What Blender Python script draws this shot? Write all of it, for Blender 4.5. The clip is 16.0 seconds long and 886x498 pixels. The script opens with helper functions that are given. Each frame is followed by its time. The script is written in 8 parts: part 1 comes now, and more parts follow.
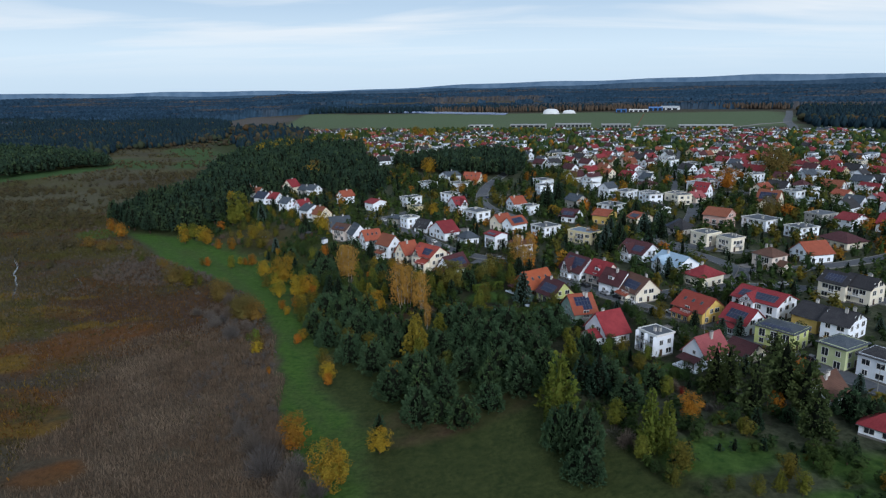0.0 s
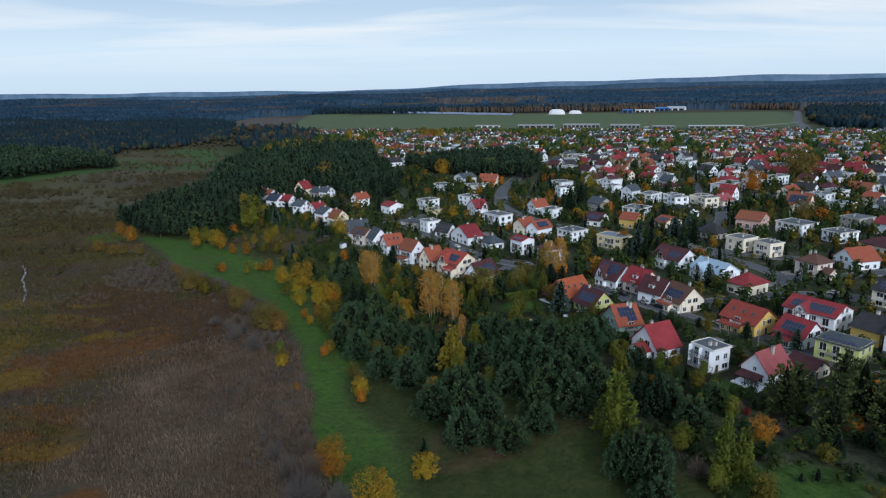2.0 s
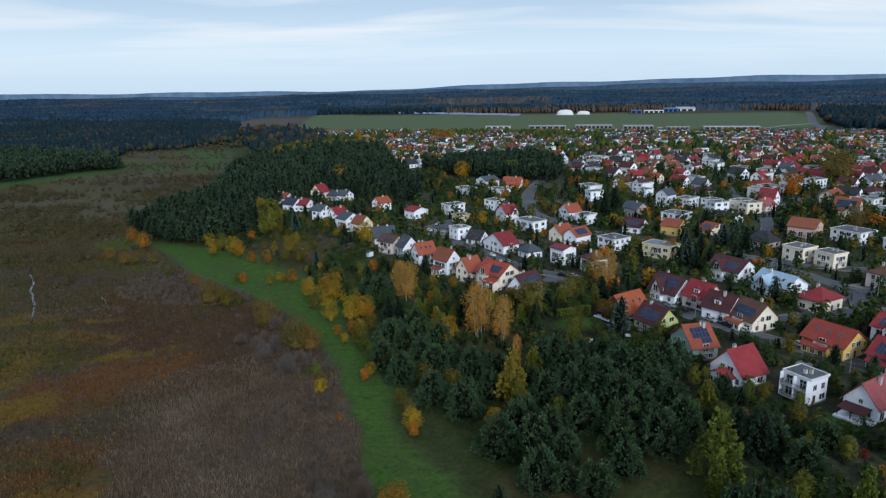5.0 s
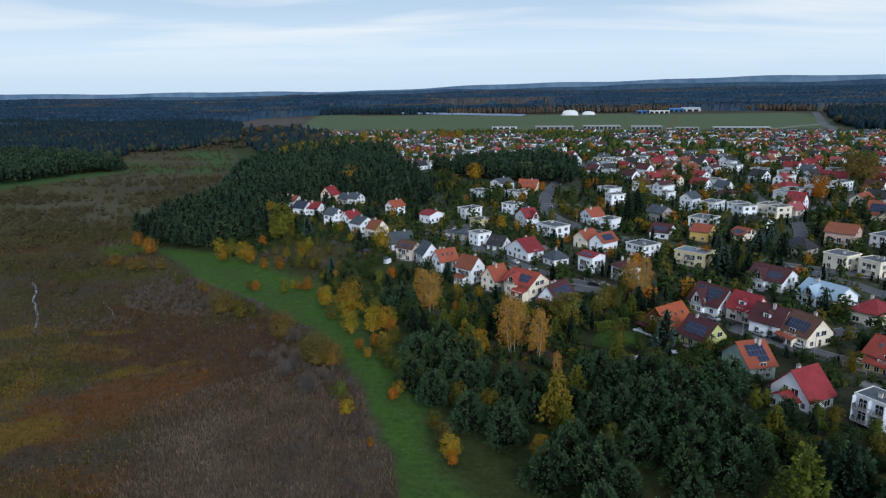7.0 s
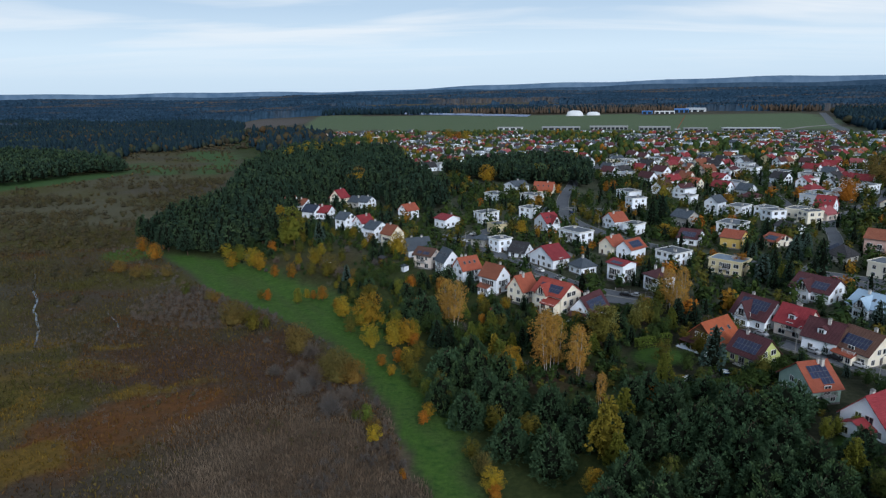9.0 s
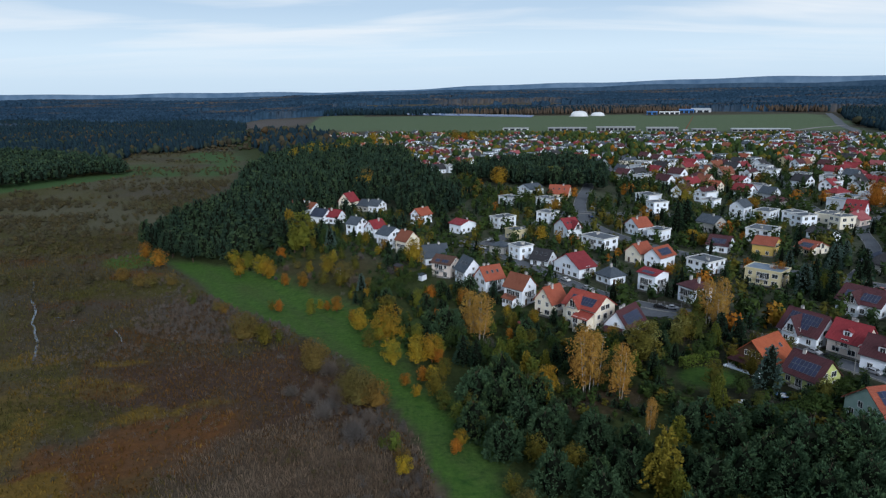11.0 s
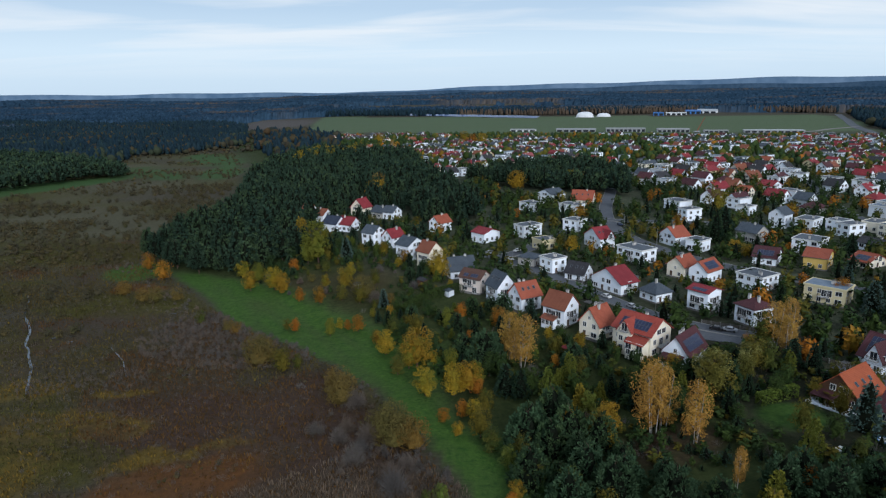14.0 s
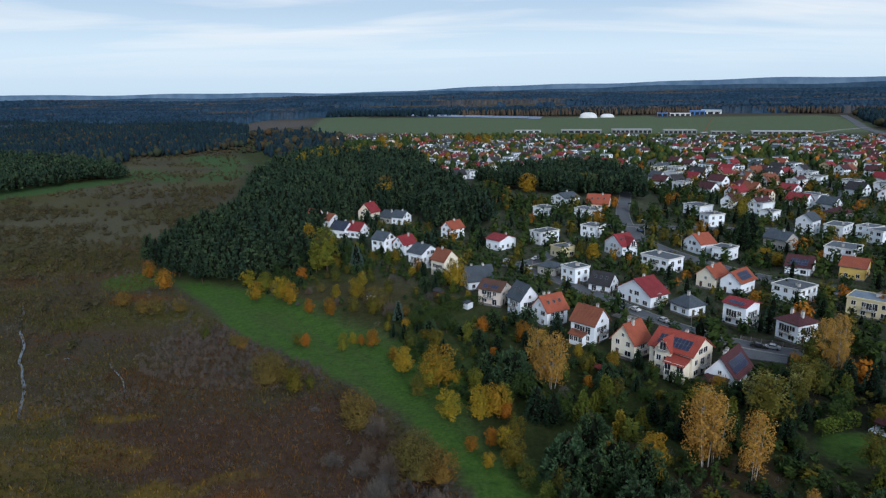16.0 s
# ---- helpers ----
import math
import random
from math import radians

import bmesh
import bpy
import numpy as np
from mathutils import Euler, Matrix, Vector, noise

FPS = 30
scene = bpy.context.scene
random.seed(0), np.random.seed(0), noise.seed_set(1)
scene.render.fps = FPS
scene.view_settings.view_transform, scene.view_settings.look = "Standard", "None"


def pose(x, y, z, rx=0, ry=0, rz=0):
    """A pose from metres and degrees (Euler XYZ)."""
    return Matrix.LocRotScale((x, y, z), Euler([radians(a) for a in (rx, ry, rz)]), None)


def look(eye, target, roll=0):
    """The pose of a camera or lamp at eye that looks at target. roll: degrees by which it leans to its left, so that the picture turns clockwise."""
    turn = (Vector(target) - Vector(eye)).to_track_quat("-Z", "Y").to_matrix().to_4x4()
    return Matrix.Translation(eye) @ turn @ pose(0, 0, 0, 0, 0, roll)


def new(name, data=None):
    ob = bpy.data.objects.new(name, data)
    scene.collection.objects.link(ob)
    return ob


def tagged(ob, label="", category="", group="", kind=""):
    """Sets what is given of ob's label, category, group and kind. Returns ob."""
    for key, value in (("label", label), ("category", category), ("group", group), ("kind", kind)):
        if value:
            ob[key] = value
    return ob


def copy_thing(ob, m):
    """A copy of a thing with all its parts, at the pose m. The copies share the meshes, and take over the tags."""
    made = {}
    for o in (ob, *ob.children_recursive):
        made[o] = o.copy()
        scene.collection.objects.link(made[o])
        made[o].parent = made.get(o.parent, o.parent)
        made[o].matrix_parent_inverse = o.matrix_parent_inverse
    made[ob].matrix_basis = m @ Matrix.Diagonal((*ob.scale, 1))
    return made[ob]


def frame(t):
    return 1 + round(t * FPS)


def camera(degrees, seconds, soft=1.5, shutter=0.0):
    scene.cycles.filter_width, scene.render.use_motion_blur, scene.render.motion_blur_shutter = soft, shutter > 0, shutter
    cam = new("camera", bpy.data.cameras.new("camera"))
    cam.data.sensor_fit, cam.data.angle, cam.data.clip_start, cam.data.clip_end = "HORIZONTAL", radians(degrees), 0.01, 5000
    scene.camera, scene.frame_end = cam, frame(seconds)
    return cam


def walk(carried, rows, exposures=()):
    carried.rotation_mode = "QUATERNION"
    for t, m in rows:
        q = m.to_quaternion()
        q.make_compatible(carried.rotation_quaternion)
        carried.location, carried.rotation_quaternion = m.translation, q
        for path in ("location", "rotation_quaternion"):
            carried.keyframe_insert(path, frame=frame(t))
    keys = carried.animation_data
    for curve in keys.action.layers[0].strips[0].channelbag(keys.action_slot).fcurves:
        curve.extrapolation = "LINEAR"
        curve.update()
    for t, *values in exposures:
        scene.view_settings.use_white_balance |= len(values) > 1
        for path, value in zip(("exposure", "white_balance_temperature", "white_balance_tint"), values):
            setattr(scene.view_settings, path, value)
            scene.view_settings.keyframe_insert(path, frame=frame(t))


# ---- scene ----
cam = camera(66.3, 16.0, soft=1.25)
# seconds, eye x, y, z, pitch, roll, yaw
ROWS = [
    (0, 0.00, 0.00, 84.00, -13.526, -0.881, -0.073),
    (1, -5.50, 5.84, 83.81, -13.512, -0.872, -0.050),
    (2, -10.83, 11.93, 83.63, -13.498, -0.862, -0.030),
    (3, -16.00, 18.22, 83.45, -13.484, -0.853, -0.015),
    (4, -21.00, 24.71, 83.27, -13.470, -0.843, -0.004),
    (5, -25.84, 31.37, 83.10, -13.456, -0.834, 0.003),
    (6, -30.53, 38.17, 82.95, -13.442, -0.824, 0.006),
    (7, -35.06, 45.10, 82.80, -13.428, -0.815, 0.005),
    (8, -39.43, 52.12, 82.68, -13.415, -0.806, -0.000),
    (9, -43.66, 59.23, 82.57, -13.401, -0.796, -0.009),
    (10, -47.74, 66.39, 82.48, -13.387, -0.787, -0.022),
    (11, -51.68, 73.59, 82.42, -13.373, -0.777, -0.040),
    (12, -55.47, 80.80, 82.38, -13.359, -0.768, -0.061),
    (13, -59.13, 88.00, 82.37, -13.345, -0.758, -0.086),
    (14, -62.65, 95.16, 82.38, -13.331, -0.749, -0.116),
    (15, -66.03, 102.27, 82.44, -13.317, -0.740, -0.150),
    (16, -69.29, 109.29, 82.52, -13.304, -0.730, -0.187),
]


def heading(x, y, z, pitch, roll, yaw):
    a, b = radians(yaw), radians(pitch)
    way = Vector((-math.sin(a) * math.cos(b), math.cos(a) * math.cos(b), math.sin(b)))
    return look((x, y, z), Vector((x, y, z)) + 100 * way, roll)


walk(cam, [(t, heading(*row)) for t, *row in ROWS], [(0, 0.0, 6250, 8), (16, 0.0, 6250, 8)])

# ---- sky and sun: an even, thin overcast ----
SUN_EL, SUN_AZ = 25.0, 164.0
world = bpy.data.worlds.new("overcast_sky")
scene.world = world
world.use_nodes = True
wn, wl = world.node_tree.nodes, world.node_tree.links
wn.clear()


def wnode(kind, **values):
    n = wn.new(kind)
    for k, v in values.items():
        n.inputs[k].default_value = v
    return n


w_out, w_bg = wn.new("ShaderNodeOutputWorld"), wn.new("ShaderNodeBackground")
w_sky = wn.new("ShaderNodeTexSky")
w_sky.sky_type, w_sky.sun_disc = "NISHITA", False
w_sky.sun_elevation, w_sky.sun_rotation = radians(SUN_EL), radians(SUN_AZ)
w_sky.air_density, w_sky.dust_density, w_sky.ozone_density = 1.0, 2.0, 1.5
w_co = wn.new("ShaderNodeTexCoord")
w_sep = wn.new("ShaderNodeSeparateXYZ")
wl.new(w_co.outputs["Generated"], w_sep.inputs[0])
# the cloud sheet lies overhead: project the direction onto a plane
w_up = wn.new("ShaderNodeMath"); w_up.operation = "ADD"; w_up.inputs[1].default_value = 0.09
wl.new(w_sep.outputs["Z"], w_up.inputs[0])
w_clamp = wn.new("ShaderNodeMath"); w_clamp.operation = "MAXIMUM"; w_clamp.inputs[1].default_value = 0.03
wl.new(w_up.outputs[0], w_clamp.inputs[0])
w_div = wn.new("ShaderNodeVectorMath"); w_div.operation = "DIVIDE"
w_cmb = wn.new("ShaderNodeCombineXYZ")
for i in range(3):
    wl.new(w_clamp.outputs[0], w_cmb.inputs[i])
wl.new(w_co.outputs["Generated"], w_div.inputs[0])
wl.new(w_cmb.outputs[0], w_div.inputs[1])
w_map = wn.new("ShaderNodeMapping")
w_map.inputs["Scale"].default_value = (0.34, 1.0, 0.0)
w_map.inputs["Location"].default_value = (1.3, 0.4, 0.0)
wl.new(w_div.outputs[0], w_map.inputs[0])
w_noise = wnode("ShaderNodeTexNoise", Scale=0.9, Detail=5.0, Roughness=0.52, Distortion=0.5)
wl.new(w_map.outputs[0], w_noise.inputs["Vector"])
w_ramp = wn.new("ShaderNodeValToRGB")
w_ramp.color_ramp.elements[0].position, w_ramp.color_ramp.elements[1].position = 0.45, 0.62
wl.new(w_noise.outputs["Fac"], w_ramp.inputs[0])
# base veil: paler towards the horizon, bluer above
w_grad = wn.new("ShaderNodeValToRGB")
g = w_grad.color_ramp
g.elements[0].position, g.elements[0].color = 0.0, (0.60, 0.73, 0.86, 1)
g.elements[1].position, g.elements[1].color = 0.5, (0.37, 0.46, 0.60, 1)
e = g.elements.new(0.05); e.color = (0.63, 0.76, 0.89, 1)
e = g.elements.new(0.11); e.color = (0.47, 0.60, 0.76, 1)
wl.new(w_sep.outputs["Z"], w_grad.inputs[0])
w_add = wn.new("ShaderNodeMixRGB"); w_add.blend_type = "ADD"; w_add.inputs[0].default_value = 0.012
wl.new(w_grad.outputs[0], w_add.inputs[1]); wl.new(w_sky.outputs[0], w_add.inputs[2])
w_mix = wn.new("ShaderNodeMixRGB"); w_mix.inputs[2].default_value = (0.92, 0.93, 0.95, 1)
w_amt = wn.new("ShaderNodeMath"); w_amt.operation = "MULTIPLY"; w_amt.inputs[1].default_value = 0.7
w_fade = wn.new("ShaderNodeMapRange"); w_fade.inputs[1].default_value, w_fade.inputs[2].default_value = 0.015, 0.085
wl.new(w_sep.outputs["Z"], w_fade.inputs[0])
w_thin = wn.new("ShaderNodeMath"); w_thin.operation = "MULTIPLY"
wl.new(w_ramp.outputs[0], w_thin.inputs[0]); wl.new(w_fade.outputs[0], w_thin.inputs[1])
wl.new(w_thin.outputs[0], w_amt.inputs[0]); wl.new(w_amt.outputs[0], w_mix.inputs[0])
wl.new(w_add.outputs[0], w_mix.inputs[1])
wl.new(w_mix.outputs[0], w_bg.inputs[0]); w_bg.inputs[1].default_value = 1.0
wl.new(w_bg.outputs[0], w_out.inputs[0])

sun = new("sun", bpy.data.lights.new("sun", "SUN"))
sun.data.energy, sun.data.angle, sun.data.color = 2.35, radians(24), (0.965, 0.975, 1.02)
az, el = radians(SUN_AZ), radians(SUN_EL)
sun.matrix_world = look((500 * math.sin(az) * math.cos(el), 500 * math.cos(az) * math.cos(el), 500 * math.sin(el)), (0, 0, 0))

# ---- materials ----
def rgb(c):
    return (c[0], c[1], c[2], 1)


def surface(name, dark, light, scale=1.0, rough=0.8, bump=0.0, fine=8.0, rnd=0.0, island=0.0, metal=0.0, tint=None, wave=None, spec=0.3, shift=1.0):
    """Two-scale noise between two colours, with variation from object to object and from leaf to leaf."""
    m = bpy.data.materials.new(name)
    m.use_nodes = True
    nt = m.node_tree
    n, l = nt.nodes, nt.links
    b = n["Principled BSDF"]
    b.inputs["Roughness"].default_value, b.inputs["Metallic"].default_value = rough, metal
    b.inputs["Specular IOR Level"].default_value = spec
    co = n.new("ShaderNodeTexCoord")
    geo = n.new("ShaderNodeNewGeometry")
    a1, a2 = n.new("ShaderNodeTexNoise"), n.new("ShaderNodeTexNoise")
    a1.inputs["Scale"].default_value, a1.inputs["Detail"].default_value = scale, 4
    a2.inputs["Scale"].default_value, a2.inputs["Detail"].default_value = scale * fine, 3
    l.new(geo.outputs["Position"], a1.inputs["Vector"]); l.new(geo.outputs["Position"], a2.inputs["Vector"])
    mx = n.new("ShaderNodeMath"); mx.operation = "MULTIPLY_ADD"; mx.inputs[1].default_value = 0.5
    hf = n.new("ShaderNodeMath"); hf.operation = "MULTIPLY"; hf.inputs[1].default_value = 0.5
    l.new(a2.outputs["Fac"], hf.inputs[0]); l.new(a1.outputs["Fac"], mx.inputs[0]); l.new(hf.outputs[0], mx.inputs[2])
    rg = n.new("ShaderNodeMapRange"); rg.inputs[1].default_value, rg.inputs[2].default_value = 0.32, 0.68
    l.new(mx.outputs[0], rg.inputs[0])
    fac = rg.outputs[0]
    if island:
        ma = n.new("ShaderNodeMath"); ma.operation = "MULTIPLY_ADD"; ma.inputs[1].default_value = 1 - island
        mb = n.new("ShaderNodeMath"); mb.operation = "MULTIPLY"; mb.inputs[1].default_value = island
        l.new(geo.outputs["Random Per Island"], mb.inputs[0]); l.new(fac, ma.inputs[0]); l.new(mb.outputs[0], ma.inputs[2])
        fac = ma.outputs[0]
    mix = n.new("ShaderNodeMixRGB"); mix.inputs[1].default_value, mix.inputs[2].default_value = rgb(dark), rgb(light)
    l.new(fac, mix.inputs[0])
    col = mix.outputs[0]
    if tint:
        at = n.new("ShaderNodeAttribute"); at.attribute_name = "tint"
        ob = n.new("ShaderNodeObjectInfo")
        ad = n.new("ShaderNodeMath"); ad.operation = "ADD"
        fr = n.new("ShaderNodeMath"); fr.operation = "FRACT"
        sh = n.new("ShaderNodeMath"); sh.operation = "MULTIPLY"; sh.inputs[1].default_value = shift
        l.new(ob.outputs["Random"], sh.inputs[0])
        l.new(at.outputs["Fac"], ad.inputs[0]); l.new(sh.outputs[0], ad.inputs[1]); l.new(ad.outputs[0], fr.inputs[0])
        rp = n.new("ShaderNodeValToRGB"); els = rp.color_ramp.elements
        els[0].color, els[1].color = rgb(tint[0]), rgb(tint[-1])
        for i, c in enumerate(tint[1:-1], 1):
            els.new(i / (len(tint) - 1)).color = rgb(c)
        l.new(fr.outputs[0], rp.inputs[0])
        mu = n.new("ShaderNodeMixRGB"); mu.blend_type = "MULTIPLY"; mu.inputs[0].default_value = 1
        l.new(col, mu.inputs[1]); l.new(rp.outputs[0], mu.inputs[2])
        col = mu.outputs[0]
    if rnd:
        ob = n.new("ShaderNodeObjectInfo")
        hs = n.new("ShaderNodeHueSaturation")
        v = n.new("ShaderNodeMapRange"); v.inputs[3].default_value, v.inputs[4].default_value = 1 - rnd, 1 + rnd
        l.new(ob.outputs["Random"], v.inputs[0]); l.new(v.outputs[0], hs.inputs["Value"]); l.new(col, hs.inputs["Color"])
        col = hs.outputs[0]
    l.new(col, b.inputs["Base Color"])
    height = a2.outputs["Fac"]
    if wave:
        wv = n.new("ShaderNodeTexWave"); wv.bands_direction = "X" if wave[1] == 0 else "Y"
        wv.inputs["Scale"].default_value = wave[0]
        l.new(co.outputs["Object"], wv.inputs["Vector"]); height = wv.outputs["Fac"]
    if bump:
        bp = n.new("ShaderNodeBump"); bp.inputs["Strength"].default_value, bp.inputs["Distance"].default_value = bump, 0.08
        l.new(height, bp.inputs["Height"]); l.new(bp.outputs[0], b.inputs["Normal"])
    return m


WALLS = {
    "white": ((0.73, 0.775, 0.845), (0.85, 0.895, 0.955)), "cream": ((0.68, 0.62, 0.50), (0.82, 0.76, 0.63)),
    "paleyellow": ((0.50, 0.43, 0.26), (0.62, 0.54, 0.34)), "yellow": ((0.50, 0.34, 0.09), (0.64, 0.45, 0.14)),
    "lime": ((0.42, 0.46, 0.16), (0.54, 0.58, 0.24)), "palegreen": ((0.44, 0.50, 0.26), (0.58, 0.62, 0.36)),
    "teal": ((0.22, 0.32, 0.28), (0.30, 0.40, 0.35)), "pinkwhite": ((0.62, 0.53, 0.47), (0.74, 0.65, 0.58)),
    "pink": ((0.44, 0.28, 0.24), (0.54, 0.37, 0.32)), "greywall": ((0.30, 0.29, 0.27), (0.42, 0.41, 0.38)),
    "bluewhite": ((0.58, 0.62, 0.68), (0.72, 0.76, 0.82)), "wood": ((0.05, 0.025, 0.015), (0.11, 0.055, 0.03)),
    "brick": ((0.16, 0.075, 0.05), (0.24, 0.12, 0.08)),
}
ROOFS = {
    "red": ((0.155, 0.015, 0.021), (0.250, 0.032, 0.038)), "orange": ((0.205, 0.048, 0.026), (0.300, 0.080, 0.044)),
    "rust": ((0.168, 0.050, 0.027), (0.244, 0.084, 0.046)), "maroon": ((0.045, 0.014, 0.017), (0.085, 0.027, 0.032)),
    "brown": ((0.071, 0.034, 0.024), (0.118, 0.059, 0.042)), "dark": ((0.018, 0.018, 0.022), (0.042, 0.040, 0.044)),
    "slate": ((0.036, 0.047, 0.062), (0.074, 0.090, 0.110)), "redorange": ((0.200, 0.032, 0.022), (0.300, 0.058, 0.040)), "brightorange": ((0.240, 0.054, 0.022), (0.360, 0.090, 0.036)), "navy": ((0.018, 0.025, 0.046), (0.038, 0.049, 0.076)),
    "bluemetal": ((0.218, 0.319, 0.420), (0.319, 0.420, 0.521)), "greyblue": ((0.092, 0.126, 0.168), (0.160, 0.202, 0.252)),
    "flatdark": ((0.042, 0.052, 0.066), (0.105, 0.121, 0.142)), "rose": ((0.200, 0.046, 0.052), (0.290, 0.082, 0.086)),
}
M = {}
for k, (c, d) in WALLS.items():
    M["wall_" + k] = surface("render_" + k, c, d, 0.5, 0.9, 0.15, 9, rnd=0.06)
for k, (c, d) in ROOFS.items():
    flat = k in ("flatdark", "greyblue", "bluemetal")
    M["roof_" + k] = surface("roofing_" + k, c, d, 0.45, 0.45 if k == "bluemetal" else 0.75, 0.25 if flat else 0.7, 7, rnd=0.12,
                             wave=None if flat else (1.2, 1))
M["plinth"] = surface("plinth_stone", (0.10, 0.095, 0.09), (0.20, 0.19, 0.18), 1.5, 0.9, 0.3)
M["trim"] = surface("white_trim", (0.55, 0.55, 0.54), (0.70, 0.70, 0.69), 2, 0.5)
M["gutter"] = surface("zinc_gutter", (0.10, 0.10, 0.11), (0.2, 0.2, 0.21), 2, 0.4, metal=0.4)
M["chimney"] = surface("chimney_render", (0.34, 0.32, 0.30), (0.6, 0.58, 0.55), 1.5, 0.9, 0.3, rnd=0.2)
M["chimney_cap"] = surface("chimney_concrete", (0.12, 0.12, 0.12), (0.22, 0.22, 0.22), 2, 0.9)
M["glass"] = surface("window_glass", (0.012, 0.015, 0.019), (0.03, 0.036, 0.045), 1, 0.08, spec=0.6)
M["solar"] = surface("solar_cell", (0.006, 0.011, 0.036), (0.012, 0.021, 0.062), 1.5, 0.28, spec=0.4, rnd=0.2)
M["solar_field"] = surface("blue_solar_glass", (0.045, 0.075, 0.15), (0.075, 0.115, 0.21), 0.05, 0.2, spec=0.8)
M["alloy"] = surface("panel_frame", (0.10, 0.11, 0.13), (0.18, 0.19, 0.21), 2, 0.35, metal=0.6)
M["door"] = surface("door_wood", (0.05, 0.03, 0.02), (0.10, 0.06, 0.04), 2, 0.6, rnd=0.3)
M["balcony"] = surface("balcony_concrete", (0.28, 0.28, 0.27), (0.45, 0.45, 0.44), 1, 0.8)
M["rail"] = surface("railing_paint", (0.05, 0.045, 0.04), (0.12, 0.11, 0.10), 2, 0.5)
M["asphalt"] = surface("worn_asphalt", (0.052, 0.058, 0.069), (0.102, 0.110, 0.124), 0.12, 0.9, 0.2, 12)
M["kerb"] = surface("kerb_concrete", (0.16, 0.16, 0.155), (0.28, 0.28, 0.27), 1, 0.9)
M["paving"] = surface("block_paving", (0.135, 0.125, 0.12), (0.235, 0.222, 0.215), 0.4, 0.9, 0.2, 12)
M["water"] = surface("still_water", (0.02, 0.025, 0.03), (0.04, 0.045, 0.05), 0.3, 0.12, 0.02, spec=0.9)
M["bark"] = surface("pine_bark", (0.035, 0.025, 0.02), (0.11, 0.07, 0.045), 1.5, 0.95, 0.5)
M["birchbark"] = surface("birch_bark", (0.10, 0.09, 0.08), (0.5, 0.48, 0.45), 1.2, 0.85, 0.3, 5)
M["pine"] = surface("pine_needles", (0.012, 0.028, 0.014), (0.072, 0.118, 0.058), 0.35, 0.75, island=0.35, spec=0.04,
                    tint=((0.6, 0.66, 0.64), (1, 1, 1), (0.85, 0.95, 1.0), (1.3, 1.22, 0.95)))
M["woodpine"] = surface("darker_pine_needles", (0.010, 0.022, 0.015), (0.050, 0.083, 0.049), 0.35, 0.75, island=0.15, spec=0.04,
                        tint=((0.45, 0.5, 0.54), (1, 1, 1), (0.62, 0.72, 0.84), (1.45, 1.32, 1.0), (0.8, 0.9, 0.95)))
M["spruce"] = surface("spruce_needles", (0.009, 0.020, 0.013), (0.036, 0.064, 0.038), 0.4, 0.75, island=0.35, spec=0.04,
                      tint=((0.7, 0.8, 0.75), (1, 1, 1), (1.05, 1.15, 1.2), (1.3, 1.2, 0.8)))
M["bluespruce"] = surface("blue_spruce_needles", (0.030, 0.055, 0.046), (0.095, 0.145, 0.120), 0.4, 0.75, island=0.35, spec=0.04,
                          tint=((0.7, 0.75, 0.75), (1, 1, 1), (1.1, 1.1, 1.15)))
M["goldneedles"] = surface("golden_larch_needles", (0.11, 0.085, 0.012), (0.30, 0.22, 0.030), 0.3, 0.75, island=0.4, spec=0.04,
                           tint=((0.75, 0.85, 1.0), (1, 1, 1), (1.0, 0.85, 0.8)))
M["airypine"] = surface("long_pine_needles", (0.020, 0.032, 0.012), (0.080, 0.105, 0.040), 0.35, 0.75, island=0.35, spec=0.04,
                        tint=((0.75, 0.8, 0.8), (1, 1, 1), (1.1, 1.05, 0.9)))
# near-black colour of the conifer cores, in place of shade inside the crown
M["shade_core"] = surface("crown_shade", (0.004, 0.006, 0.004), (0.011, 0.014, 0.009), 0.8, 0.95, spec=0.0)
M["yellow"] = surface("autumn_yellow_leaves", (0.105, 0.068, 0.008), (0.40, 0.255, 0.025), 0.3, 0.7, island=0.4, spec=0.04,
                      tint=((0.75, 0.92, 1.1), (1, 1, 1), (0.95, 0.82, 0.9), (0.6, 0.68, 0.9), (0.5, 0.8, 1.1), (1.1, 1.1, 0.9)))
M["birch"] = surface("birch_autumn_leaves", (0.21, 0.120, 0.030), (0.42, 0.245, 0.058), 0.3, 0.7, island=0.4, spec=0.04,
                     tint=((0.9, 0.9, 0.9), (1, 1, 1), (0.95, 0.85, 0.8), (1, 1.1, 1)))
M["orange"] = surface("autumn_orange_leaves", (0.125, 0.050, 0.008), (0.43, 0.180, 0.022), 0.3, 0.7, island=0.4, spec=0.04,
                      tint=((0.75, 0.95, 1.1), (1, 1, 1), (0.95, 0.8, 0.9), (0.55, 0.72, 0.9), (0.8, 1.15, 1.1)))
M["olive"] = surface("olive_leaves", (0.032, 0.034, 0.008), (0.13, 0.118, 0.025), 0.3, 0.75, island=0.4, spec=0.04,
                     tint=((0.55, 0.8, 0.9), (1, 1, 1), (1.2, 1.0, 0.75), (0.65, 0.8, 0.8)))
M["larch"] = surface("larch_needles", (0.045, 0.058, 0.010), (0.150, 0.165, 0.032), 0.3, 0.75, island=0.4, spec=0.04,
                     tint=((0.8, 1, 1), (1, 1, 1), (1.15, 1.0, 0.8), (0.9, 0.95, 0.9)))
M["green"] = surface("green_leaves", (0.009, 0.019, 0.007), (0.048, 0.076, 0.025), 0.3, 0.75, island=0.4, spec=0.04,
                     tint=((0.7, 0.8, 0.9), (1, 1, 1), (1.2, 1.1, 0.8), (0.8, 0.9, 0.8)))
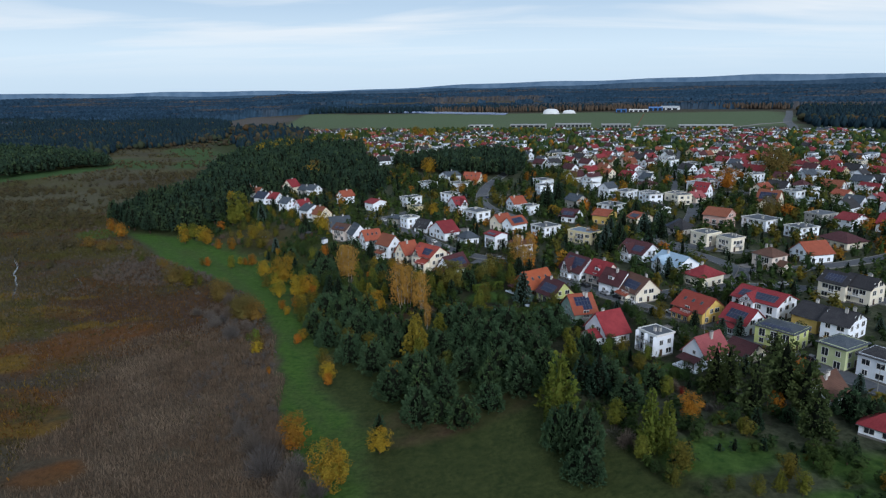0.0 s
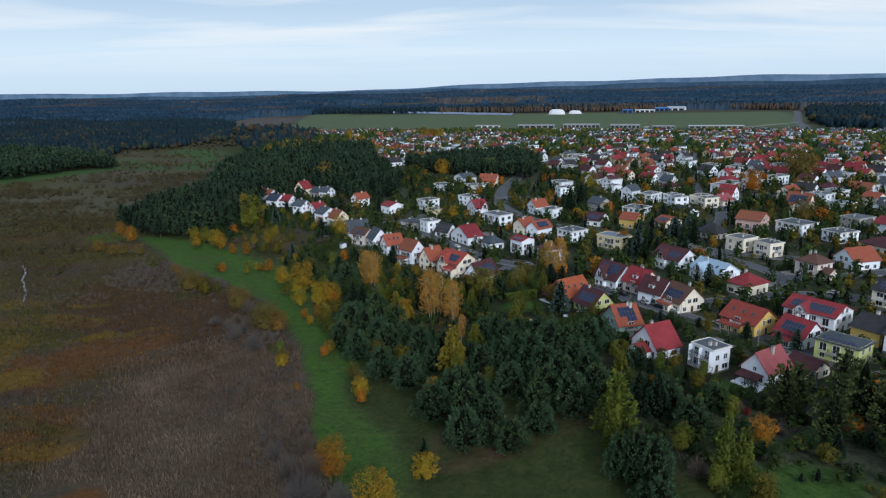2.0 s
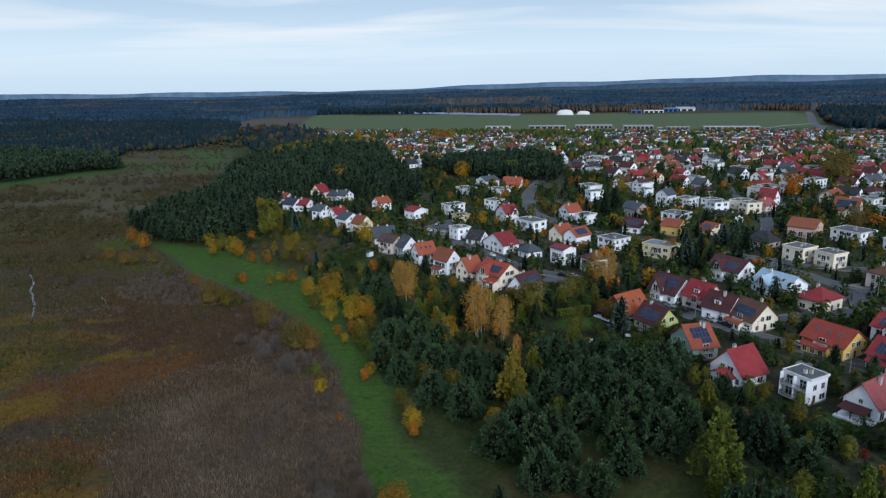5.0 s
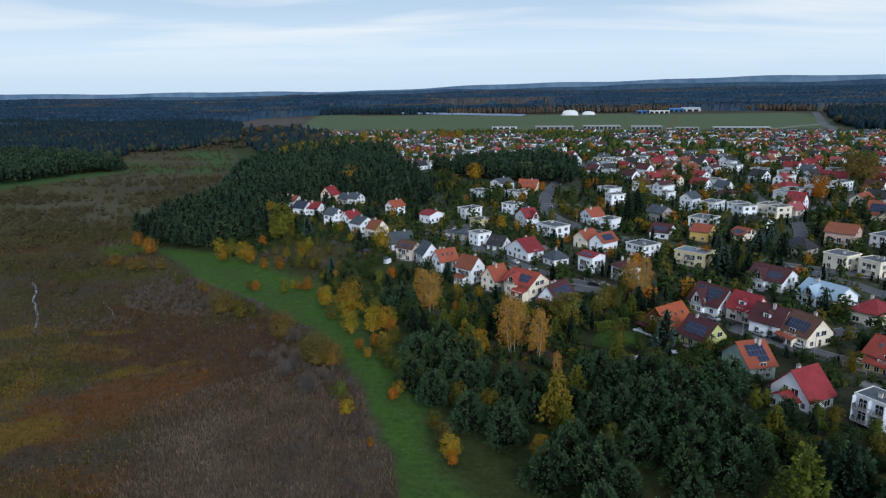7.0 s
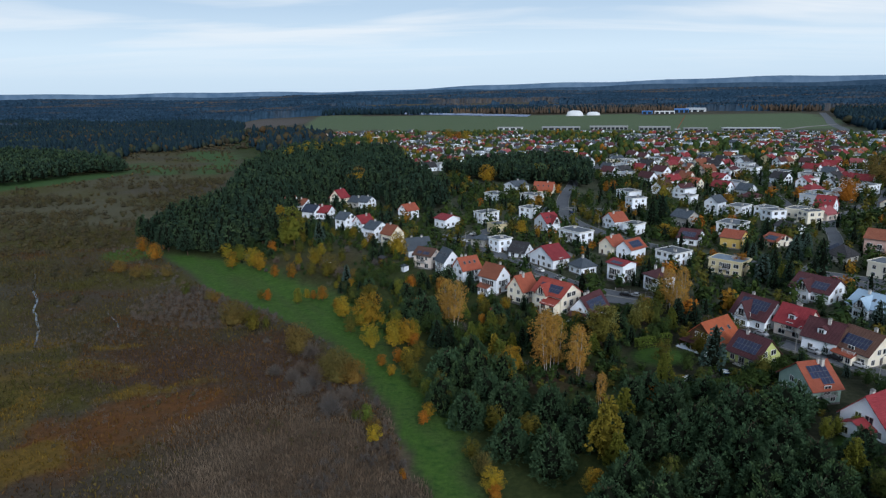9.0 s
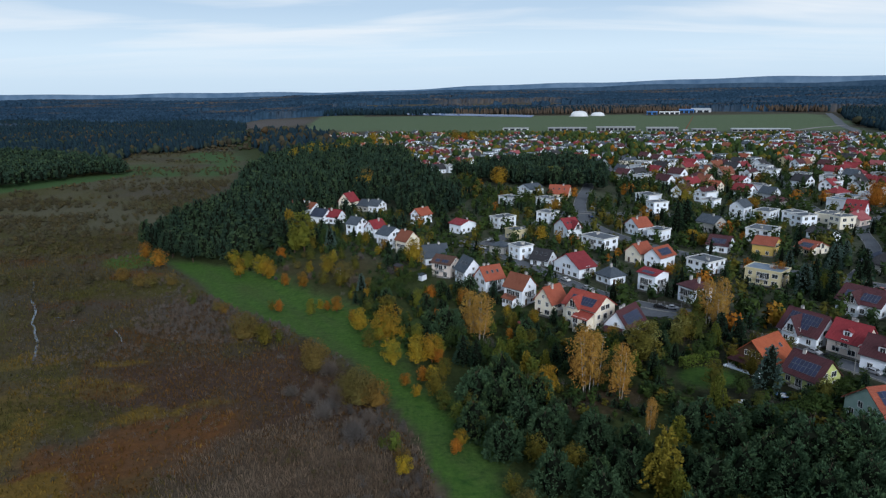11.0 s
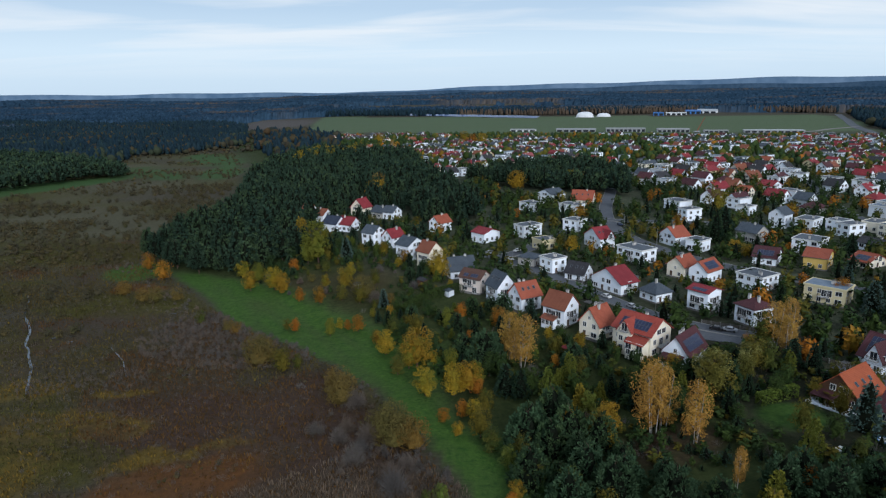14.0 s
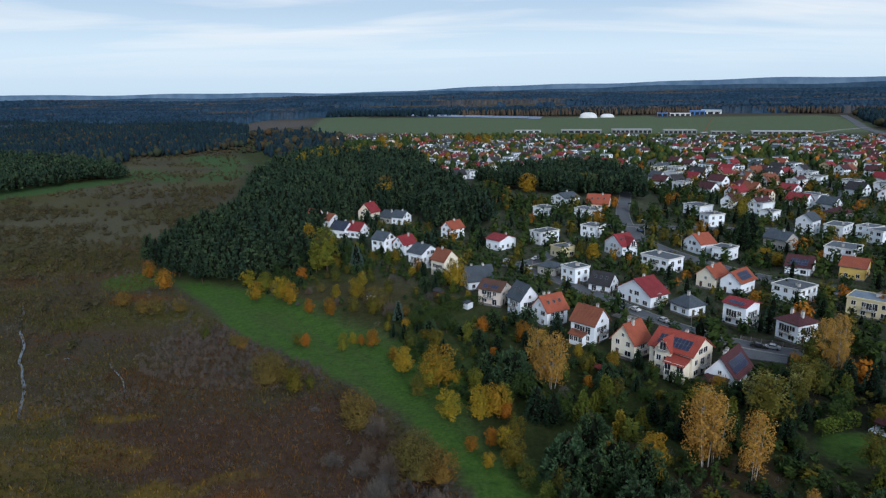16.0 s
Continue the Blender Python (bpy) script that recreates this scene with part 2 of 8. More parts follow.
M["scrub"] = surface("wetland_scrub", (0.030, 0.028, 0.018), (0.100, 0.088, 0.054), 0.2, 0.85, 0.8, 9, island=0.35, spec=0.02,
                     tint=((0.75, 0.78, 0.85), (1, 1, 1), (1.25, 1.1, 0.72), (0.8, 0.8, 0.9), (0.85, 0.95, 0.7), (1.1, 0.9, 0.75)))
M["ochre"] = surface("ochre_willow_leaves", (0.058, 0.044, 0.015), (0.195, 0.136, 0.038), 0.3, 0.8, island=0.4, spec=0.04,
                     tint=((0.8, 0.85, 0.9), (1, 1, 1), (1.15, 0.95, 0.8), (0.7, 0.8, 0.9), (0.8, 1.0, 1.0)))
M["willow"] = surface("pale_willow_leaves", (0.075, 0.078, 0.022), (0.27, 0.255, 0.085), 0.3, 0.75, island=0.4, spec=0.04)
M["red_leaf"] = surface("dark_red_leaves", (0.06, 0.01, 0.008), (0.20, 0.03, 0.02), 0.3, 0.75, island=0.4, spec=0.04)
M["twig"] = surface("bare_twigs", (0.055, 0.050, 0.046), (0.165, 0.150, 0.135), 0.3, 0.9, island=0.35, spec=0.02,
                    tint=((0.75, 0.75, 0.8), (1, 1, 1), (1.1, 0.9, 0.75), (0.9, 0.9, 0.9)))
M["reed"] = surface("dry_reeds", (0.046, 0.034, 0.025), (0.200, 0.154, 0.114), 0.09, 0.9, island=0.4, spec=0.02, fine=5,
                    tint=((0.72, 0.66, 0.60), (0.92, 0.88, 0.84), (1, 1, 0.98), (1.15, 1.12, 1.05)))
M["sedge"] = surface("wet_sedge", (0.030, 0.027, 0.014), (0.112, 0.090, 0.045), 0.05, 0.9, island=0.5, spec=0.02, fine=6,
                     tint=((0.85, 0.98, 0.50), (0.80, 0.80, 0.72), (1.7, 1.38, 0.55), (1.4, 0.82, 0.5), (0.95, 0.70, 0.60)), shift=0.0)
# far conifers: the blue of distance haze is put into the needle colour
M["hazed_pine"] = surface("hazed_conifers", (0.007, 0.016, 0.023), (0.020, 0.036, 0.044), 0.02, 0.9, island=0.3, spec=0.02,
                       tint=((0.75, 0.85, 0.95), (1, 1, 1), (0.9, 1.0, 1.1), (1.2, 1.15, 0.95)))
M["farleaf"] = surface("distant_green_leaves", (0.018, 0.026, 0.018), (0.050, 0.060, 0.036), 0.02, 0.9, island=0.3, spec=0.02)
M["farbirch"] = surface("distant_birch_leaves", (0.046, 0.038, 0.031), (0.108, 0.078, 0.056), 0.02, 0.9, island=0.4, spec=0.02)
# skyline backdrops: blue haze is painted into both ridge colours
M["ridge_near"] = surface("hazed_ridge", (0.022, 0.048, 0.082), (0.055, 0.090, 0.135), 0.004, 0.95, fine=11, spec=0)
M["ridge_far"] = surface("hazed_hills", (0.055, 0.105, 0.175), (0.14, 0.205, 0.285), 0.003, 0.95, fine=6, spec=0)
M["farautumn"] = surface("distant_autumn_leaves", (0.026, 0.026, 0.018), (0.076, 0.060, 0.036), 0.02, 0.9, island=0.3, spec=0.02,
                         tint=((0.5, 0.75, 0.9), (1, 1, 1), (0.7, 0.9, 0.8), (1.1, 0.9, 0.8), (0.5, 0.7, 0.9)))
M["bare_frame"] = surface("bare_concrete_hall", (0.20, 0.205, 0.21), (0.34, 0.345, 0.35), 0.2, 0.7)
M["steel"] = surface("grey_cladding", (0.30, 0.32, 0.34), (0.45, 0.47, 0.49), 0.2, 0.5, metal=0.2)
M["bluepaint"] = surface("blue_cladding", (0.03, 0.12, 0.35), (0.05, 0.18, 0.45), 0.2, 0.5)
M["white"] = surface("white_membrane", (0.56, 0.57, 0.58), (0.68, 0.69, 0.70), 0.1, 0.5)
M["tyre"] = surface("tyre_rubber", (0.012, 0.012, 0.012), (0.03, 0.03, 0.03), 3, 0.8)
for k, c in dict(white=(0.6, 0.6, 0.6), silver=(0.32, 0.33, 0.35), black=(0.012, 0.012, 0.014), red=(0.22, 0.015, 0.015), blue=(0.02, 0.04, 0.10)).items():
    M["car_" + k] = surface("car_paint_" + k, tuple(v * 0.9 for v in c), c, 2, 0.25, spec=0.6)

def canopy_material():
    """Tree tops from far off: conifers with blue haze put into their colour, and patches of ochre leaves."""
    m = surface("hazed_tree_tops", (0.013, 0.031, 0.052), (0.033, 0.062, 0.096), 0.006, 0.95, fine=14, spec=0.0)
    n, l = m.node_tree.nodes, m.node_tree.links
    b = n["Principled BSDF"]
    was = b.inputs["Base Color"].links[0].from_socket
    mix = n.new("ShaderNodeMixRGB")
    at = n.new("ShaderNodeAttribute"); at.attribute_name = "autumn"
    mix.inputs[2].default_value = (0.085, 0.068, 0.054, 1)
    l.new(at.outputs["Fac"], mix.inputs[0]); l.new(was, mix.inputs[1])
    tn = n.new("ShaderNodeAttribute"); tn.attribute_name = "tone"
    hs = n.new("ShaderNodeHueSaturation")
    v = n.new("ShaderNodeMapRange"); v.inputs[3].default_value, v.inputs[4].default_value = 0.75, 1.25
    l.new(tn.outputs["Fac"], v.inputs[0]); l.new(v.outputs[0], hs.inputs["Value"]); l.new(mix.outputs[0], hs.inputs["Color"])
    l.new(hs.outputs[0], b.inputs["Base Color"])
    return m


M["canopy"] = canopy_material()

# ---- mesh helpers ----
class Geo:
    """Collects faces of one mesh."""

    def __init__(self):
        self.v, self.f, self.m = [], [], []

    def face(self, pts, m=0):
        i = len(self.v)
        self.v += [tuple(p) for p in pts]
        self.f.append(tuple(range(i, i + len(pts))))
        self.m.append(m)
        return self

    def box(self, x0, y0, z0, x1, y1, z1, m=0, top=None):
        """A box; top: inset of the upper face."""
        t = top or 0
        i = len(self.v)
        self.v += [(x0, y0, z0), (x1, y0, z0), (x1, y1, z0), (x0, y1, z0), (x0 + t, y0 + t, z1), (x1 - t, y0 + t, z1), (x1 - t, y1 - t, z1), (x0 + t, y1 - t, z1)]
        for q in ((0, 3, 2, 1), (4, 5, 6, 7), (0, 1, 5, 4), (1, 2, 6, 5), (2, 3, 7, 6), (3, 0, 4, 7)):
            self.f.append(tuple(i + k for k in q))
            self.m.append(m)
        return self

    def slab(self, a, b, c, d, thick, m=0):
        """A sloping slab: four top corners, thickness downwards."""
        i = len(self.v)
        self.v += [tuple(p) for p in (a, b, c, d)] + [(p[0], p[1], p[2] - thick) for p in (a, b, c, d)]
        for q in ((0, 1, 2, 3), (7, 6, 5, 4), (0, 4, 5, 1), (1, 5, 6, 2), (2, 6, 7, 3), (3, 7, 4, 0)):
            self.f.append(tuple(i + k for k in q))
            self.m.append(m)
        return self

    def tube(self, pts, radii, sides=6, m=0):
        i0 = len(self.v)
        for p, r in zip(pts, radii):
            for k in range(sides):
                a = 2 * math.pi * k / sides
                self.v.append((p[0] + r * math.cos(a), p[1] + r * math.sin(a), p[2]))
        for j in range(len(pts) - 1):
            for k in range(sides):
                a, b = i0 + j * sides + k, i0 + j * sides + (k + 1) % sides
                self.f.append((a, b, b + sides, a + sides))
                self.m.append(m)
        return self

    def mesh(self, name, mats, smooth=False):
        me = bpy.data.meshes.new(name)
        me.from_pydata(self.v, [], self.f)
        for k in mats:
            me.materials.append(M[k])
        if len(mats) > 1:
            me.polygons.foreach_set("material_index", self.m)
        if smooth:
            me.polygons.foreach_set("use_smooth", [True] * len(self.f))
        me.update()
        return me


def part(name, data, parent, label="", m=None):
    ob = new(name, data)
    ob.parent = parent
    if m is not None:
        ob.matrix_basis = m
    if label:
        ob["label"] = label
    return ob


def root(name, x, y, z, rz=0, label="", category="", group="", kind=""):
    ob = new(name)
    ob.matrix_basis = pose(x, y, z, 0, 0, rz)
    return tagged(ob, label, category, group, kind)


# ---- the lie of the land ----
# the line where the wetland ends and the mown strip begins
EDGE = np.array([(14, 56), (-31, 129), (-43, 162), (-52, 203), (-63, 235), (-81, 273), (-105, 301), (-137, 329), (-174, 382), (-212, 425), (-225, 480),
                 (-218, 550), (-232, 650), (-255, 750), (-275, 860), (-370, 1100), (-480, 1400), (-1120, 4200)], float)


def inland(x, y):
    """Metres from the wetland's edge, positive on the town's side."""
    x, y = np.asarray(x, float), np.asarray(y, float)
    best, sign = np.full(x.shape, 1e9), np.ones(x.shape)
    for a, b in zip(EDGE[:-1], EDGE[1:]):
        ab = b - a
        t = np.clip(((x - a[0]) * ab[0] + (y - a[1]) * ab[1]) / (ab @ ab), 0, 1)
        d = np.hypot(x - a[0] - ab[0] * t, y - a[1] - ab[1] * t)
        s = np.where(ab[0] * (y - a[1]) - ab[1] * (x - a[0]) < 0, 1.0, -1.0)
        sign = np.where(d < best, s, sign)
        best = np.minimum(best, d)
    return best * sign


def step(a, b, v):
    t = np.clip((np.asarray(v, float) - a) / (b - a), 0, 1)
    return t * t * (3 - 2 * t)


def lump(x, y, cx, cy, rx, ry, turn=0.0):
    """1 inside a soft oval, 0 outside."""
    c, s = math.cos(radians(turn)), math.sin(radians(turn))
    u, v = ((x - cx) * c + (y - cy) * s) / rx, (-(x - cx) * s + (y - cy) * c) / ry
    return 1 - step(0.75, 1.15, np.sqrt(u * u + v * v))


def land(x, y):
    x, y = np.asarray(x, float), np.asarray(y, float)
    d = inland(x, y)
    z = 8.5 * step(15, 75, d) + 5.5 * step(75, 280, d)
    z = z + 0.5 * np.sin(x * 0.043 + 1) * np.sin(y * 0.037) * step(0, 40, d)
    far = np.hypot(x, y)
    z = z + step(2000, 4600, far) * (18 + 9 * np.sin(x * 0.0021 + 0.4) * np.sin(y * 0.0017 + 1) + 5 * np.sin(x * 0.0047) + 34 * step(600, 3000, x))
    return z


def ground_z(x, y):
    return float(land(np.array([x]), np.array([y]))[0])


def lattice_noise(x, y, k):
    """Smooth random values on a unit lattice."""
    ix, iy = np.floor(x), np.floor(y)
    u, v = x - ix, y - iy
    u, v = u * u * (3 - 2 * u), v * v * (3 - 2 * v)

    def at(a, b):
        h = np.sin(a * 127.1 + b * 311.7 + k * 74.7) * 43758.5453
        return h - np.floor(h)

    return (at(ix, iy) * (1 - u) + at(ix + 1, iy) * u) * (1 - v) + (at(ix, iy + 1) * (1 - u) + at(ix + 1, iy + 1) * u) * v


def wobble(x, y, s, k=0.0):
    """Patchy random values from 0 to 1; s: roughly the turns in a metre."""
    x, y = np.asarray(x, float) * s * 0.5, np.asarray(y, float) * s * 0.5
    n = 0.55 * lattice_noise(x, y, k) + 0.3 * lattice_noise(x * 2.1 + 5, y * 2.1, k + 1) + 0.15 * lattice_noise(x * 4.3, y * 4.3 + 9, k + 2)
    return np.clip(0.5 + (n - 0.5) * 1.7, 0, 1)


def inside(poly, x, y):
    """Which points lie inside a polygon."""
    x, y = np.asarray(x, float), np.asarray(y, float)
    r = np.zeros(x.shape, bool)
    n = len(poly)
    for i in range(n):
        (ax, ay), (bx, by) = poly[i], poly[(i + 1) % n]
        if ay == by:
            continue
        r ^= ((ay > y) != (by > y)) & (x < (bx - ax) * (y - ay) / (by - ay) + ax)
    return r


def patches(x, y):
    return 0.25 + 0.65 * wobble(x * 0.6, y * 1.2, 0.12, 2) + 0.5 * (wobble(x, y, 0.5, 7) - 0.3)


def ragged(x, y):
    """The same place, shifted about, so that the beds have uneven edges."""
    return x + 26 * (wobble(x, y, 0.05, 41) - 0.5) + 7 * (wobble(x, y, 0.3, 43) - 0.5), y + 16 * (wobble(x, y, 0.06, 45) - 0.5) + 5 * (wobble(x, y, 0.3, 47) - 0.5)


def gold_bed(x, y):
    """Where the sedge has turned yellow."""
    x, y = ragged(x, y)
    w = 0
    for cx, cy, rx, ry, k in ((-146, 200, 20, 9, 1.2), (-158, 252, 26, 8, 0.8), (-142, 272, 9, 3, 1.8), (-180, 270, 18, 8, 0.7), (-124, 238, 14, 4, 1.4), (-107, 160, 10, 6, 0.9), (-176, 225, 30, 22, 0.9), (-64, 142, 6, 4, 0.5), (-150, 352, 20, 4, 0.6)):
        w = w + k * lump(x, y, cx, cy, rx, ry, 20)
    return np.clip(w * (patches(x, y) - 0.2) * 1.1, 0, 0.75)


def rust_bed(x, y):
    """Red-brown growth."""
    x, y = ragged(x, y)
    w = 0
    for cx, cy, rx, ry, k in ((-127, 216, 30, 17, 1.0), (-101, 157, 13, 10, 1.0), (-118, 175, 24, 14, 0.7), (-64, 142, 8, 6, 0.8), (-88, 136, 16, 8, 0.9), (-104, 292, 8, 4, 0.7), (-196, 372, 14, 7, 0.8)):
        w = w + k * lump(x, y, cx, cy, rx, ry, 25)
    return np.clip(w * patches(x, y), 0, 1)


def peat_bed(x, y):
    """Bare brown ground between the reeds and the sedge."""
    x, y = ragged(x, y)
    w = np.maximum(lump(x, y, -108, 256, 44, 22, 12), 0.8 * lump(x, y, -95, 232, 34, 22, 0))
    return np.clip(w * (0.55 + 0.6 * wobble(x, y, 0.16, 9)) + 0.6 * np.clip((wobble(x, y, 0.05, 9) - 0.55) * 3, 0, 1) * (np.asarray(y) < 480), 0, 1)


def reed_bed(x, y):
    """The tall reeds beside the mown strip, less the red-brown gaps in them."""
    w = np.maximum(lump(x, y, -66, 160, 38, 72, 16), 0.6 * lump(x, y, -84, 208, 30, 22, 0))
    gaps = lump(x, y, -108, 162, 11, 9, 0) + lump(x, y, -90, 138, 9, 7, 0) + 0.6 * lump(x, y, -65, 144, 6, 4, 0)
    return np.clip(w - gaps, 0, 1)


def olive_bed(x, y):
    x, y = ragged(x, y)
    w = np.maximum(lump(x, y, -152, 240, 44, 13, 22), np.maximum(0.9 * lump(x, y, -190, 352, 36, 16, 10), 0.8 * lump(x, y, -215, 300, 34, 26, 0)))
    return np.clip(np.maximum(w * (0.4 + 0.8 * wobble(x, y, 0.13, 5)), (wobble(x * 0.6, y * 1.2, 0.05, 4) - 0.45) * 2.2), 0, 1)


AIRFIELD = ((-300, 1300), (-60, 1150), (112, 1120), (560, 1095), (640, 1216), (800, 1610), (-115, 1790), (-370, 1890))


def axis(lo, hi, cell, far_lo, far_hi, grow=1.13):
    a = list(np.arange(lo, hi + 0.1, cell))
    s, v = cell, hi
    while v < far_hi:
        s *= grow
        v += s
        a.append(min(v, far_hi))
    s, v = cell, lo
    while v > far_lo:
        s *= grow
        v -= s
        a.insert(0, max(v, far_lo))
    return np.array(a)


gx, gy = axis(-250, 60, 2.0, -6200, 6200, 1.06), axis(70, 440, 2.2, -1500, 6200, 1.06)
GX, GY = np.meshgrid(gx, gy)
GZ = land(GX, GY)
D = inland(GX, GY)
wide = 14 + 20 * np.exp(-((GY - 330) / 55) ** 2) + 4 * np.sin(GY * 0.09)
masks = {}
rag = (wobble(GX, GY, 0.31, 1) - 0.5) * 5
masks["lawn"] = step(-1.5, 1.5, D + rag * 0.5) * (1 - step(wide - 5, wide + 5, D + rag)) * (1 - step(395, 410, GY))
masks["lawn"] *= 0.62 + 0.5 * wobble(GX * 1.0 + GY * 0.6, GX * 0.08 - GY * 0.13, 0.5, 14)
masks["lawn"] = np.maximum(masks["lawn"], lump(GX, GY, -206, 404, 15, 17, 30) * (D < 12))
slope = lump(GX, GY, -112, 352, 34, 34, 35) * step(8, 16, D)
masks["meadow"] = step(-1.5, 1.5, D + rag * 0.5) * (1 - masks["lawn"]) * (1 - step(55, 75, D + rag))
masks["reed"] = (1 - step(-3, 0.5, D + rag * 0.4)) * reed_bed(GX, GY)
masks["peat"] = (1 - step(-8, -2, D)) * peat_bed(GX, GY) * (1 - 0.7 * masks["reed"])
masks["soil"] = np.maximum(0.55 * slope * wobble(GX, GY, 0.12, 3), np.maximum(lump(GX, GY, -2, 156, 26, 9, 8) * (GY > 145), lump(GX, GY, -14, 231, 15, 8, 0)) * wobble(GX, GY, 0.25, 8) * 1.1)
masks["garden"] = step(50, 80, D + rag) * (GY < 1150)
# wooded slope: shade beneath the trees is painted into the ground
masks["slope_shade"] = step(28, 46, D + rag) * (1 - step(300, 340, GY)) * (1 - step(105, 125, D + rag)) * (0.55 + 0.45 * wobble(GX, GY, 0.2, 15)) * (1 - lump(GX, GY, 40, 130, 60, 30, 0))
masks["rust"] = (1 - step(-6, -1, D)) * rust_bed(GX, GY)
masks["gold"] = (1 - step(-6, -1, D)) * gold_bed(GX, GY)
masks["olive"] = (1 - step(-6, 0, D)) * olive_bed(GX, GY) * (1 - masks["reed"])
masks["straw"] = (1 - step(-8, -2, D)) * np.clip((wobble(GX * 0.5, GY * 1.3, 0.03, 12) - 0.42) * 3, 0, 1) * step(330, 420, GY) * (GY < 1250)
for cx, cy, rx, ry, tn in ((57, 127, 13, 8, 0), (43, 188, 6, 4, 20), (16.8, 236.5, 8, 7, 10), (41, 240, 9, 6, 40), (60, 168, 9, 5, 30), (83, 120, 14, 7, -20), (74, 108, 10, 6, 0), (150, 240, 9, 6, 0), (128, 420, 22, 14, 10)):
    masks["lawn"] = np.maximum(masks["lawn"], 0.85 * lump(GX, GY, cx, cy, rx, ry, tn))
fields = np.zeros(GX.shape)
for cx, cy, rx, ry, tn in ((-430, 690, 110, 30, 58), (-360, 800, 20, 70, 40), (-342, 940, 30, 85, 30), (-290, 800, 22, 60, 10), (-700, 1900, 330, 60, 0), (900, 2300, 300, 90, 10), (300, 2700, 300, 60, 0)):
    fields = np.maximum(fields, lump(GX, GY, cx, cy, rx, ry, tn))
masks["field"] = np.clip(fields * 1.5, 0, 1) * (D < 20)
air = inside(AIRFIELD, GX, GY).astype(float)
masks["air"] = air
masks["moor"] = np.maximum(lump(GX, GY, -480, 1640, 150, 230, 10), 0) * (1 - air)
verts = np.stack([GX, GY, GZ], -1).reshape(-1, 3)
ny, nx = GX.shape
ii = np.arange(ny * nx).reshape(ny, nx)
quads = np.stack([ii[:-1, :-1], ii[:-1, 1:], ii[1:, 1:], ii[1:, :-1]], -1).reshape(-1, 4)


def bulk(name, verts, faces, mats, attrs=None, smooth=False, inner=None):
    """A mesh from arrays: all faces have the same number of corners; inner: faces of the second material."""
    me = bpy.data.meshes.new(name)
    k = faces.shape[1]
    me.vertices.add(len(verts))
    me.vertices.foreach_set("co", np.ascontiguousarray(verts, np.float32).ravel())
    me.loops.add(faces.size)
    me.loops.foreach_set("vertex_index", np.ascontiguousarray(faces, np.int32).ravel())
    me.polygons.add(len(faces))
    me.polygons.foreach_set("loop_start", np.arange(0, faces.size, k, dtype=np.int32))
    me.polygons.foreach_set("use_smooth", np.full(len(faces), smooth))
    for key, val in (attrs or {}).items():
        at = me.attributes.new(key, "FLOAT", "POINT")
        at.data.foreach_set("value", np.ascontiguousarray(val, np.float32).ravel())
    for m in mats:
        me.materials.append(m)
    if inner is not None:
        me.polygons.foreach_set("material_index", np.ascontiguousarray(inner, np.int32))
    me.update()
    me.validate()
    return me


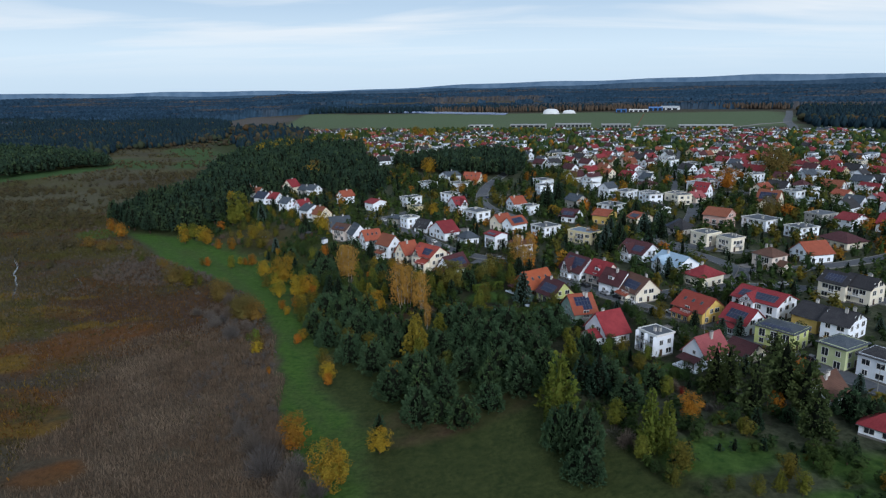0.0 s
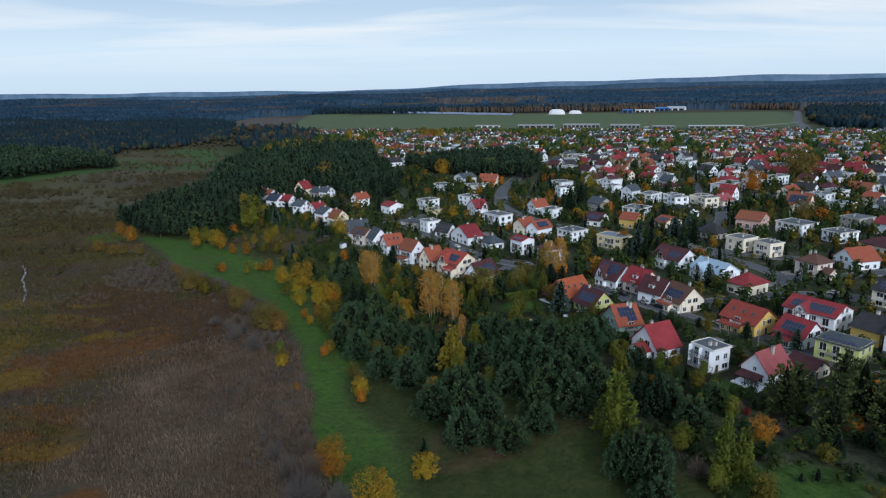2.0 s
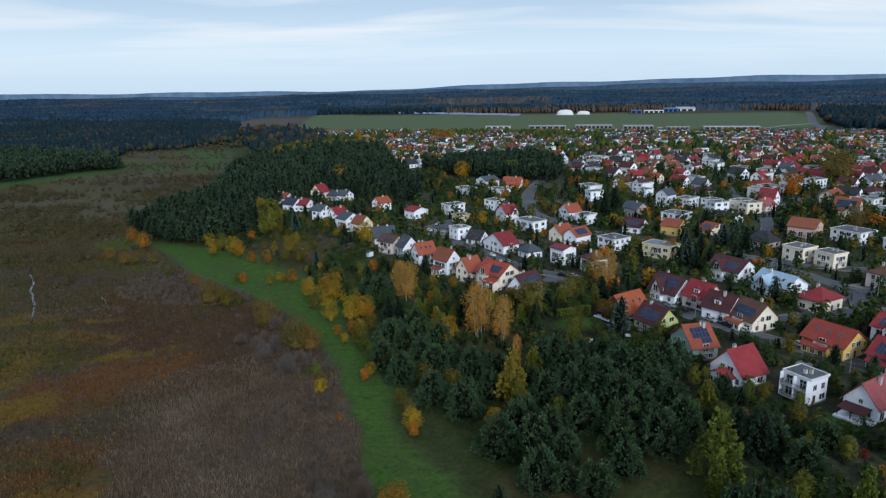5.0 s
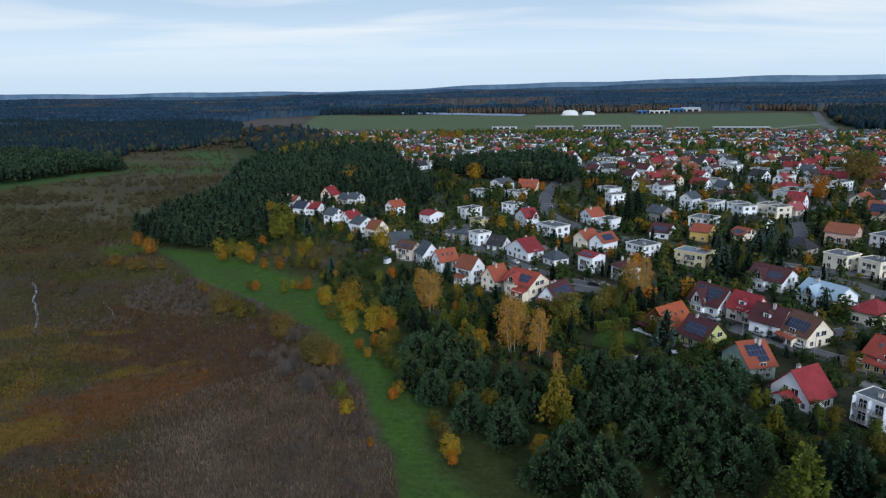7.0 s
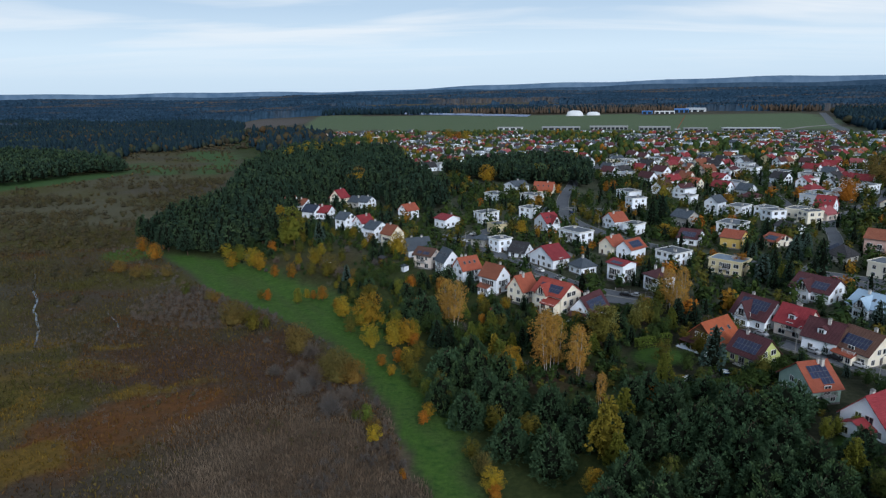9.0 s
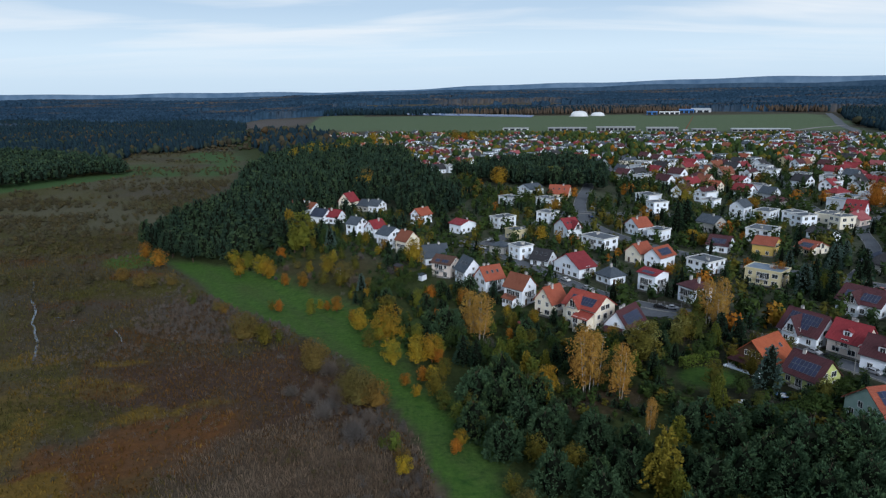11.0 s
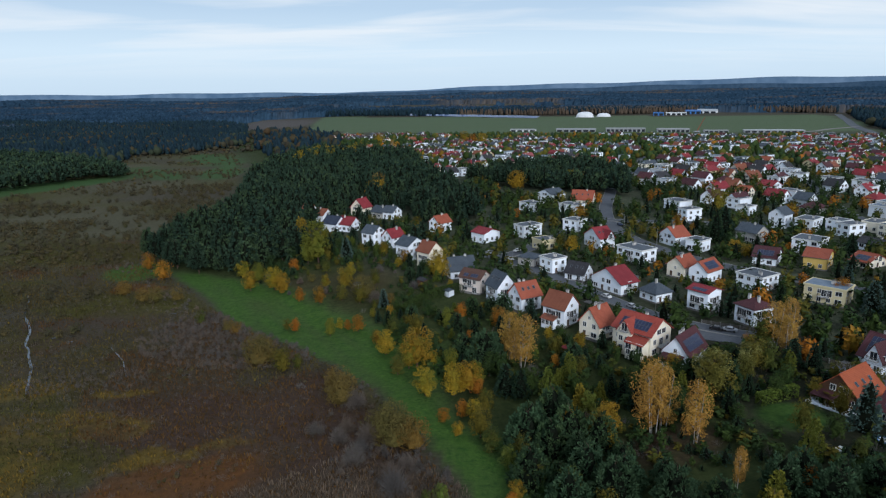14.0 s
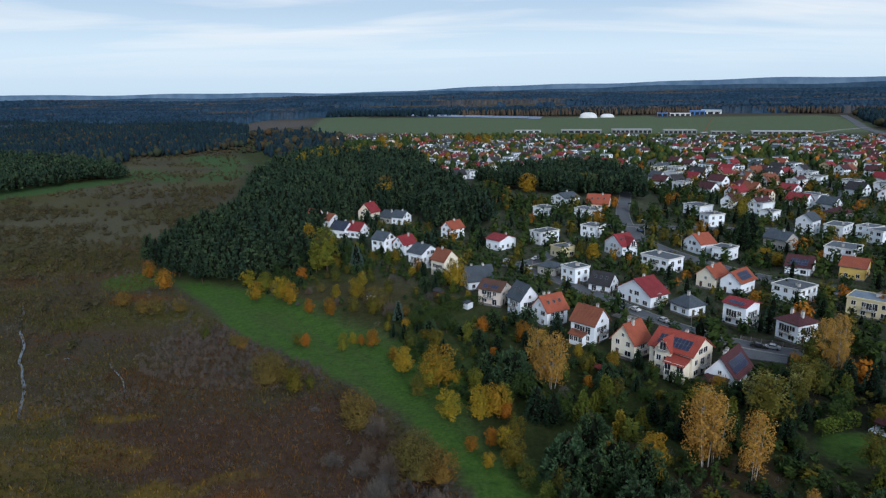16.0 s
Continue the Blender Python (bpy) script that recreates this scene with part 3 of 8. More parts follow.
def ground_material():
    m = bpy.data.materials.new("open_ground")
    m.use_nodes = True
    nt = m.node_tree
    n, l = nt.nodes, nt.links
    b = n["Principled BSDF"]
    b.inputs["Roughness"].default_value, b.inputs["Specular IOR Level"].default_value = 0.95, 0.1
    geo = n.new("ShaderNodeNewGeometry")

    def grain(scale, detail=5, lo=0.3, hi=0.7):
        t = n.new("ShaderNodeTexNoise")
        t.inputs["Scale"].default_value, t.inputs["Detail"].default_value, t.inputs["Roughness"].default_value = scale, detail, 0.6
        l.new(geo.outputs["Position"], t.inputs["Vector"])
        r = n.new("ShaderNodeMapRange")
        r.inputs[1].default_value, r.inputs[2].default_value = lo, hi
        l.new(t.outputs["Fac"], r.inputs[0])
        return r.outputs[0]

    def mix(fac, a, c):
        x = n.new("ShaderNodeMixRGB")
        for i, v in ((0, fac), (1, a), (2, c)):
            if isinstance(v, tuple):
                x.inputs[i].default_value = rgb(v)
            else:
                l.new(v, x.inputs[i])
        return x.outputs[0]

    big, mid, small = grain(0.018), grain(0.11), grain(0.9, 4)
    base = mix(mid, mix(small, (0.021, 0.020, 0.013), (0.050, 0.045, 0.028)), mix(small, (0.033, 0.030, 0.021), (0.074, 0.064, 0.043)))
    col = mix(big, base, mix(small, (0.030, 0.027, 0.018), (0.076, 0.065, 0.044)))
    zones = {
        "straw": ((0.040, 0.040, 0.024), (0.094, 0.086, 0.050)), "olive": ((0.024, 0.026, 0.006), (0.078, 0.068, 0.016)), "peat": ((0.030, 0.019, 0.014), (0.070, 0.044, 0.031)), "rust": ((0.056, 0.026, 0.010), (0.130, 0.056, 0.018)), "gold": ((0.060, 0.043, 0.009), (0.160, 0.104, 0.018)),
        # the near-black pair below is painted shade under the slope's trees
        "garden": ((0.018, 0.026, 0.012), (0.084, 0.090, 0.058)), "slope_shade": ((0.006, 0.008, 0.004), (0.024, 0.024, 0.012)), "reed": ((0.056, 0.042, 0.030), (0.112, 0.084, 0.058)), "meadow": ((0.014, 0.024, 0.007), (0.046, 0.056, 0.018)), "soil": ((0.040, 0.026, 0.016), (0.085, 0.056, 0.034)),
        "lawn": ((0.014, 0.046, 0.008), (0.064, 0.120, 0.021)), "field": ((0.024, 0.056, 0.018), (0.050, 0.092, 0.028)),
        "air": ((0.056, 0.090, 0.044), (0.096, 0.122, 0.064)), "moor": ((0.056, 0.050, 0.046), (0.094, 0.082, 0.072)),
    }
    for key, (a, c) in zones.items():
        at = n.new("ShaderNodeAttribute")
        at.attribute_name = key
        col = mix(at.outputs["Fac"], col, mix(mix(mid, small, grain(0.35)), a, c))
    l.new(col, b.inputs["Base Color"])
    bp = n.new("ShaderNodeBump")
    bp.inputs["Strength"].default_value, bp.inputs["Distance"].default_value = 0.5, 0.3
    l.new(small, bp.inputs["Height"])
    l.new(bp.outputs[0], b.inputs["Normal"])
    return m


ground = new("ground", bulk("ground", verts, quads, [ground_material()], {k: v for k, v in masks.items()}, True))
tagged(ground, "wetland, mown grass strip, gardens and far fields", "ground", kind="structure")

# ---- houses ----
def window_meshes(w, h):
    """A frame with a mullion, and the panes set back in it; facing -y."""
    b = 0.1
    xs, zs = (-w / 2 - b, -w / 2, -0.04, 0.04, w / 2, w / 2 + b), (-b, 0, h, h + b)

    def lattice(filled):
        bm = bmesh.new()
        front, back, deep = {}, {}, {}
        for i, u in enumerate(xs):
            for j, v in enumerate(zs):
                front[i, j], back[i, j] = bm.verts.new((u, -0.08, v)), bm.verts.new((u, 0.06, v))
        holes = {(1, 1), (3, 1)}
        for i in range(5):
            for j in range(3):
                if (i, j) not in holes:
                    bm.faces.new((front[i, j], front[i + 1, j], front[i + 1, j + 1], front[i, j + 1]))
        for i in (1, 3):
            ring = [(i, 1), (i + 1, 1), (i + 1, 2), (i, 2)]
            ins = {k: bm.verts.new((xs[k[0]], -0.02, zs[k[1]])) for k in ring}
            for p, q in zip(ring, ring[1:] + ring[:1]):
                bm.faces.new((front[q], front[p], ins[p], ins[q]))
            if filled:
                bm.faces.new([ins[k] for k in ring]).material_index = 1
        rim = [(i, 0) for i in range(6)] + [(5, 1), (5, 2)] + [(i, 3) for i in range(5, -1, -1)] + [(0, 2), (0, 1)]
        for p, q in zip(rim, rim[1:] + rim[:1]):
            bm.faces.new((front[p], back[p], back[q], front[q]))
        bmesh.ops.delete(bm, geom=[v for v in bm.verts if not v.link_faces], context="VERTS")
        me = bpy.data.meshes.new("window")
        bm.to_mesh(me)
        bm.free()
        me.materials.append(M["trim"])
        me.materials.append(M["glass"])
        return me

    pane = Geo().box(-w / 2 - 0.01, -0.015, -0.01, w / 2 + 0.01, 0.03, h + 0.01).mesh("pane", ["glass"])
    return lattice(False), pane, lattice(True)


WIN = {(w, h): window_meshes(w, h) for w, h in ((1.2, 1.35), (1.9, 1.4), (0.8, 0.95), (1.7, 2.1), (2.6, 1.4))}
panel_geo = Geo().box(-0.5, -0.83, 0, 0.5, 0.83, 0.05, 0).box(-0.46, -0.79, 0.01, 0.46, 0.79, 0.056, 1)
PANEL = panel_geo.mesh("solar_panel", ["alloy", "solar"])
SKYLIGHT = Geo().box(-0.45, -0.65, 0, 0.45, 0.65, 0.09, 0).box(-0.36, -0.55, 0.02, 0.36, 0.55, 0.096, 1).mesh("skylight", ["gutter", "glass"])
DOOR = Geo().box(-0.6, -0.06, 0, 0.6, 0.05, 2.2, 0).box(-0.5, -0.09, 0.05, 0.5, 0.04, 2.1, 1).mesh("door", ["trim", "door"])
CHIMNEY = Geo().box(-0.4, -0.3, -1.6, 0.4, 0.3, 1.0).mesh("chimney", ["chimney"])
CAP = Geo().box(-0.48, -0.38, 1.0, 0.48, 0.38, 1.12).box(-0.25, -0.16, 1.12, -0.03, 0.16, 1.32).box(0.05, -0.16, 1.12, 0.27, 0.16, 1.28).mesh("chimney_cap", ["chimney_cap"])
SLAB = Geo().box(-1.8, -1.3, -0.18, 1.8, 0.0, 0.0).mesh("balcony_slab", ["balcony"])
rg = Geo()
for bx in np.linspace(-1.75, 1.75, 11):
    rg.box(bx - 0.025, -1.28, 0, bx + 0.025, -1.23, 0.95)
for by in (-0.95, -0.63, -0.32):
    for bx in (-1.75, 1.75):
        rg.box(bx - 0.025, by - 0.025, 0, bx + 0.025, by + 0.025, 0.95)
rg.box(-1.8, -1.29, 0.95, 1.8, -1.21, 1.02).box(-1.8, -1.21, 0.95, -1.72, 0, 1.02).box(1.72, -1.21, 0.95, 1.8, 0, 1.02)
RAILING = rg.mesh("railing", ["rail"])
RAILING_WHITE = rg.mesh("railing", ["trim"])
DORMER_WALL = Geo().box(-1.1, -0.1, -0.6, 1.1, 2.4, 1.25).mesh("dormer_wall", ["wall_white"])
dr = Geo().slab((-1.45, -0.4, 1.15), (0, -0.4, 1.95), (0, 2.9, 1.95), (-1.45, 2.9, 1.15), 0.14).slab((0, -0.4, 1.95), (1.45, -0.4, 1.15), (1.45, 2.9, 1.15), (0, 2.9, 1.95), 0.14)
dr.face([(-1.1, -0.1, 1.2), (1.1, -0.1, 1.2), (0, -0.1, 1.84)])
LOOKS = {"red": "red tile", "brightorange": "bright orange tile", "redorange": "orange-red tile", "orange": "orange tile", "rust": "rust-red tile", "maroon": "maroon tile", "brown": "brown tile", "dark": "dark grey tile", "slate": "slate-grey",
         "navy": "dark blue", "bluemetal": "pale blue metal", "greyblue": "grey-blue", "flatdark": "flat dark felt", "rose": "rose-coloured tile"}
WALL_LOOKS = {"pinkwhite": "off-white", "paleyellow": "pale yellow", "palegreen": "pale green", "greywall": "grey", "bluewhite": "bluish white", "wood": "dark timber", "lime": "lime-green"}
house_rng = random.Random(7)


def house(x, y, turn, length, width, eave, rise, roof, wall, tiles, opts="", detail=2):
    """A house whose ridge runs along its own x axis."""
    r = house_rng
    z0 = ground_z(x, y)
    L, W = length / 2, width / 2
    extra = " and solar panels" if "solar" in opts else " and a balcony" if "balc" in opts else " and a chimney" if "chim" in opts else ""
    h = root("house", x, y, z0, turn, f"{WALL_LOOKS.get(wall, wall)} house with {LOOKS[tiles]} roof{extra}", "house",
             "houses of the town")
    wm, rm = "wall_" + wall, "roof_" + tiles
    low = -2.5
    g = Geo()
    if roof == "gable":
        g.face([(-L, -W, low), (L, -W, low), (L, -W, eave), (-L, -W, eave)]).face([(L, W, low), (-L, W, low), (-L, W, eave), (L, W, eave)])
        g.face([(-L, W, low), (-L, -W, low), (-L, -W, eave), (-L, 0, eave + rise), (-L, W, eave)])
        g.face([(L, -W, low), (L, W, low), (L, W, eave), (L, 0, eave + rise), (L, -W, eave)])
    else:
        g.box(-L, -W, low, L, W, eave)
    part("wall", g.mesh("wall", [wm]), h)
    if detail > 1:
        part("plinth", Geo().box(-L - 0.04, -W - 0.04, low, L + 0.04, W + 0.04, 0.45).mesh("plinth", ["plinth"]), h)
    o = 0.55
    g = Geo()
    k = rise / W if W else 0
    lift = 0.16
    if roof == "gable":
        e = eave - o * k + lift
        t = eave + rise + lift
        g.slab((-L - o, -W - o, e), (L + o, -W - o, e), (L + o, 0, t), (-L - o, 0, t), 0.2)
        g.slab((L + o, W + o, e), (-L - o, W + o, e), (-L - o, 0, t), (L + o, 0, t), 0.2)
        g.box(-L - o - 0.02, -0.14, t - 0.1, L + o + 0.02, 0.14, t + 0.07, top=0.05)
    elif roof == "hip":
        e, t = eave - 0.15, eave + rise
        q = max(L - W, 0.3)
        a, b, c, d = (-L - o, -W - o, e), (L + o, -W - o, e), (L + o, W + o, e), (-L - o, W + o, e)
        p1, p2 = (-q, 0, t), (q, 0, t)
        i = len(g.v)
        for pts in ((a, b, p2, p1), (b, c, p2), (c, d, p1, p2), (d, a, p1)):
            g.face(pts)
        g.box(-L - o, -W - o, e - 0.22, L + o, W + o, e)
    else:
        g.box(-L - 0.25, -W - 0.25, eave - 0.02, L + 0.25, W + 0.25, eave + 0.16)
    part("roof", g.mesh("roof", [rm]), h)
    if roof == "flat":
        tr = Geo()
        for q in ((-L - 0.3, -W - 0.3, L + 0.3, -W - 0.08), (-L - 0.3, W + 0.08, L + 0.3, W + 0.3), (-L - 0.3, -W - 0.08, -L - 0.08, W + 0.08), (L + 0.08, -W - 0.08, L + 0.3, W + 0.08)):
            tr.box(q[0], q[1], eave - 0.25, q[2], q[3], eave + 0.34)
        part("parapet", tr.mesh("parapet", ["trim" if wall in ("white", "bluewhite") else wm]), h)
        for i in range(2 if detail > 1 else 1):
            px, py = r.uniform(-L * 0.6, L * 0.6), r.uniform(-W * 0.5, W * 0.5)
            c = part("chimney", CHIMNEY, h, m=pose(px, py, eave + 0.3))
            part("chimney_cap", CAP, c)
    elif detail > 1:
        for s in (-1, 1):
            e = eave - o * k
            part("gutter", Geo().box(-L - o, s * (W + o) - 0.07, e - 0.12, L + o, s * (W + o) + 0.07, e + 0.02).mesh("gutter", ["gutter"]), h)
    # which long side and which end look towards the camera's path
    a = radians(turn)
    front = 1 if (-math.sin(a)) * (-60 - x) + math.cos(a) * (60 - y) > 0 else -1
    right = 1 if math.cos(a) * (-60 - x) + math.sin(a) * (60 - y) > 0 else -1
    if roof != "flat" and ("chim" in opts or detail < 2):
        for i in range(2 if detail > 1 and r.random() < 0.4 else 1):
            c = part("chimney", CHIMNEY, h, m=pose(r.uniform(-L * 0.5, L * 0.5), -front * W * r.uniform(-0.25, 0.3), eave + rise * 0.95))
            part("chimney_cap", CAP, c)
    slope = math.hypot(W, rise) or 1
    if roof in ("gable", "hip") and rise > 0.5:
        def on_slope(u, v, side, up=0.19):
            base = Vector((u, side * W * (1 - v), eave + rise * v + lift * (roof == "gable")))
            ux, vv = Vector((-side, 0, 0)), Vector((0, -side * W, rise)).normalized()
            nn = ux.cross(vv)
            m = Matrix((ux, vv, nn)).transposed().to_4x4()
            m.translation = base + nn * (up - 0.12)
            return m
        if "solar" in opts:
            cols, rows = max(3, int((length - 2) / 1.06)), max(1, int(slope * 0.72 / 1.7))
            gap = r.choice((0, 0, 1))
            for i in range(cols):
                if gap and i == cols // 2:
                    continue
                for j in range(rows):
                    if rows > 2 and j == 0 and i < 2:
                        continue
                    part("solar_panel", PANEL, h, m=on_slope((i - (cols - 1) / 2) * 1.03, 0.24 + j * 1.7 / slope, front))
        if "sky" in opts:
            for i in range(3):
                part("skylight", SKYLIGHT, h, m=on_slope((i - 1) * L * 0.55, 0.5, front))
        if "dormer" in opts:
            for u in (-L * 0.5, L * 0.5) if L > 5 else (0,):
                dz = eave + rise * 0.28
                m = pose(u, front * W * 0.74, dz, 0, 0, 180 if front > 0 else 0)
                d = part("dormer", DORMER_WALL, h, m=m)
                part("dormer_roof", dr.mesh("dormer_roof", [rm]), d)
                part("window", WIN[(1.2, 1.35)][2], d, m=pose(0, -0.12, -0.35))
    # windows, storey by storey
    storeys = max(1, int((eave + 0.4) / 2.75))
    walls = (("y", -1, L, 0), ("y", 1, L, 180), ("x", 1, W, 90), ("x", -1, W, -90))
    for ax, s, half, ang in walls:
        n = max(1, int(half * 2 / 3.1))
        facing = (ax == "y" and s == front) or (ax == "x" and s == right)
        if detail < 2 and not facing:
            continue
        if detail < 1:
            n = min(n, 3 if ax == "y" else 2)
        attic = ax == "x" and roof == "gable" and rise > 2.3
        for st in range(storeys + (1 if attic else 0)):
            top = st == storeys
            zz = st * 2.75 + 0.95 if not top else storeys * 2.75 + 0.75
            if zz + 1.4 > eave and not top and st:
                continue
            m = n if not top else (2 if W > 4.2 else 1)
            for i in range(m):
                u = (i - (m - 1) / 2) * (half * 2 / max(n, 1)) * (0.92 if not top else 0.7)
                pick = r.random()
                size = (0.8, 0.95) if top and W < 4 else (1.9, 1.4) if pick < 0.3 else (1.7, 2.1) if pick > 0.88 and detail > 1 else (1.2, 1.35)
                if not top and zz + size[1] > eave - 0.15:
                    size = (1.2, 1.35) if zz + 1.35 < eave - 0.1 else (0.8, 0.95)
                zw = zz - (0.75 if size[1] > 2 else 0)
                off = half_other = (W if ax == "y" else L)
                place = pose(u if s < 0 or ax == "x" else -u, s * (off + 0.01), zw, 0, 0, ang) if ax == "y" else pose(s * (off + 0.01), u, zw, 0, 0, ang)
                if st == 0 and i == n // 2 and ax == "x" and facing and detail > 1:
                    dm = place.copy(); dm.translation.z = 0.3
                    part("door", DOOR, h, m=dm)
                    continue
                f, p, both = WIN[size]
                if detail > 1 and facing:
                    wo = part("window", f, h, m=place)
                    part("pane", p, wo)
                else:
                    part("window", both, h, m=place)
    if "balc" in opts:
        rail = RAILING_WHITE if wall in ("cream", "yellow") else RAILING
        zb = 2.75 if eave > 3.4 else 0.3
        spots = [pose(0 if L > 3.5 else -L + 1.9, front * W, zb, 0, 0, 0 if front < 0 else 180)]
        if eave > 6:
            spots.append(pose(right * L, 0, zb, 0, 0, 90 if right > 0 else -90))
        for m in spots:
            b = part("balcony", SLAB, h, m=m)
            part("railing", rail, b)
            part("balcony_door", WIN[(1.7, 2.1)][2], b, m=pose(0, -0.07, 0.1))
    turn_in = 0 if front < 0 else 180
    if "cross" in opts:
        # a gable across the front, under its own ridge
        s, wd, out = front, 2.3, 1.3
        top, u0 = eave + rise * 0.86, -right * L * 0.25
        yo, yb = s * (W + out), s * W * 0.12
        g = Geo().box(u0 - wd, min(yo, 0), low, u0 + wd, max(yo, 0), eave)
        g.face([(u0 - wd, yo, eave), (u0 + wd, yo, eave), (u0, yo, top - 0.12)] if s < 0 else [(u0 + wd, yo, eave), (u0 - wd, yo, eave), (u0, yo, top - 0.12)])
        cg = part("cross_gable", g.mesh("cross_gable", [wm]), h)
        g, ye = Geo(), s * (W + out + 0.45)
        kk = (top - eave) / wd
        for q in (-1, 1):
            e = (u0 + q * (wd + 0.4), eave - 0.4 * kk + 0.1)
            c = [(e[0], ye, e[1]), (u0, ye, top + 0.1), (u0, yb, top + 0.1), (e[0], yb, e[1])]
            g.slab(*(c if q * s > 0 else c[::-1]), 0.18)
        part("gable_roof", g.mesh("gable_roof", [rm]), cg)
        for st in range(max(1, storeys)):
            for q in (-1, 1):
                part("window", WIN[(1.2, 1.35)][2], cg, m=pose(u0 + q * 1.05, s * (W + out + 0.01), 0.9 + 2.75 * st, 0, 0, turn_in))
        part("window", WIN[(1.7, 2.1)][2] if rise > 3.2 else WIN[(0.8, 0.95)][2], cg, m=pose(u0, s * (W + out + 0.01), eave - 0.1, 0, 0, turn_in))
        b = part("balcony", SLAB, cg, m=pose(u0, s * (W + out), eave - 0.2, 0, 0, turn_in) @ Matrix.Diagonal((0.8, 0.7, 1, 1)))
        part("railing", RAILING, b)
    if "lean" in opts:
        # a bay along part of the front, under a lean-to roof
        s, x0, x1 = front, -L * 0.35, L * 0.8
        z1 = min(eave - 0.25, 3.3)
        bay = part("bay", Geo().box(x0, min(s * W, s * (W + 1.9)), low, x1, max(s * W, s * (W + 1.9)), z1 - 0.75).mesh("bay", [wm]), h)
        c = [(x0 - 0.35, s * (W + 2.4), z1 - 0.85), (x1 + 0.35, s * (W + 2.4), z1 - 0.85), (x1 + 0.35, s * (W - 0.05), z1 + 0.25), (x0 - 0.35, s * (W - 0.05), z1 + 0.25)]
        part("bay_roof", Geo().slab(*(c if s < 0 else c[::-1]), 0.18).mesh("bay_roof", ["roof_orange" if tiles == "brown" else rm]), bay)
        for i in range(3):
            part("window", WIN[(1.2, 1.35)][2], bay, m=pose(x0 + (x1 - x0) * (i + 0.5) / 3, s * (W + 1.91), 0.6, 0, 0, turn_in))
    if "annex" in opts:
        # a lower wing built on to the gable end
        s, wd = right, min(W * 0.62, 2.9)
        x0, x1 = s * L, s * (L + 3.6)
        g = Geo().box(min(x0, x1), -wd, low, max(x0, x1), wd, 2.7)
        tip = [(x1, -wd, 2.7), (x1, wd, 2.7), (x1, 0, 4.2)]
        g.face(tip if s > 0 else tip[::-1])
        ax_ = part("annex", g.mesh("annex", [wm]), h)
        g = Geo()
        for q in (-1, 1):
            c = [(x0, q * (wd + 0.4), 2.55), (x1 + 0.4 * s, q * (wd + 0.4), 2.55), (x1 + 0.4 * s, 0, 4.38), (x0, 0, 4.38)]
            g.slab(*(c if q * s < 0 else c[::-1]), 0.18)
        part("annex_roof", g.mesh("annex_roof", [rm]), ax_)
        for q in (-1, 1):
            part("window", WIN[(1.2, 1.35)][2], ax_, m=pose(x1 + 0.01 * s, q * wd * 0.5, 0.9, 0, 0, 90 * s))
    if "loggia" in opts:
        # full-width balconies on each storey
        for zb in (0.9, 3.75):
            b = part("balcony", SLAB, h, m=pose(0, front * W, zb, 0, 0, turn_in) @ Matrix.Diagonal((L / 1.9, 1.05, 1, 1)))
            part("railing", RAILING, b)
            q = sorted((front * W, front * (W + 1.35)))
            for u in (-L, -0.06, L - 0.14):
                part("fin_wall", Geo().box(u, q[0], zb, u + 0.14, q[1], zb + 2.8).mesh("fin_wall", [wm]), h)
            for u in (-L * 0.5, L * 0.5):
                part("balcony_door", WIN[(1.7, 2.1)][2], h, m=pose(u, front * (W + 0.03), zb + 0.1, 0, 0, turn_in))
    if "canopy" in opts:
        # a deep roofed terrace before the gable end
        s = right
        cn = part("canopy", Geo().slab(*[(s * q[0], q[1] * s, q[2]) for q in ((L + 3.4, -W * 0.9, 2.3), (L + 3.4, W * 0.7, 2.3), (L - 0.05, W * 0.7, 3.0), (L - 0.05, -W * 0.9, 3.0))], 0.16).mesh("canopy", ["roof_maroon"]), h)
        for q in (-W * 0.85, -W * 0.1, W * 0.65):
            part("post", Geo().box(s * (L + 3.2) - 0.08, q * s - 0.08, low, s * (L + 3.2) + 0.08, q * s + 0.08, 2.2).mesh("post", ["door"]), cn)
        part("terrace_wall", Geo().box(min(s * L, s * (L + 3.9)), -W, low, max(s * L, s * (L + 3.9)), W, 0.35).mesh("terrace_wall", ["wall_white"]), h)
    if "wing" in opts:
        # lower front wing under its own lean-to roof
        s = front
        part("wing_wall", Geo().box(-L * 0.9, min(s * W, s * (W + 3)), low, -L * 0.9 + 5.5, max(s * W, s * (W + 3)), 4.6).mesh("wing_wall", [wm]), h)
        y0, y1 = s * (W + 3.4), s * (W - 0.1)
        x0, x1 = -L * 0.9 - 0.3, -L * 0.9 + 5.8
        c = [(x0, y0, 4.4), (x1, y0, 4.4), (x1, y1, 6.0), (x0, y1, 6.0)]
        if s > 0:
            c = c[::-1]
        part("wing_roof", Geo().slab(*c, 0.2).mesh("wing_roof", [rm]), h)
        for i in range(3):
            part("window", WIN[(1.2, 1.35)][2], h, m=pose(-L * 0.9 + 1 + 1.75 * i, s * (W + 3.01), 1.0, 0, 0, 0 if s < 0 else 180))
            part("window", WIN[(1.7, 2.1)][2], h, m=pose(-L * 0.9 + 1 + 1.75 * i, s * (W + 3.01), 2.3 if i == 1 else 2.5, 0, 0, 0 if s < 0 else 180)) if i != 1 else None
    return h


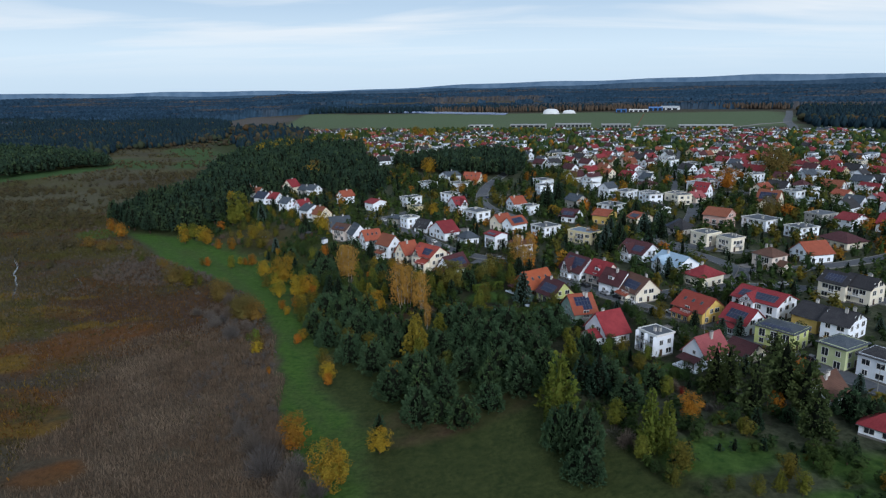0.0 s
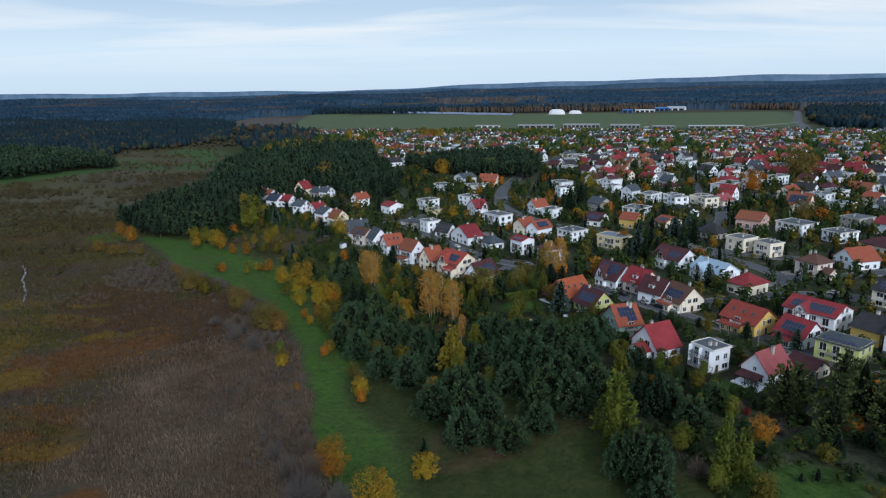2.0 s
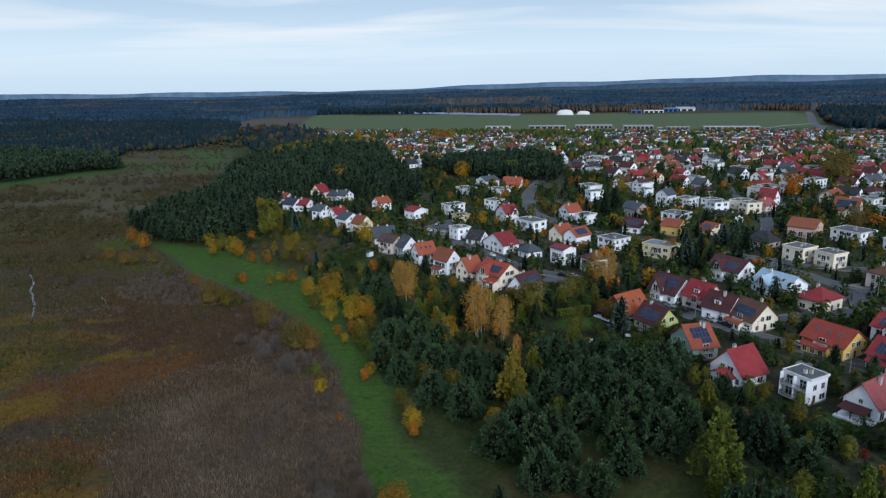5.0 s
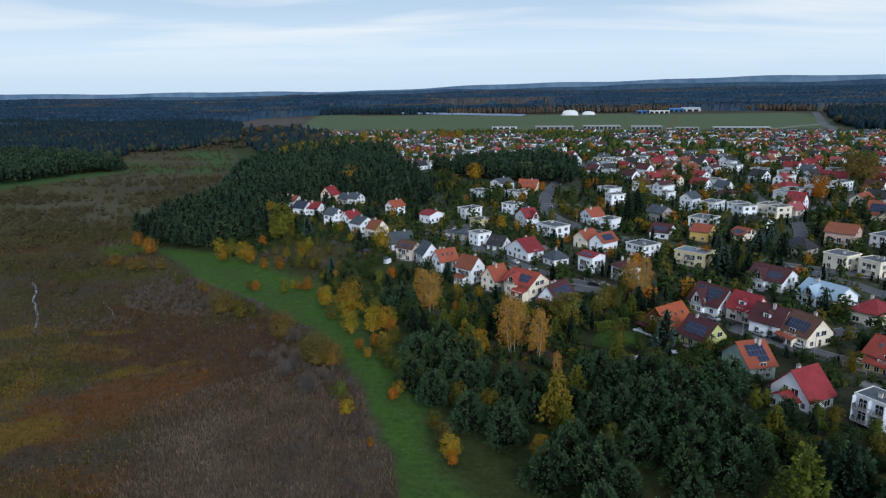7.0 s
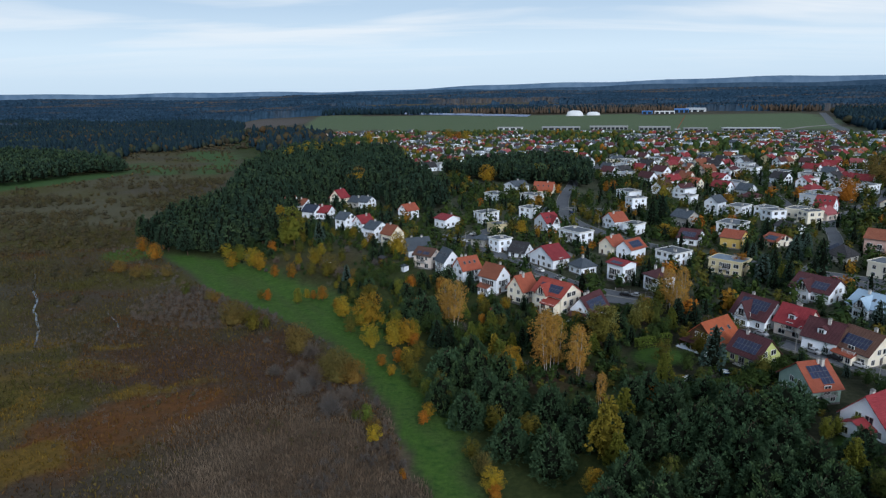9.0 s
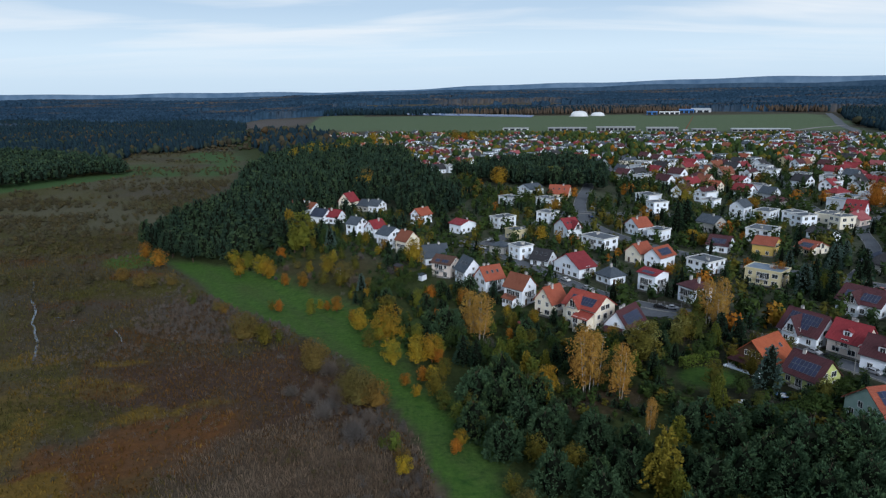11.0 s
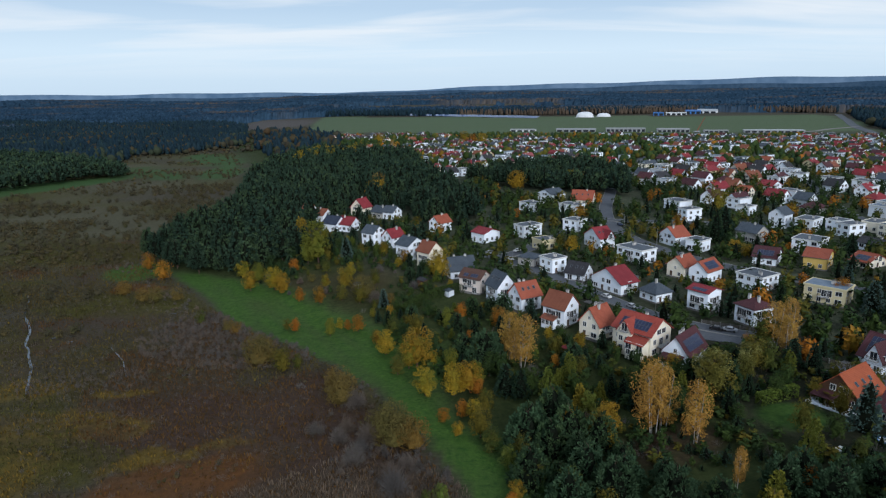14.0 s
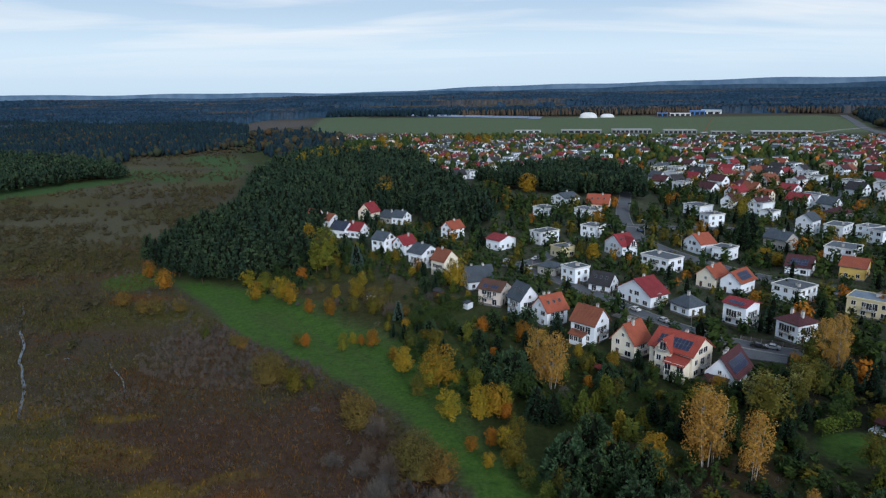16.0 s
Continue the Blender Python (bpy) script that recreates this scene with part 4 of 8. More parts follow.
house(49.4, 193.2, 26, 8.5, 10.2, 3.6, 5.4, "gable", "white", "red", "chim lucarne annex", 2)
house(44.4, 210.9, 12, 7.6, 11.5, 4.2, 4.6, "gable", "teal", "orange", "solar chim balc", 2)
house(40.0, 231.1, 118, 9.5, 9.1, 3.4, 4.4, "gable", "lime", "maroon", "solar chim balc", 2)
house(34.4, 244.6, 34, 11.7, 10.5, 2.8, 5.0, "gable", "wood", "brightorange", "sky canopy", 2)
house(54.4, 260.0, 120, 11.7, 10.2, 3.8, 5.0, "gable", "white", "maroon", "solar chim balc cross", 2)
house(61.4, 249.9, 123, 9.2, 8.7, 4.6, 4.4, "gable", "pinkwhite", "red", "dormer chim balc", 2)
house(63.7, 238.5, 126, 9.2, 8.7, 4.6, 4.2, "gable", "white", "maroon", "dormer chim", 2)
house(69.9, 231.0, 112, 9.9, 10.3, 4.0, 4.6, "gable", "cream", "brown", "solar chim balc lean", 2)
house(83.3, 209.9, 118, 12.1, 10.6, 4.2, 3.8, "gable", "yellow", "redorange", "sky balc lean", 2)
house(92.0, 197.0, 118, 9.1, 9.1, 4.0, 3.8, "gable", "white", "red", "solar chim lean", 2)
house(60.7, 182.2, 117, 7.0, 6.4, 6.6, 0.0, "flat", "bluewhite", "flatdark", "loggia", 2)
house(72.0, 174.3, 32, 9.9, 7.6, 3.8, 4.4, "gable", "white", "rose", "chim canopy", 2)
house(97.6, 243.9, 120, 8.6, 11.7, 4.4, 3.2, "hip", "cream", "red", "chim", 2)
house(92.7, 261.1, 116, 13.6, 11.7, 4.0, 3.4, "gable", "white", "bluemetal", "sky chim cross", 2)
house(83.9, 280.3, 123, 13.2, 11.7, 4.2, 3.8, "gable", "white", "maroon", "solar cross", 2)
house(129.7, 259.9, 116, 9.2, 8.7, 6.0, 2.6, "hip", "pinkwhite", "brown", "chim balc annex", 2)
house(104.1, 209.5, 125, 15.2, 11.7, 6.0, 2.6, "gable", "white", "red", "solar balc cross", 2)
house(97.5, 184.2, 127, 11.2, 8.7, 6.0, 1.0, "hip", "lime", "slate", "solar balc", 2)
house(113.3, 195.5, 121, 7.9, 11.7, 5.0, 2.8, "gable", "yellow", "dark", "chim", 2)
house(117.3, 187.6, 126, 7.6, 11.7, 5.5, 2.8, "gable", "white", "dark", "chim", 2)
house(106.6, 169.6, 119, 7.6, 9.7, 6.4, 0.8, "hip", "palegreen", "slate", "", 2)
house(111.7, 160.9, 122, 7.8, 8.7, 6.4, 0.8, "hip", "bluewhite", "dark", "chim", 2)
house(134.6, 220.7, 121, 9.2, 8.7, 6.0, 2.8, "gable", "cream", "dark", "solar balc", 2)
house(139.5, 215.0, 120, 9.2, 8.7, 6.0, 2.8, "gable", "cream", "dark", "chim balc", 2)
house(90.9, 149.6, 31, 7.6, 7.6, 2.8, 4.0, "gable", "white", "brown", "chim", 2)
house(94.6, 132.6, 132, 7.6, 7.6, 2.8, 2.2, "hip", "white", "red", "", 2)
house(83.5, 175.9, 117, 7.6, 7.6, 2.6, 2.5, "gable", "cream", "maroon", "", 2)
house(-5.2, 280.0, 131, 12.4, 10.4, 6.8, 3.6, "gable", "cream", "redorange", "solar chim balc wing cross", 2)
house(-15.5, 291.0, 39, 7.6, 7.6, 5.2, 4.6, "gable", "cream", "orange", "chim balc", 2)
house(-24.4, 303.9, 133, 8.4, 7.6, 6.4, 4.0, "gable", "white", "rust", "chim balc lean", 2)
house(-34.3, 318.3, 30, 8.3, 7.6, 5.6, 4.0, "gable", "white", "orange", "chim balc sky", 2)
house(-41.7, 327.9, 117, 7.6, 7.6, 6.2, 4.4, "gable", "white", "slate", "sky balc", 2)
house(-50.3, 340.4, 145, 9.0, 7.6, 5.8, 2.4, "gable", "pinkwhite", "brown", "solar balc", 2)
house(-55.3, 359.6, 20, 10.6, 7.6, 4.0, 4.4, "gable", "white", "slate", "chim", 2)
house(1.2, 336.6, 31, 8.7, 15.0, 4.6, 4.4, "gable", "white", "red", "chim balc", 2)
house(12.9, 324.7, 117, 7.9, 7.6, 3.6, 3.2, "hip", "white", "slate", "chim", 2)
house(25.6, 313.5, 125, 7.7, 7.6, 7.0, 1.1, "gable", "white", "red", "solar balc", 2)
house(35.6, 298.6, 113, 7.6, 8.0, 6.2, 2.2, "hip", "white", "maroon", "chim balc", 2)
house(4.4, 271.9, 47, 11.7, 7.6, 3.4, 4.6, "gable", "white", "maroon", "solar chim canopy", 2)
house(67.6, 313.9, 134, 12.7, 8.8, 6.0, 0.0, "flat", "paleyellow", "greyblue", "balc", 2)
house(52.0, 332.2, 122, 10.2, 10.3, 5.6, 0.0, "flat", "white", "flatdark", "", 2)
house(87.1, 356.0, 140, 8.4, 11.7, 5.0, 2.4, "gable", "yellow", "orange", "", 2)
house(70.9, 364.5, 143, 8.8, 11.7, 3.6, 3.2, "gable", "white", "maroon", "solar", 2)
house(96.5, 380.1, 134, 11.1, 11.7, 5.6, 0.0, "flat", "white", "flatdark", "", 1)
house(80.6, 400.5, 119, 10.6, 8.8, 5.0, 3.0, "gable", "greywall", "slate", "chim", 1)
house(122.0, 375.4, 112, 11.6, 7.6, 3.0, 2.0, "gable", "white", "dark", "chim", 1)
house(104.7, 352.5, 117, 7.6, 11.7, 3.0, 2.5, "gable", "cream", "orange", "solar", 2)
house(141.4, 394.7, 102, 7.6, 8.9, 5.8, 0.0, "flat", "cream", "flatdark", "", 1)
house(126.4, 401.6, 107, 7.6, 9.2, 5.8, 0.0, "flat", "white", "flatdark", "", 1)
house(31.2, 351.0, 37, 8.8, 7.6, 5.0, 3.2, "gable", "cream", "orange", "chim", 2)
house(37.6, 344.0, 39, 10.4, 7.6, 5.0, 3.2, "gable", "white", "orange", "solar", 2)
house(44.5, 399.5, 21, 8.1, 11.0, 4.6, 3.6, "gable", "white", "orange", "", 1)
house(51.0, 387.8, 130, 7.6, 7.9, 5.0, 0.0, "flat", "white", "flatdark", "", 1)
house(19.5, 373.1, 123, 13.6, 9.1, 6.0, 0.0, "flat", "white", "flatdark", "balc", 2)
house(9.9, 400.1, 22, 7.6, 12.6, 5.0, 4.0, "gable", "white", "red", "sky cross", 1)
house(-17.3, 363.0, 123, 7.6, 7.6, 6.2, 0.0, "flat", "white", "flatdark", "", 2)
house(-9.0, 351.4, 140, 8.2, 7.6, 3.2, 3.6, "gable", "white", "dark", "sky", 2)
house(-15.4, 400.7, 120, 7.6, 7.6, 4.6, 0.0, "flat", "paleyellow", "flatdark", "", 1)
house(-25.0, 374.6, 143, 7.6, 7.6, 4.0, 1.5, "hip", "greywall", "slate", "", 2)
house(-19.4, 427.5, 123, 7.6, 11.7, 5.6, 0.0, "flat", "white", "flatdark", "", 1)
house(5.6, 435.6, 134, 8.6, 8.6, 5.6, 0.0, "flat", "white", "flatdark", "", 1)
house(-41.0, 420.2, 130, 9.0, 10.7, 4.6, 1.8, "gable", "white", "red", "", 1)
house(12.8, 481.5, 131, 12.1, 8.4, 4.6, 0.0, "flat", "white", "flatdark", "", 1)
house(23.6, 501.6, 157, 12.5, 11.7, 3.6, 4.8, "gable", "cream", "orange", "sky", 1)
house(6.8, 517.2, 33, 11.6, 12.6, 4.6, 2.6, "gable", "white", "slate", "", 1)
house(-9.4, 489.7, 129, 11.4, 8.7, 4.6, 0.0, "flat", "white", "flatdark", "", 1)
house(68.4, 446.9, 106, 7.6, 9.2, 6.0, 0.0, "flat", "white", "flatdark", "", 1)
house(72.0, 475.6, 116, 11.8, 9.6, 5.0, 0.0, "flat", "white", "flatdark", "", 1)
house(-110.8, 499.4, 59, 8.7, 9.2, 5.0, 4.8, "gable", "cream", "red", "chim", 1)
house(-97.4, 487.1, 138, 9.2, 8.7, 3.6, 3.0, "gable", "greywall", "slate", "", 1)
house(-91.2, 483.2, 147, 7.6, 8.7, 4.0, 3.0, "gable", "white", "slate", "", 1)
house(-120.4, 455.7, 148, 9.2, 8.7, 4.6, 3.4, "gable", "white", "navy", "", 1)
house(-112.4, 454.0, 146, 9.4, 7.8, 4.2, 3.4, "gable", "white", "red", "", 1)
house(-96.0, 420.3, 143, 7.6, 8.5, 6.2, 3.0, "gable", "white", "slate", "", 1)
house(-85.9, 415.2, 43, 7.6, 7.6, 5.2, 3.4, "gable", "white", "red", "chim", 1)
house(-76.7, 391.6, 135, 8.2, 10.1, 7.0, 3.0, "gable", "white", "slate", "balc", 1)
house(-67.8, 378.4, 133, 7.6, 8.0, 7.0, 3.8, "gable", "cream", "rust", "chim balc", 1)
house(-141.9, 498.2, 144, 8.5, 8.2, 4.0, 3.0, "gable", "white", "rust", "", 1)
house(-131.7, 485.2, 144, 8.1, 8.3, 4.0, 3.0, "gable", "white", "rust", "", 1)
house(-63.2, 443.5, 43, 8.9, 7.6, 5.2, 3.2, "gable", "white", "orange", "", 1)
house(138.4, 331.8, 135, 11.4, 11.7, 7.2, 3.0, "gable", "pink", "rust", "balc", 2)
house(156.9, 326.0, 117, 13.7, 11.7, 5.6, 0.0, "flat", "white", "flatdark", "", 2)
house(188.7, 384.9, 135, 11.8, 11.7, 3.2, 6.0, "gable", "cream", "rust", "solar", 1)
house(176.9, 363.0, 50, 11.7, 8.1, 4.6, 3.6, "gable", "cream", "dark", "", 1)
house(167.2, 308.0, 109, 9.5, 11.1, 5.2, 0.0, "flat", "white", "flatdark", "balc", 2)
house(210.4, 382.7, 109, 9.7, 11.7, 4.2, 0.0, "flat", "white", "greyblue", "", 1)
house(235.2, 439.0, 117, 9.2, 8.7, 3.6, 3.4, "hip", "cream", "maroon", "", 1)
house(162.9, 419.1, 131, 9.2, 8.7, 4.2, 5.0, "gable", "white", "red", "sky", 1)
house(151.1, 399.6, 28, 8.7, 9.2, 3.6, 3.0, "gable", "pinkwhite", "rose", "", 1)
house(143.0, 409.4, 127, 7.6, 11.7, 4.6, 0.0, "flat", "cream", "flatdark", "", 1)
house(127.4, 412.6, 118, 7.6, 8.7, 5.2, 0.0, "flat", "white", "flatdark", "", 1)
house(105.2, 424.5, 39, 8.7, 7.8, 7.0, 3.0, "gable", "bluewhite", "slate", "", 1)
house(114.4, 415.4, 131, 8.3, 11.7, 6.0, 0.0, "flat", "bluewhite", "flatdark", "", 1)
house(102.0, 455.9, 128, 7.6, 7.6, 4.6, 0.0, "flat", "white", "flatdark", "", 1)
house(141.6, 461.6, 123, 9.4, 11.7, 3.2, 3.0, "hip", "greywall", "maroon", "", 1)
house(151.6, 533.6, 126, 9.6, 11.7, 4.2, 3.0, "gable", "white", "red", "", 1)
house(126.7, 513.3, 129, 7.8, 8.7, 4.2, 3.0, "gable", "cream", "orange", "", 1)
house(198.2, 587.4, 130, 9.6, 11.7, 5.0, 0.0, "flat", "white", "flatdark", "", 1)
house(209.6, 565.1, 123, 11.6, 11.7, 5.0, 0.0, "flat", "white", "flatdark", "", 1)
house(223.2, 549.7, 125, 10.8, 11.7, 5.0, 0.0, "flat", "white", "flatdark", "", 1)
house(241.3, 555.7, 125, 9.2, 8.7, 5.0, 3.5, "gable", "bluewhite", "slate", "", 1)
house(116.8, 323.5, 122, 8.6, 8.8, 3.2, 4.0, "hip", "greywall", "dark", "", 2)
house(119.4, 299.5, 118, 9.0, 9.0, 6.2, 0.0, "flat", "cream", "flatdark", "", 2)
house(126.3, 289.1, 112, 8.5, 7.6, 6.2, 0.0, "flat", "cream", "flatdark", "balc", 2)
house(150.2, 267.2, 13, 11.7, 10.7, 4.2, 4.0, "gable", "white", "orange", "", 2)
house(236.9, 395.8, 113, 9.2, 8.7, 5.0, 2.5, "gable", "cream", "orange", "", 1)
house(174.8, 288.1, 109, 15.2, 11.7, 3.6, 3.0, "hip", "cream", "maroon", "", 2)
house(197.2, 319.5, 115, 9.1, 11.7, 5.2, 2.5, "gable", "white", "red", "", 1)
house(189.9, 333.2, 115, 9.6, 11.7, 5.5, 0.0, "flat", "greywall", "flatdark", "", 1)
house(116.9, 327.5, 129, 8.4, 10.1, 3.4, 3.2, "hip", "greywall", "navy", "", 2)

# ---- roads ----
def smooth_line(pts, gap=4.0):
    """A rounded line through the given corners."""
    p = np.array(pts, float)
    for _ in range(3):
        q = np.empty((2 * len(p) - 2, 2))
        q[0::2], q[1::2] = p[:-1] * 0.75 + p[1:] * 0.25, p[:-1] * 0.25 + p[1:] * 0.75
        p = np.concatenate([p[:1], q, p[-1:]])
    return p


ROADS = []


def road(pts, width, name="road", mat="asphalt", kerb=True, label="grey asphalt street with worn surface"):
    p = smooth_line(pts)
    ROADS.append((p, width))
    d = np.gradient(p, axis=0)
    d /= np.linalg.norm(d, axis=1, keepdims=True) + 1e-9
    nrm = np.stack([-d[:, 1], d[:, 0]], 1)
    g = Geo()
    zc = land(p[:, 0], p[:, 1]) + 0.30
    a, b = p + nrm * width / 2, p - nrm * width / 2
    for i in range(len(p) - 1):
        g.slab((*b[i], zc[i]), (*b[i + 1], zc[i + 1]), (*a[i + 1], zc[i + 1]), (*a[i], zc[i]), 1.0)
    ob = tagged(new(name, g.mesh(name, [mat])), label, "road", kind="structure")
    if kerb:
        for s in (a, b):
            k = Geo()
            t = s + (s - p) * 0.06
            for i in range(len(p) - 1):
                q = [(*s[i], zc[i] + 0.13), (*s[i + 1], zc[i + 1] + 0.13), (*t[i + 1], zc[i + 1] + 0.13), (*t[i], zc[i] + 0.13)]
                k.slab(*(q if s is b else q[::-1]), 0.9)
            part("kerb", k.mesh("kerb", ["kerb"]), ob)
    return ob


road([(-47, 400), (-37, 386), (-20, 402), (10, 447), (20, 458)], 7)
road([(-37, 386), (-28, 374), (-10, 338), (4, 312), (18, 296), (36, 284)], 6)
road([(55, 560), (44, 520), (34, 490), (27, 455), (25, 420), (36, 385), (55, 356), (80, 328), (96, 310), (120, 290), (150, 275)], 7)
road([(40, 262), (57, 240), (68, 222), (82, 206), (98, 176), (106, 152), (120, 128)], 6.5)
road([(64, 228), (86, 237), (110, 240), (135, 229), (150, 208), (170, 180)], 7)
road([(110, 240), (118, 258), (112, 280), (96, 310)], 6)
road([(118, 258), (150, 255), (190, 270), (240, 300)], 6)
road([(20, 458), (60, 440), (100, 430), (150, 425), (210, 440), (300, 470)], 6)
road([(96, 310), (130, 345), (150, 400), (210, 440), (260, 520), (330, 640), (400, 760), (460, 900), (520, 1020)], 5.5)
road([(150, 425), (170, 500), (210, 600), (250, 720), (280, 840), (300, 940)], 6)
road([(55, 560), (90, 640), (130, 740), (160, 860), (190, 980)], 6)

# ---- the further town: rows of houses along its streets ----
town_rng = np.random.RandomState(5)
TOWN = ((-30, 690), (-46, 650), (-74, 645), (-84, 720), (-90, 806), (-150, 860), (-230, 1140), (-130, 1110), (40, 1075), (150, 1050), (260, 1010), (420, 990), (540, 960), (620, 880), (560, 720), (420, 520), (300, 360), (215, 230), (180, 250),
        (205, 330), (190, 420), (140, 440), (100, 480), (90, 530), (80, 600), (75, 690))
COPSE = ((-48, 610), (-30, 640), (12, 676), (62, 672), (78, 600), (56, 520), (40, 530), (10, 545), (-22, 585))
WOOD = ((-213, 432), (-180, 397), (-153, 388), (-133, 400), (-127, 414), (-133, 456), (-140, 500), (-118, 520), (-92, 490), (-72, 445), (-40, 470), (-38, 520), (-58, 590), (-74, 650), (-84, 740), (-92, 800), (-134, 836), (-190, 882), (-240, 850),
        (-243, 747), (-222, 650), (-208, 550), (-215, 480))
TAKEN = [(o.matrix_basis.translation.x, o.matrix_basis.translation.y) for o in scene.objects if o.name.split(".")[0] == "house"]


def free_of_roads(x, y, gap):
    return all(np.min(np.hypot(p[:, 0] - x, p[:, 1] - y)) > w / 2 + gap for p, w in ROADS)


STYLES = [("gable", 4.2, 3.6, "white", "red"), ("gable", 3.6, 4.2, "cream", "rust"), ("gable", 4.6, 3.6, "white", "maroon"), ("flat", 5.8, 0, "white", "flatdark"), ("gable", 4.0, 4.0, "white", "dark"),
          ("gable", 4.4, 3.4, "cream", "orange"), ("flat", 5.4, 0, "cream", "flatdark"), ("hip", 4.4, 3.0, "pinkwhite", "red"), ("gable", 5.2, 3.0, "paleyellow", "red"), ("gable", 4.4, 3.6, "bluewhite", "slate"),
          ("flat", 6.0, 0, "bluewhite", "greyblue"), ("hip", 3.6, 3.4, "cream", "maroon"), ("gable", 3.8, 4.4, "pinkwhite", "rust"), ("gable", 4.6, 3.2, "white", "rose")]
TEMPLATES = []
cells = []
ca, sa = math.cos(radians(122)), math.sin(radians(122))
for i in range(-60, 60):
    for j in range(-60, 60):
        u, v = i * 19.5 + town_rng.uniform(-2, 2), j * (17.0 + 7 * (j % 2)) + town_rng.uniform(-2, 2)
        x, y = 200 + u * ca - v * sa, 650 + u * sa + v * ca
        if math.hypot(x, y) > 760:
            continue
        if inside(TOWN, np.array([x]), np.array([y]))[0] and not inside(COPSE, np.array([x]), np.array([y]))[0] and not inside(WOOD, np.array([x]), np.array([y]))[0] and all(math.hypot(x - a, y - b) > 15 for a, b in TAKEN) and free_of_roads(x, y, 7):
            cells.append((math.hypot(x, y), x, y))
# beyond that the plots are small and the houses close together
for i in range(-60, 60):
    for j in range(-60, 60):
        u, v = i * 16.5 + town_rng.uniform(-2, 2), j * (14.0 + 8 * (j % 2)) + town_rng.uniform(-2, 2)
        x, y = 200 + u * ca - v * sa, 850 + u * sa + v * ca
        if math.hypot(x, y) > 760 and wobble(np.array([x]), np.array([y * 1.6]), 0.016, 9)[0] < 0.58 and inside(TOWN, np.array([x]), np.array([y]))[0] and not inside(COPSE, np.array([x]), np.array([y]))[0] and not inside(WOOD, np.array([x]), np.array([y]))[0] and free_of_roads(x, y, 6):
            cells.append((math.hypot(x, y), x, y))
cells.sort()
FAR_HOUSES = []
PALETTE = sorted({"wall_" + q[3] for q in STYLES} | {"roof_" + q[4] for q in STYLES}) + ["glass", "chimney"]


def plain_house(g, x, y, turn, L, W, eave, rise, roof, wall, tiles, r):
    """One house of the furthest rows, added to their joined mesh."""
    k = len(g.v)
    wm, rm = PALETTE.index("wall_" + wall), PALETTE.index("roof_" + tiles)
    L, W = L / 2, W / 2
    g.box(-L, -W, -2, L, W, eave, wm)
    if rise:
        o, e = 0.6, eave - 0.2
        q = L + o if roof == "gable" else max(L - W, 0.3)
        g.slab((-L - o, -W - o, e), (L + o, -W - o, e), (q, 0, eave + rise), (-q, 0, eave + rise), 0.22, rm)
        g.slab((L + o, W + o, e), (-L - o, W + o, e), (-q, 0, eave + rise), (q, 0, eave + rise), 0.22, rm)
        for s in (-1, 1):
            g.face([(s * L, -W, eave - 0.1), (s * L, W, eave - 0.1), (s * (L if roof == "gable" else q), 0, eave + rise - 0.25)], wm if roof == "gable" else rm)
        g.box(-0.4, -0.9, eave + rise - 1.4, 0.4, -0.3, eave + rise + 0.8, PALETTE.index("chimney"))
    else:
        g.box(-L - 0.2, -W - 0.2, eave, L + 0.2, W + 0.2, eave + 0.3, rm)
    gi = PALETTE.index("glass")
    for st in range(2 if eave > 4 else 1):
        for u in (-L * 0.6, 0, L * 0.6):
            for s in (-1, 1):
                g.box(u - 0.7, s * W - 0.04, 0.9 + 2.7 * st, u + 0.7, s * W + 0.04, 2.2 + 2.7 * st, gi)
        for u in (-W * 0.45, W * 0.45):
            for s in (-1, 1):
                g.box(s * L - 0.04, u - 0.6, 0.9 + 2.7 * st, s * L + 0.04, u + 0.6, 2.2 + 2.7 * st, gi)
    m = pose(x, y, ground_z(x, y), 0, 0, turn)
    for i in range(k, len(g.v)):
        g.v[i] = tuple(m @ Vector(g.v[i]))


furthest = Geo()
for d, x, y in cells:
    if town_rng.uniform() < 0.12:
        continue
    s = town_rng.choice(len(STYLES), p=np.array([14, 5, 11, 19, 10, 3, 5, 6, 3, 9, 8, 3, 3, 1]) / 100)
    if d > 850:
        s = town_rng.choice([0, 2, 2, 7, 1, 12, 4, 3, 9, 9, 3, 4] if x < 190 else [0, 2, 7, 3, 3, 6, 10, 10, 9, 4, 3, 12])
    turn = (122 if town_rng.uniform() < 0.55 else 32) + town_rng.uniform(-7, 7)
    FAR_HOUSES.append((x, y))
    roof, eave, rise, wall, tiles = STYLES[s]
    if len(FAR_HOUSES) > 124:
        plain_house(furthest, x, y, turn, town_rng.uniform(8.5, 12) * (0.85 if d > 760 else 1), town_rng.uniform(7.5, 9) * (0.85 if d > 760 else 1), eave, rise * (0.85 if d > 760 else 1), roof, wall, tiles, town_rng)
        continue
    made = [t for q, t in TEMPLATES if q == s]
    if len(made) < 2:
        TEMPLATES.append((s, house(x, y, turn, town_rng.uniform(9.5, 13), town_rng.uniform(8, 9.5), eave, rise, roof, wall, tiles, "", 0)))
    else:
        copy_thing(made[town_rng.randint(2)], pose(x, y, ground_z(x, y), 0, 0, turn))
TAKEN += FAR_HOUSES
tagged(new("distant_houses", furthest.mesh("distant_houses", PALETTE)), "closely packed distant houses with red roofs and pale walls", "houses", kind="stuff")

